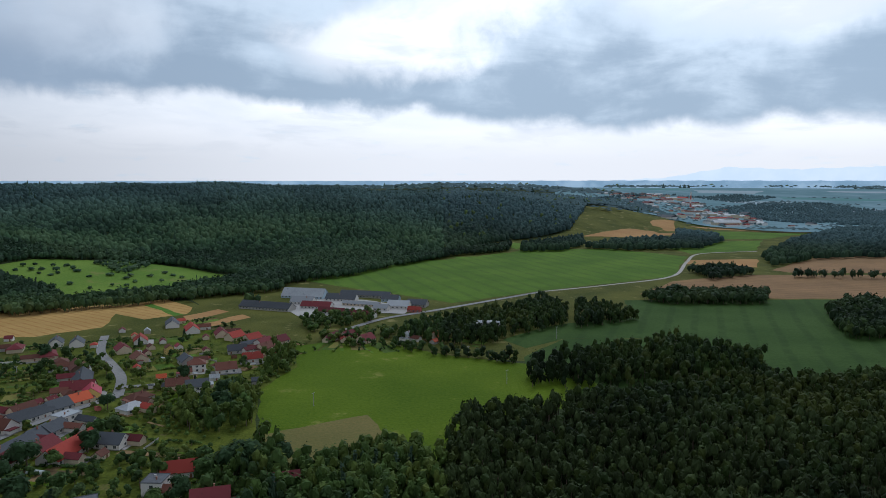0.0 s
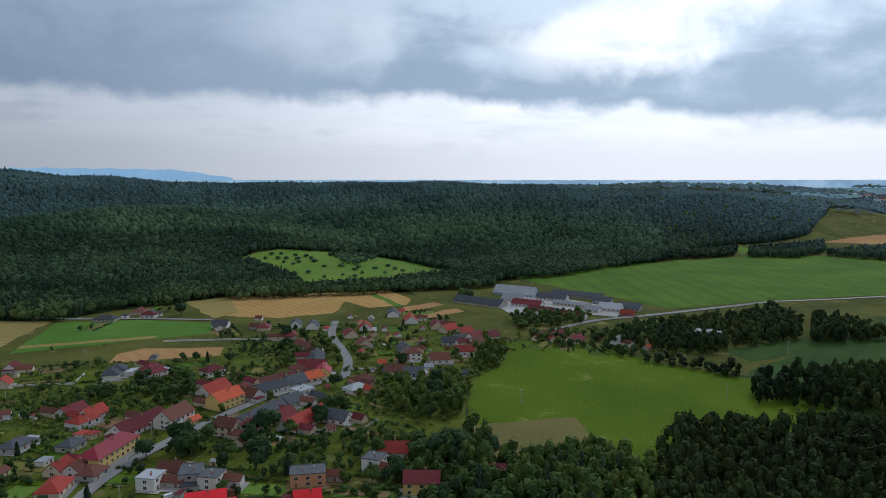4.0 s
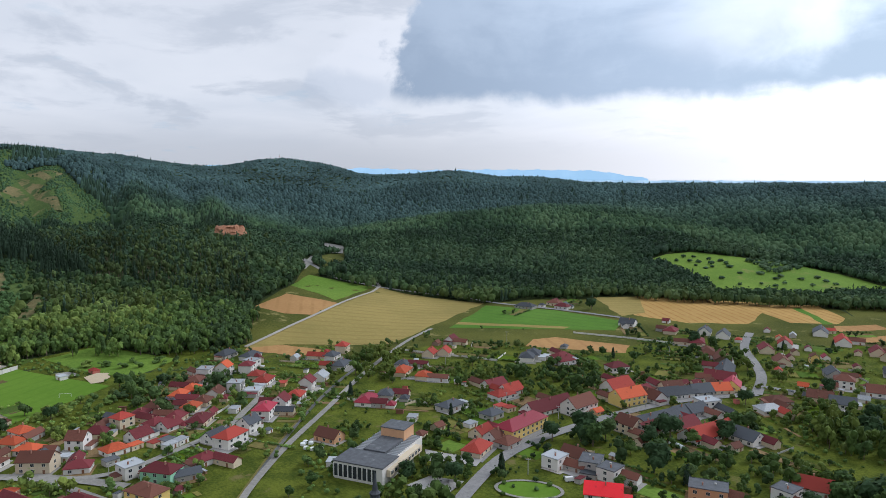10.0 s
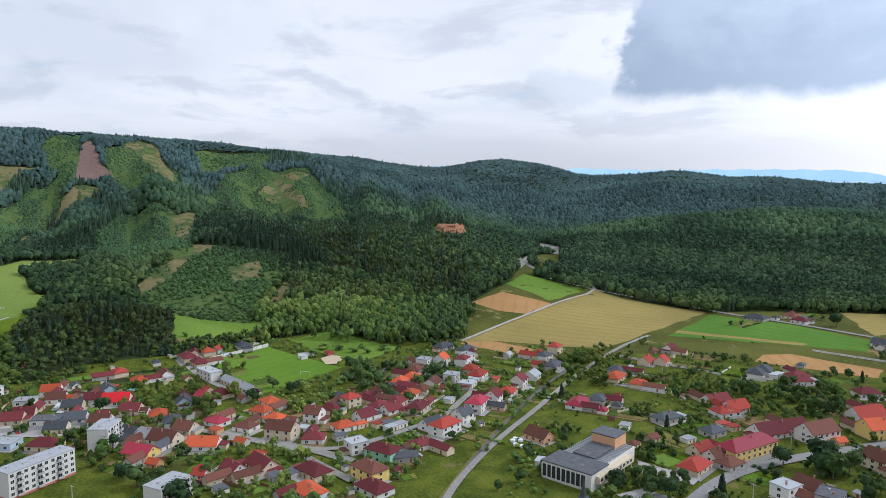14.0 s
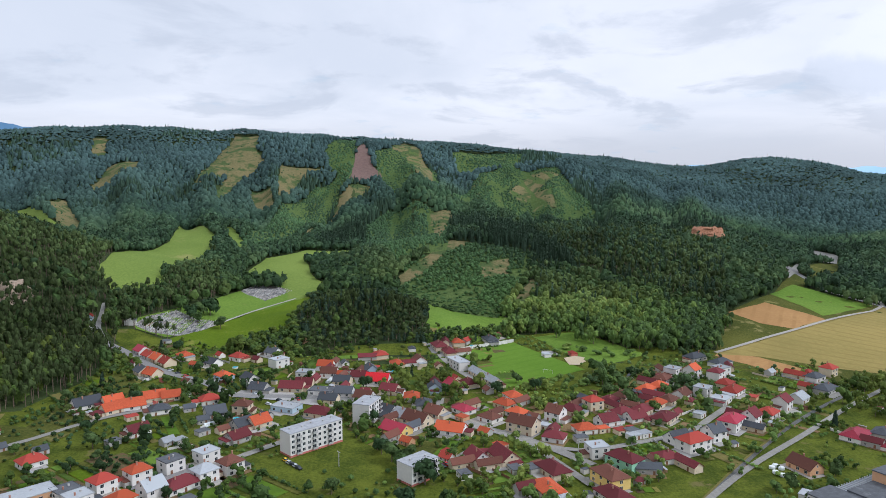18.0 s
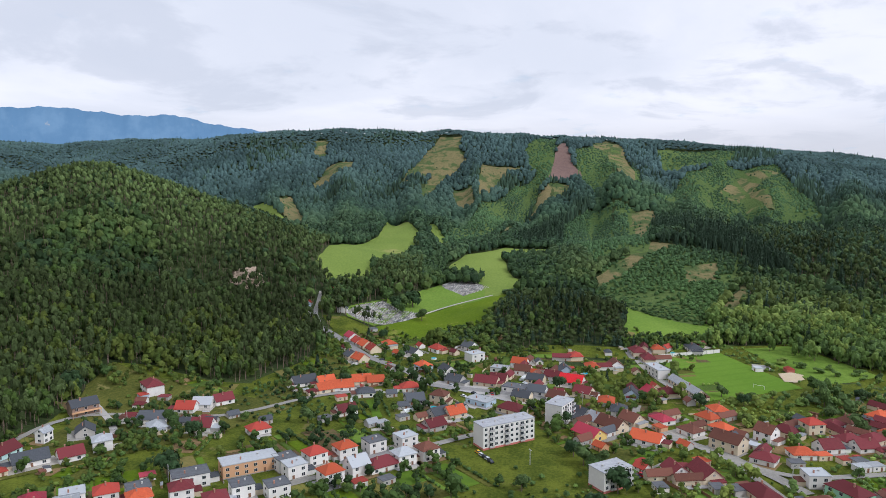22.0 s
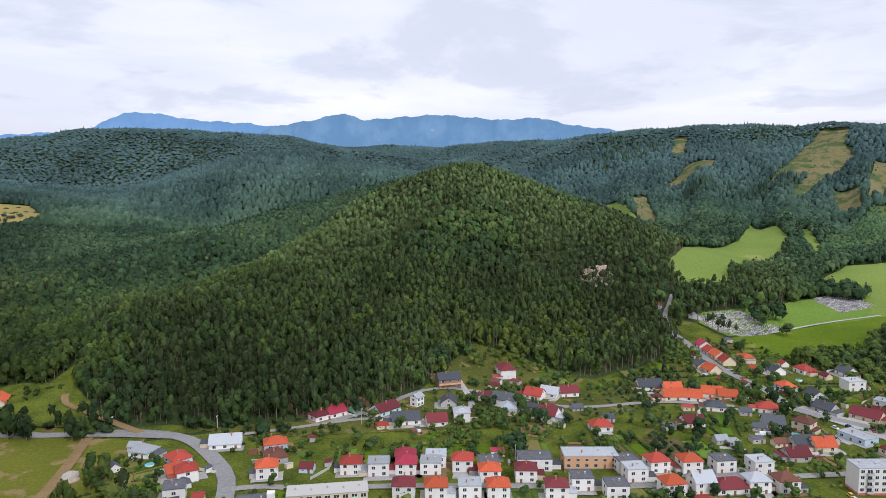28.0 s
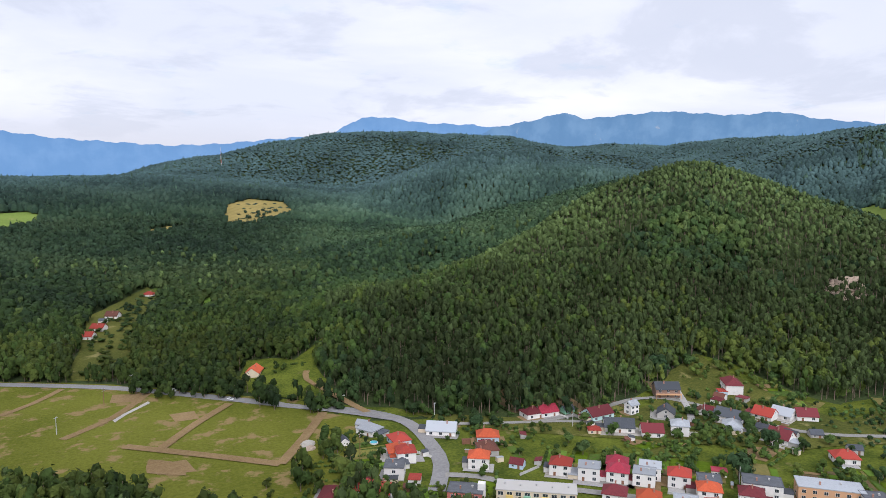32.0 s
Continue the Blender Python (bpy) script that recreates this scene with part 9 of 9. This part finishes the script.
# sheds, plastic tunnels, pools and log stacks in the gardens
M["film"] = paint("milky_plastic_film", (0.62, 0.66, 0.66), 0.45)
M["pool"] = paint("pool_water", (0.05, 0.42, 0.52), 0.1)
M["logs"] = paint("split_logs", (0.34, 0.22, 0.12), 0.9, 0.3, 0.3)


def lean_shed(w, d, wall, roof, label):
    """A small shed with a sloping roof and a plank door."""
    base = new("garden_shed")
    tagged(base, label, "shed", "garden sheds")
    body, lid = bmesh.new(), bmesh.new()
    prism(body, [(-d / 2, -0.5), (d / 2, -0.5), (d / 2, 2.5), (-d / 2, 2.0)], -w / 2, w / 2)
    prism(lid, [(-d / 2 - 0.25, 1.97), (d / 2 + 0.25, 2.57), (d / 2 + 0.25, 2.69), (-d / 2 - 0.25, 2.09)], -w / 2 - 0.2, w / 2 + 0.2)
    for bm in (body, lid):
        bmesh.ops.recalc_face_normals(bm, faces=bm.faces[:])
    part("wall", body, M[wall], base)
    part("roof", lid, M[roof], base)
    put("door", DOOR, base, w * 0.15, -d / 2, -0.15)
    return base


def plastic_tunnel(length):
    """A hooped growing tunnel under milky film."""
    base = new("plastic_tunnel")
    tagged(base, "milky plastic growing tunnel on hoops in a garden", "greenhouse", "growing tunnels")
    arc = [(1.5 * math.cos(a), 1.9 * math.sin(a)) for a in np.linspace(0, math.pi, 9)]
    skin = bmesh.new()
    prism(skin, arc, -length / 2, length / 2)
    bmesh.ops.recalc_face_normals(skin, faces=skin.faces[:])
    part("cover", skin, M["film"], base)
    hoop = bmesh.new()
    prism(hoop, [(p * 1.03, q * 1.03) for p, q in arc] + [(p * 0.99, q * 0.99) for p, q in arc[::-1]], -0.05, 0.05)
    hoop = shared("hoop", hoop, M["steel"])
    for k in range(5):
        put("hoop", hoop, base, -length / 2 + length * k / 4, 0, 0)
    return base


def round_pool(r):
    """A round above-ground pool."""
    base = new("garden_pool")
    tagged(base, "round turquoise garden pool with a pale rim", "pool", "garden pools")
    for name, r0, r1, z, m in (("rim", r, r, 0.95, "frame"), ("water", r - 0.15, r - 0.15, 0.99, "pool")):
        bm = bmesh.new()
        bmesh.ops.create_cone(bm, cap_ends=True, segments=16, radius1=r0, radius2=r1, depth=z, matrix=Matrix.Translation((0, 0, z / 2)))
        part(name, bm, M[m], base)
    return base


def log_stack():
    """A stack of split logs under a sheet of tin."""
    base = new("log_stack")
    tagged(base, "stack of split firewood under a tin sheet", "firewood", "log stacks")
    layer = shared("log_layer", solid((-2.0, 2.0, -0.5, 0.5, 0.0, 0.27)), M["logs"])
    for k in range(5):
        put("log_layer", layer, base, 0.04 * (-1) ** k, 0, 0.3 * k)
    part("cover", solid((-2.2, 2.2, -0.65, 0.65, 1.5, 1.55)), M["roof_l"], base)
    return base


CLUTTER = [lean_shed(4.2, 2.8, "timber", "roof_b", "brown board shed with a rusty lean-to roof"), lean_shed(3.4, 2.6, "wall_c", "roof_l", "cream garden shed with a tin roof"), lean_shed(5.0, 3.2, "wall_s", "roof_d", "grey block shed with a maroon roof"),
           lean_shed(3.8, 3.0, "wall_w", "roof_k", "white garden shed with a felted roof"), lean_shed(3.2, 2.6, "wall_r", "roof_r", "red-walled garden shed with a red roof"), plastic_tunnel(9.0), round_pool(2.2), log_stack()]
SPOTS = []
for x, y, turn, w, d in HOMES:
    for k in range(2):
        a = rs.uniform(0, 360)
        q = 0.5 * math.hypot(w, d) + rs.uniform(4, 13)
        SPOTS.append((x + q * math.cos(radians(a)), y + q * math.sin(radians(a)), turn + 90 * rs.randint(4) + rs.normal(0, 4)))
spot = np.array(SPOTS)
ok = clear_of_houses(spot[:, 0], spot[:, 1], 2.6) & inside(spot[:, 0], spot[:, 1], VILLAGE)
for loop in ROADS_AND_FIELDS:
    ok &= ~inside(spot[:, 0], spot[:, 1], loop)
spot = spot[ok]
spot = spot[rs.permutation(len(spot))][:115]
for n, (x, y, turn) in enumerate(spot):
    kind = CLUTTER[n] if n < len(CLUTTER) else CLUTTER[rs.choice(8, p=(0.2, 0.17, 0.15, 0.13, 0.07, 0.08, 0.06, 0.14))]
    m = pose(x, y, float(height(x, y)), 0, 0, turn)
    if n < len(CLUTTER):
        kind.matrix_basis = m
    else:
        copy_thing(kind, m)

# ---------------------------------------------------------------- cars
M["tyre"] = paint("black_rubber", (0.02, 0.02, 0.02))
for name, c in (("silver", (0.5, 0.52, 0.54)), ("white", (0.75, 0.75, 0.75)), ("yellow", (0.75, 0.45, 0.03)), ("dark", (0.03, 0.035, 0.045)), ("red", (0.45, 0.03, 0.03)), ("blue", (0.05, 0.12, 0.35))):
    M["car_" + name] = paint("car_paint_" + name, c, 0.25, 0.03)


def car(x, y, turn, colour, van=False):
    base = new("van" if van else "car")
    base.matrix_basis = pose(x, y, float(height(x, y)) + 0.18, 0, 0, turn)
    tagged(base, "%s %s on the roadside" % (colour, "delivery van" if van else "hatchback car"), "van" if van else "car", "cars")
    bm = bmesh.new()
    side = [(-2.1, 0.3), (2.1, 0.3), (2.15, 0.75), (1.2, 0.92), (-1.9, 0.98), (-2.15, 0.7)] if not van else [(-2.5, 0.3), (2.5, 0.3), (2.55, 0.9), (1.9, 1.2), (-2.5, 1.2)]
    a = [bm.verts.new((px, -0.85, pz)) for px, pz in side]
    b = [bm.verts.new((px, 0.85, pz)) for px, pz in side]
    top = [(1.15, 0.92), (0.5, 1.45), (-1.3, 1.48), (-1.95, 0.98)] if not van else [(1.9, 1.2), (1.2, 2.1), (-2.45, 2.15), (-2.5, 1.2)]
    for ring_a, ring_b in ((a, b),):
        n = len(ring_a)
        bm.faces.new(ring_a)
        bm.faces.new(ring_b[::-1])
        for k in range(n):
            bm.faces.new((ring_a[k], ring_b[k], ring_b[(k + 1) % n], ring_a[(k + 1) % n]))
    bmesh.ops.recalc_face_normals(bm, faces=bm.faces[:])
    part("body", bm, M["car_" + colour], base)
    bm = bmesh.new()
    lo = [bm.verts.new((px, s * (0.82 if pz < 1.3 else 0.66 if not van else 0.8), pz)) for s in (-1, 1) for px, pz in top]
    for f in ((0, 1, 2, 3), (7, 6, 5, 4), (0, 4, 5, 1), (2, 6, 7, 3)):
        bm.faces.new([lo[k] for k in f])
    bmesh.ops.recalc_face_normals(bm, faces=bm.faces[:])
    part("cabin", bm, M["glass"] if not van else M["car_" + colour], base, "dark glazed cabin" if not van else "closed van body")
    (x1, z1), (x2, z2) = top[1], top[2]
    part("roof", solid((x2, x1, -0.66, 0.66, z1 - 0.01, z1 + 0.05)), M["car_" + colour], base)
    bm = bmesh.new()
    bmesh.ops.create_cone(bm, cap_ends=True, segments=12, radius1=0.32, radius2=0.32, depth=0.22, matrix=Matrix.Rotation(radians(90), 4, "X"))
    wheel = shared("wheel", bm, M["tyre"])
    for px in (-1.3, 1.35):
        for py in (-0.8, 0.8):
            put("wheel", wheel, base, px, py, 0.15)


for n, (x, y, turn) in enumerate(((-337.5, -67.2, 45), (-334.3, -64.8, 45), (-332.0, -62.6, 45), (-327.9, -59.2, 45), (-327.8, 10.6, 40), (-329.8, 12.6, 40), (-332, 14.7, 40), (-415, -49, 120), (-434.3, -77.7, 20), (-66.9, -474.6, 125),
                                  (-94.5, -436.2, 130), (-116, -416.1, 135), (-154.9, -401.5, 150), (-202.2, 244.6, 60), (-200.2, 248.2, 60), (-198.4, 252, 60), (-504.9, -182.7, 135), (-497.8, -174.9, 135), (-490, -167, 135), (-425.9, -94.8, 60),
                                  (-433.3, -89.5, 60), (-447.6, -107.8, 140), (-231.3, 190.2, 60), (-330, -60.8, 45), (-440, -60, 100))):
    car(x, y, turn, ("yellow", "silver", "dark", "dark", "dark", "red", "blue", "dark", "red", "white", "white", "silver", "white", "white", "dark", "dark", "silver", "dark", "red", "white", "dark", "silver", "white", "silver", "dark")[n], n in (13, 22))
car(-365.8, -18.6, 70, "white", True)

# ---------------------------------------------------------------- cemetery
gv, gf, tv = [], [], []
for loop in CEMETERY:
    xs, ys = [p[0] for p in loop], [p[1] for p in loop]
    x, y = (q.ravel() for q in np.meshgrid(np.arange(min(xs), max(xs), 1.9), np.arange(min(ys), max(ys), 2.7)))
    keep = inside(x, y, loop) & (rs.rand(x.size) < 0.95) & ((x * 0.7 + y * 0.7) % 16 > 1.8)
    for a, b in zip(x[keep], y[keep]):
        z = float(laid(a, b)) + 0.1
        c = np.array(((0.55, 0.53, 0.50), (0.30, 0.29, 0.28), (0.10, 0.10, 0.11), (0.42, 0.36, 0.32), (0.68, 0.66, 0.62))[rs.randint(5)])
        c = c * 0.95
        for x0, x1, y0, y1, h in ((-0.55, 0.55, -1.0, 1.0, 0.35), (-0.5, 0.5, 0.85, 1.05, rs.uniform(0.9, 1.5))):
            k = len(gv) * 8
            gv.append([(a + p, b + q, z + s) for s in (-1.5, h) for p, q in ((x0, y0), (x1, y0), (x1, y1), (x0, y1))])
            gf += [(k + 4, k + 5, k + 6, k + 7), (k, k + 1, k + 5, k + 4), (k + 1, k + 2, k + 6, k + 5), (k + 2, k + 3, k + 7, k + 6), (k + 3, k, k + 4, k + 7)]
            tv.append(np.tile(c, (8, 1)))
M["stone"] = surface("grave_stone", (0.8, 0.8, 0.8), (1.0, 1.0, 1.0), 0.4, 0.5, 0.1, tint="tint")
tagged(new("gravestones", array_mesh("gravestones", np.array(gv).reshape(-1, 3), np.array(gf), M["stone"], np.vstack(tv))), "rows of grey, black and white gravestones in the cemetery", "gravestones", kind="stuff")


# ---------------------------------------------------------------- poles, goals, rocks
def pole(x, y, high, arms=1, lattice=False):
    base = new("power_pole")
    base.matrix_basis = pose(x, y, float(height(x, y)), 0, 0, 40)
    tagged(base, "rusty lattice power pole" if lattice else "slender grey power pole with a crossarm", "power pole", "power poles")
    bm = bmesh.new()
    bmesh.ops.create_cone(bm, cap_ends=True, segments=8, radius1=0.24, radius2=0.12, depth=high + 1, matrix=Matrix.Translation((0, 0, high / 2 - 0.5)))
    part("mast", bm, M["timber"] if lattice else M["concrete"], base)
    for k in range(arms):
        part("crossarm", solid((-1.1, 1.1, -0.08, 0.08, high - 0.6 - k * 1.2, high - 0.45 - k * 1.2)), M["steel"], base)
    for s in (-0.95, 0, 0.95):
        part("insulator", solid((s - 0.07, s + 0.07, -0.07, 0.07, high - 0.45, high - 0.1)), M["frame"], base)


for x, y, high, lattice in ((43.8, 467.4, 10, False), (100, 603.6, 11, False), (-24.8, -465.3, 11, True), (1.3, -423.7, 10, False), (-131, -315, 12, True), (-43, -491.7, 10, True), (-251, -294.3, 8, False), (-191.9, -347.7, 8, False), (-317, -333.7, 8, False),
                            (-300, 210, 8, False), (-300, 300, 8, False), (-220, 235, 8, False), (-262, 305, 8, False), (-340, 80, 8, False), (-372, 60, 8, False), (-430, -20, 8, False), (-455, -115, 8, False), (-395, 330, 8, False), (-420, 420, 9, False),
                            (-300, 480, 9, False), (-240, 360, 8, False), (-330, -40, 8, False), (-270, -200, 8, False), (-330, -270, 8, False), (-80, 420, 9, False), (20, 540, 9, False)):
    pole(x, y, high, 2 if lattice else 1, lattice)


def goal(x, y, turn):
    base = new("football_goal")
    base.matrix_basis = pose(x, y, 0.1, 0, 0, turn)
    tagged(base, "white football goal on the pitch", "goal", "football goals")
    for n, b in (("post", (-3.7, -3.55, 0, 0.15, 0, 2.5)), ("post", (3.55, 3.7, 0, 0.15, 0, 2.5)), ("crossbar", (-3.55, 3.55, 0, 0.15, 2.36, 2.5))):
        part(n, solid(b), M["frame"], base)


goal(-491, 92, 60)
goal(-570, 45, 60)


def rock_face(name, x, y, width, tall, material, label, turn):
    """A bare crag: a rough slab that leans on the slope."""
    bm = bmesh.new()
    n = 12
    rows = [[bm.verts.new((0, 0, 0)) for _ in range(n + 1)] for _ in range(n + 1)]
    for i in range(n + 1):
        for j in range(n + 1):
            u, v = i / n - 0.5, j / n
            p = Vector((u * 6.1, v * 5.3, x))
            taper = 1 - 0.5 * abs(v - 0.4)
            edge = max(0.0, (abs(u) * 2) ** 3 + abs(v - 0.45) ** 2 * 2 + 0.5 * noise.noise(p * 0.8)) * tall * 0.55
            rows[i][j].co = (u * width * taper + noise.noise(p) * width * 0.06, v * tall * 0.75 + noise.noise(p * 2) * tall * 0.22 + edge, v * tall + noise.noise(p * 3) * tall * 0.08)
    for i in range(n):
        for j in range(n):
            bm.faces.new((rows[i][j], rows[i + 1][j], rows[i + 1][j + 1], rows[i][j + 1]))
    ob = new(name, shared(name, bm, M[material]))
    ob.matrix_basis = pose(x, y, float(height(x, y)) - 1, 0, 0, turn)
    tagged(ob, label, "rock")


rock_face("rock_outcrop", -596, -346, 34, 20, "rock", "pale limestone crag among pines", 120)
rock_face("quarry_face", -925, 386, 50, 24, "redrock", "red-brown quarry face in the woods", 67)

M["bale_wrap"] = paint("white_bale_wrap", (0.72, 0.74, 0.72), 0.4, 0.06)
for n, (x, y) in enumerate(((-319.9, 174.4), (-321, 170.3), (-312.1, 171), (-310.1, 174.7), (-323, 173), (-315.5, 169.2))):
    bm = bmesh.new()
    bmesh.ops.create_cone(bm, cap_ends=True, segments=16, radius1=1.5, radius2=1.5, depth=1.5, matrix=Matrix.Translation((0, 0, 0.7)))
    bmesh.ops.bevel(bm, geom=bm.edges[:], offset=0.25, segments=2, affect="EDGES")
    bale = new("silage_bale", shared("silage_bale", bm, M["bale_wrap"]))
    bale.matrix_basis = pose(x, y, 0.0, 0, 0, n * 40)
    tagged(bale, "round silage bale wrapped in white film", "bale", "silage bales")

oval = [(-208 + 15 * math.cos(a) * 0.8 - 9 * math.sin(a) * 0.6, 223 + 15 * math.cos(a) * 0.6 + 9 * math.sin(a) * 0.8) for a in np.linspace(0, 2 * math.pi, 25)]
road("oval_path", "lane", oval, 1.6, 0.1, "pale oval path round a small playing field", "path")
field("oval_turf", "pitch", [(-208 + 14 * math.cos(a) * 0.8 - 8 * math.sin(a) * 0.6, 223 + 14 * math.cos(a) * 0.6 + 8 * math.sin(a) * 0.8) for a in np.linspace(0, 2 * math.pi, 21)[:-1]], 0.05, 0.0, "small green playing field inside an oval path")


def boundary_wall(x0, y0, x1, y1, high, label):
    """A long low wall in bays with coping and piers."""
    n = max(2, int(math.hypot(x1 - x0, y1 - y0) / 6))
    turn = math.degrees(math.atan2(y1 - y0, x1 - x0))
    base = new("boundary_wall")
    base.matrix_basis = pose(x0, y0, float(height(x0, y0)), 0, 0, turn)
    tagged(base, label, "wall")
    bay = math.hypot(x1 - x0, y1 - y0) / n
    panel = shared("bay", solid((0.15, bay - 0.15, -0.1, 0.1, -0.8, high)), M["wall_w"])
    pier = shared("pier", solid((-0.2, 0.2, -0.2, 0.2, -0.8, high + 0.15)), M["concrete"])
    for k in range(n):
        put("bay", panel, base, k * bay, 0, 0)
        put("pier", pier, base, k * bay, 0, 0)


boundary_wall(-555.3, 31.1, -585.5, 79.8, 2.6, "long white wall behind the football pitch")
for corners in (((-458, 329), (-379, 368), (-391, 390)), ((-371, 229), (-343, 243), (-350, 253), (-314, 273)), ((-405, 490), (-359, 511), (-312, 527))):
    for (x0, y0), (x1, y1) in zip(corners, corners[1:]):
        boundary_wall(x0, y0, x1, y1, 1.5, "pale concrete panel wall round a garden plot")


def mast(x, y, high, label):
    base = new("radio_mast")
    base.matrix_basis = pose(x, y, float(height(x, y)))
    tagged(base, label, "mast")
    for k in range(5):
        bm = bmesh.new()
        bmesh.ops.create_cone(bm, cap_ends=True, segments=6, radius1=1.4 - 0.22 * k, radius2=1.2 - 0.22 * k, depth=high / 5, matrix=Matrix.Translation((0, 0, high * (k + 0.5) / 5)))
        part("section", bm, M["wall_r"] if k % 2 else M["wall_w"], base)


mast(*polar(167.9, 2290), 62, "red and white radio mast on the ridge")
mast(*polar(63.4, 2400), 26, "short radio mast on the hilltop")


def heap(x, y, r, h, material, label):
    bm = bmesh.new()
    bmesh.ops.create_icosphere(bm, subdivisions=3, radius=1.0)
    for p in bm.verts:
        p.co = (p.co.x * r * (1 + 0.25 * noise.noise(p.co * 2)), p.co.y * r * 0.8 * (1 + 0.25 * noise.noise(p.co * 2.3)), max(-0.2, p.co.z) * h * (1 + 0.3 * noise.noise(p.co * 3)))
    ob = new("rubble_heap", shared("rubble_heap", bm, M[material]))
    ob.matrix_basis = pose(x, y, 0.1, 0, 0, 30)
    tagged(ob, label, "heap")


heap(-113, -342, 4.5, 2.2, "gravel", "pale rubble heap on the building land")
heap(-112, -336, 3.5, 1.6, "rock", "pinkish rubble heap on the building land")

# ---------------------------------------------------------------- the town on the plain, far off
def town_building(x, y, turn, w, d, h, wall, roof):
    base = new("town_building")
    base.matrix_basis = pose(x, y, float(height(x, y)), 0, 0, turn)
    tagged(base, "distant %s town building on the plain" % wall, "building", "town buildings")
    part("wall", solid((-w / 2, w / 2, -d / 2, d / 2, -12, h)), M["wall_" + {"white": "w", "cream": "c", "grey": "s"}[wall]], base)
    bm = bmesh.new()
    prism(bm, [(-d / 2 - 0.5, h), (d / 2 + 0.5, h), (0, h + d * 0.22)], -w / 2 - 0.5, w / 2 + 0.5)
    bmesh.ops.recalc_face_normals(bm, faces=bm.faces[:])
    part("roof", bm, M["roof_" + roof], base)


for n in range(150):
    r = rs.uniform(2150, 3600)
    az = -14.5 - (3600 - r) / 1450 * 9.0 + rs.normal(0, 2.0)
    x, y = polar(az, r)
    big_one = rs.rand() < 0.22
    town_building(x, y, rs.choice((15, 105)) + rs.normal(0, 6), rs.uniform(40, 90) if big_one else rs.uniform(14, 30), rs.uniform(16, 30) if big_one else rs.uniform(10, 16), rs.uniform(7, 16), ("white", "white", "cream", "grey")[n % 4], "lkrldb"[n % 6])


def tall_chimney(x, y, high):
    base = new("factory_chimney")
    base.matrix_basis = pose(x, y, float(height(x, y)))
    tagged(base, "tall slender red and white factory chimney", "chimney")
    for k in range(5):
        bm = bmesh.new()
        r0, r1 = 4.2 - 0.4 * k, 3.8 - 0.4 * k
        bmesh.ops.create_cone(bm, cap_ends=True, segments=12, radius1=r0, radius2=r1, depth=high / 5, matrix=Matrix.Translation((0, 0, high * (k + 0.5) / 5)))
        part("shaft", bm, M["wall_r"] if k % 2 else M["wall_w"], base)


tall_chimney(*polar(-19.5, 2900), 75)
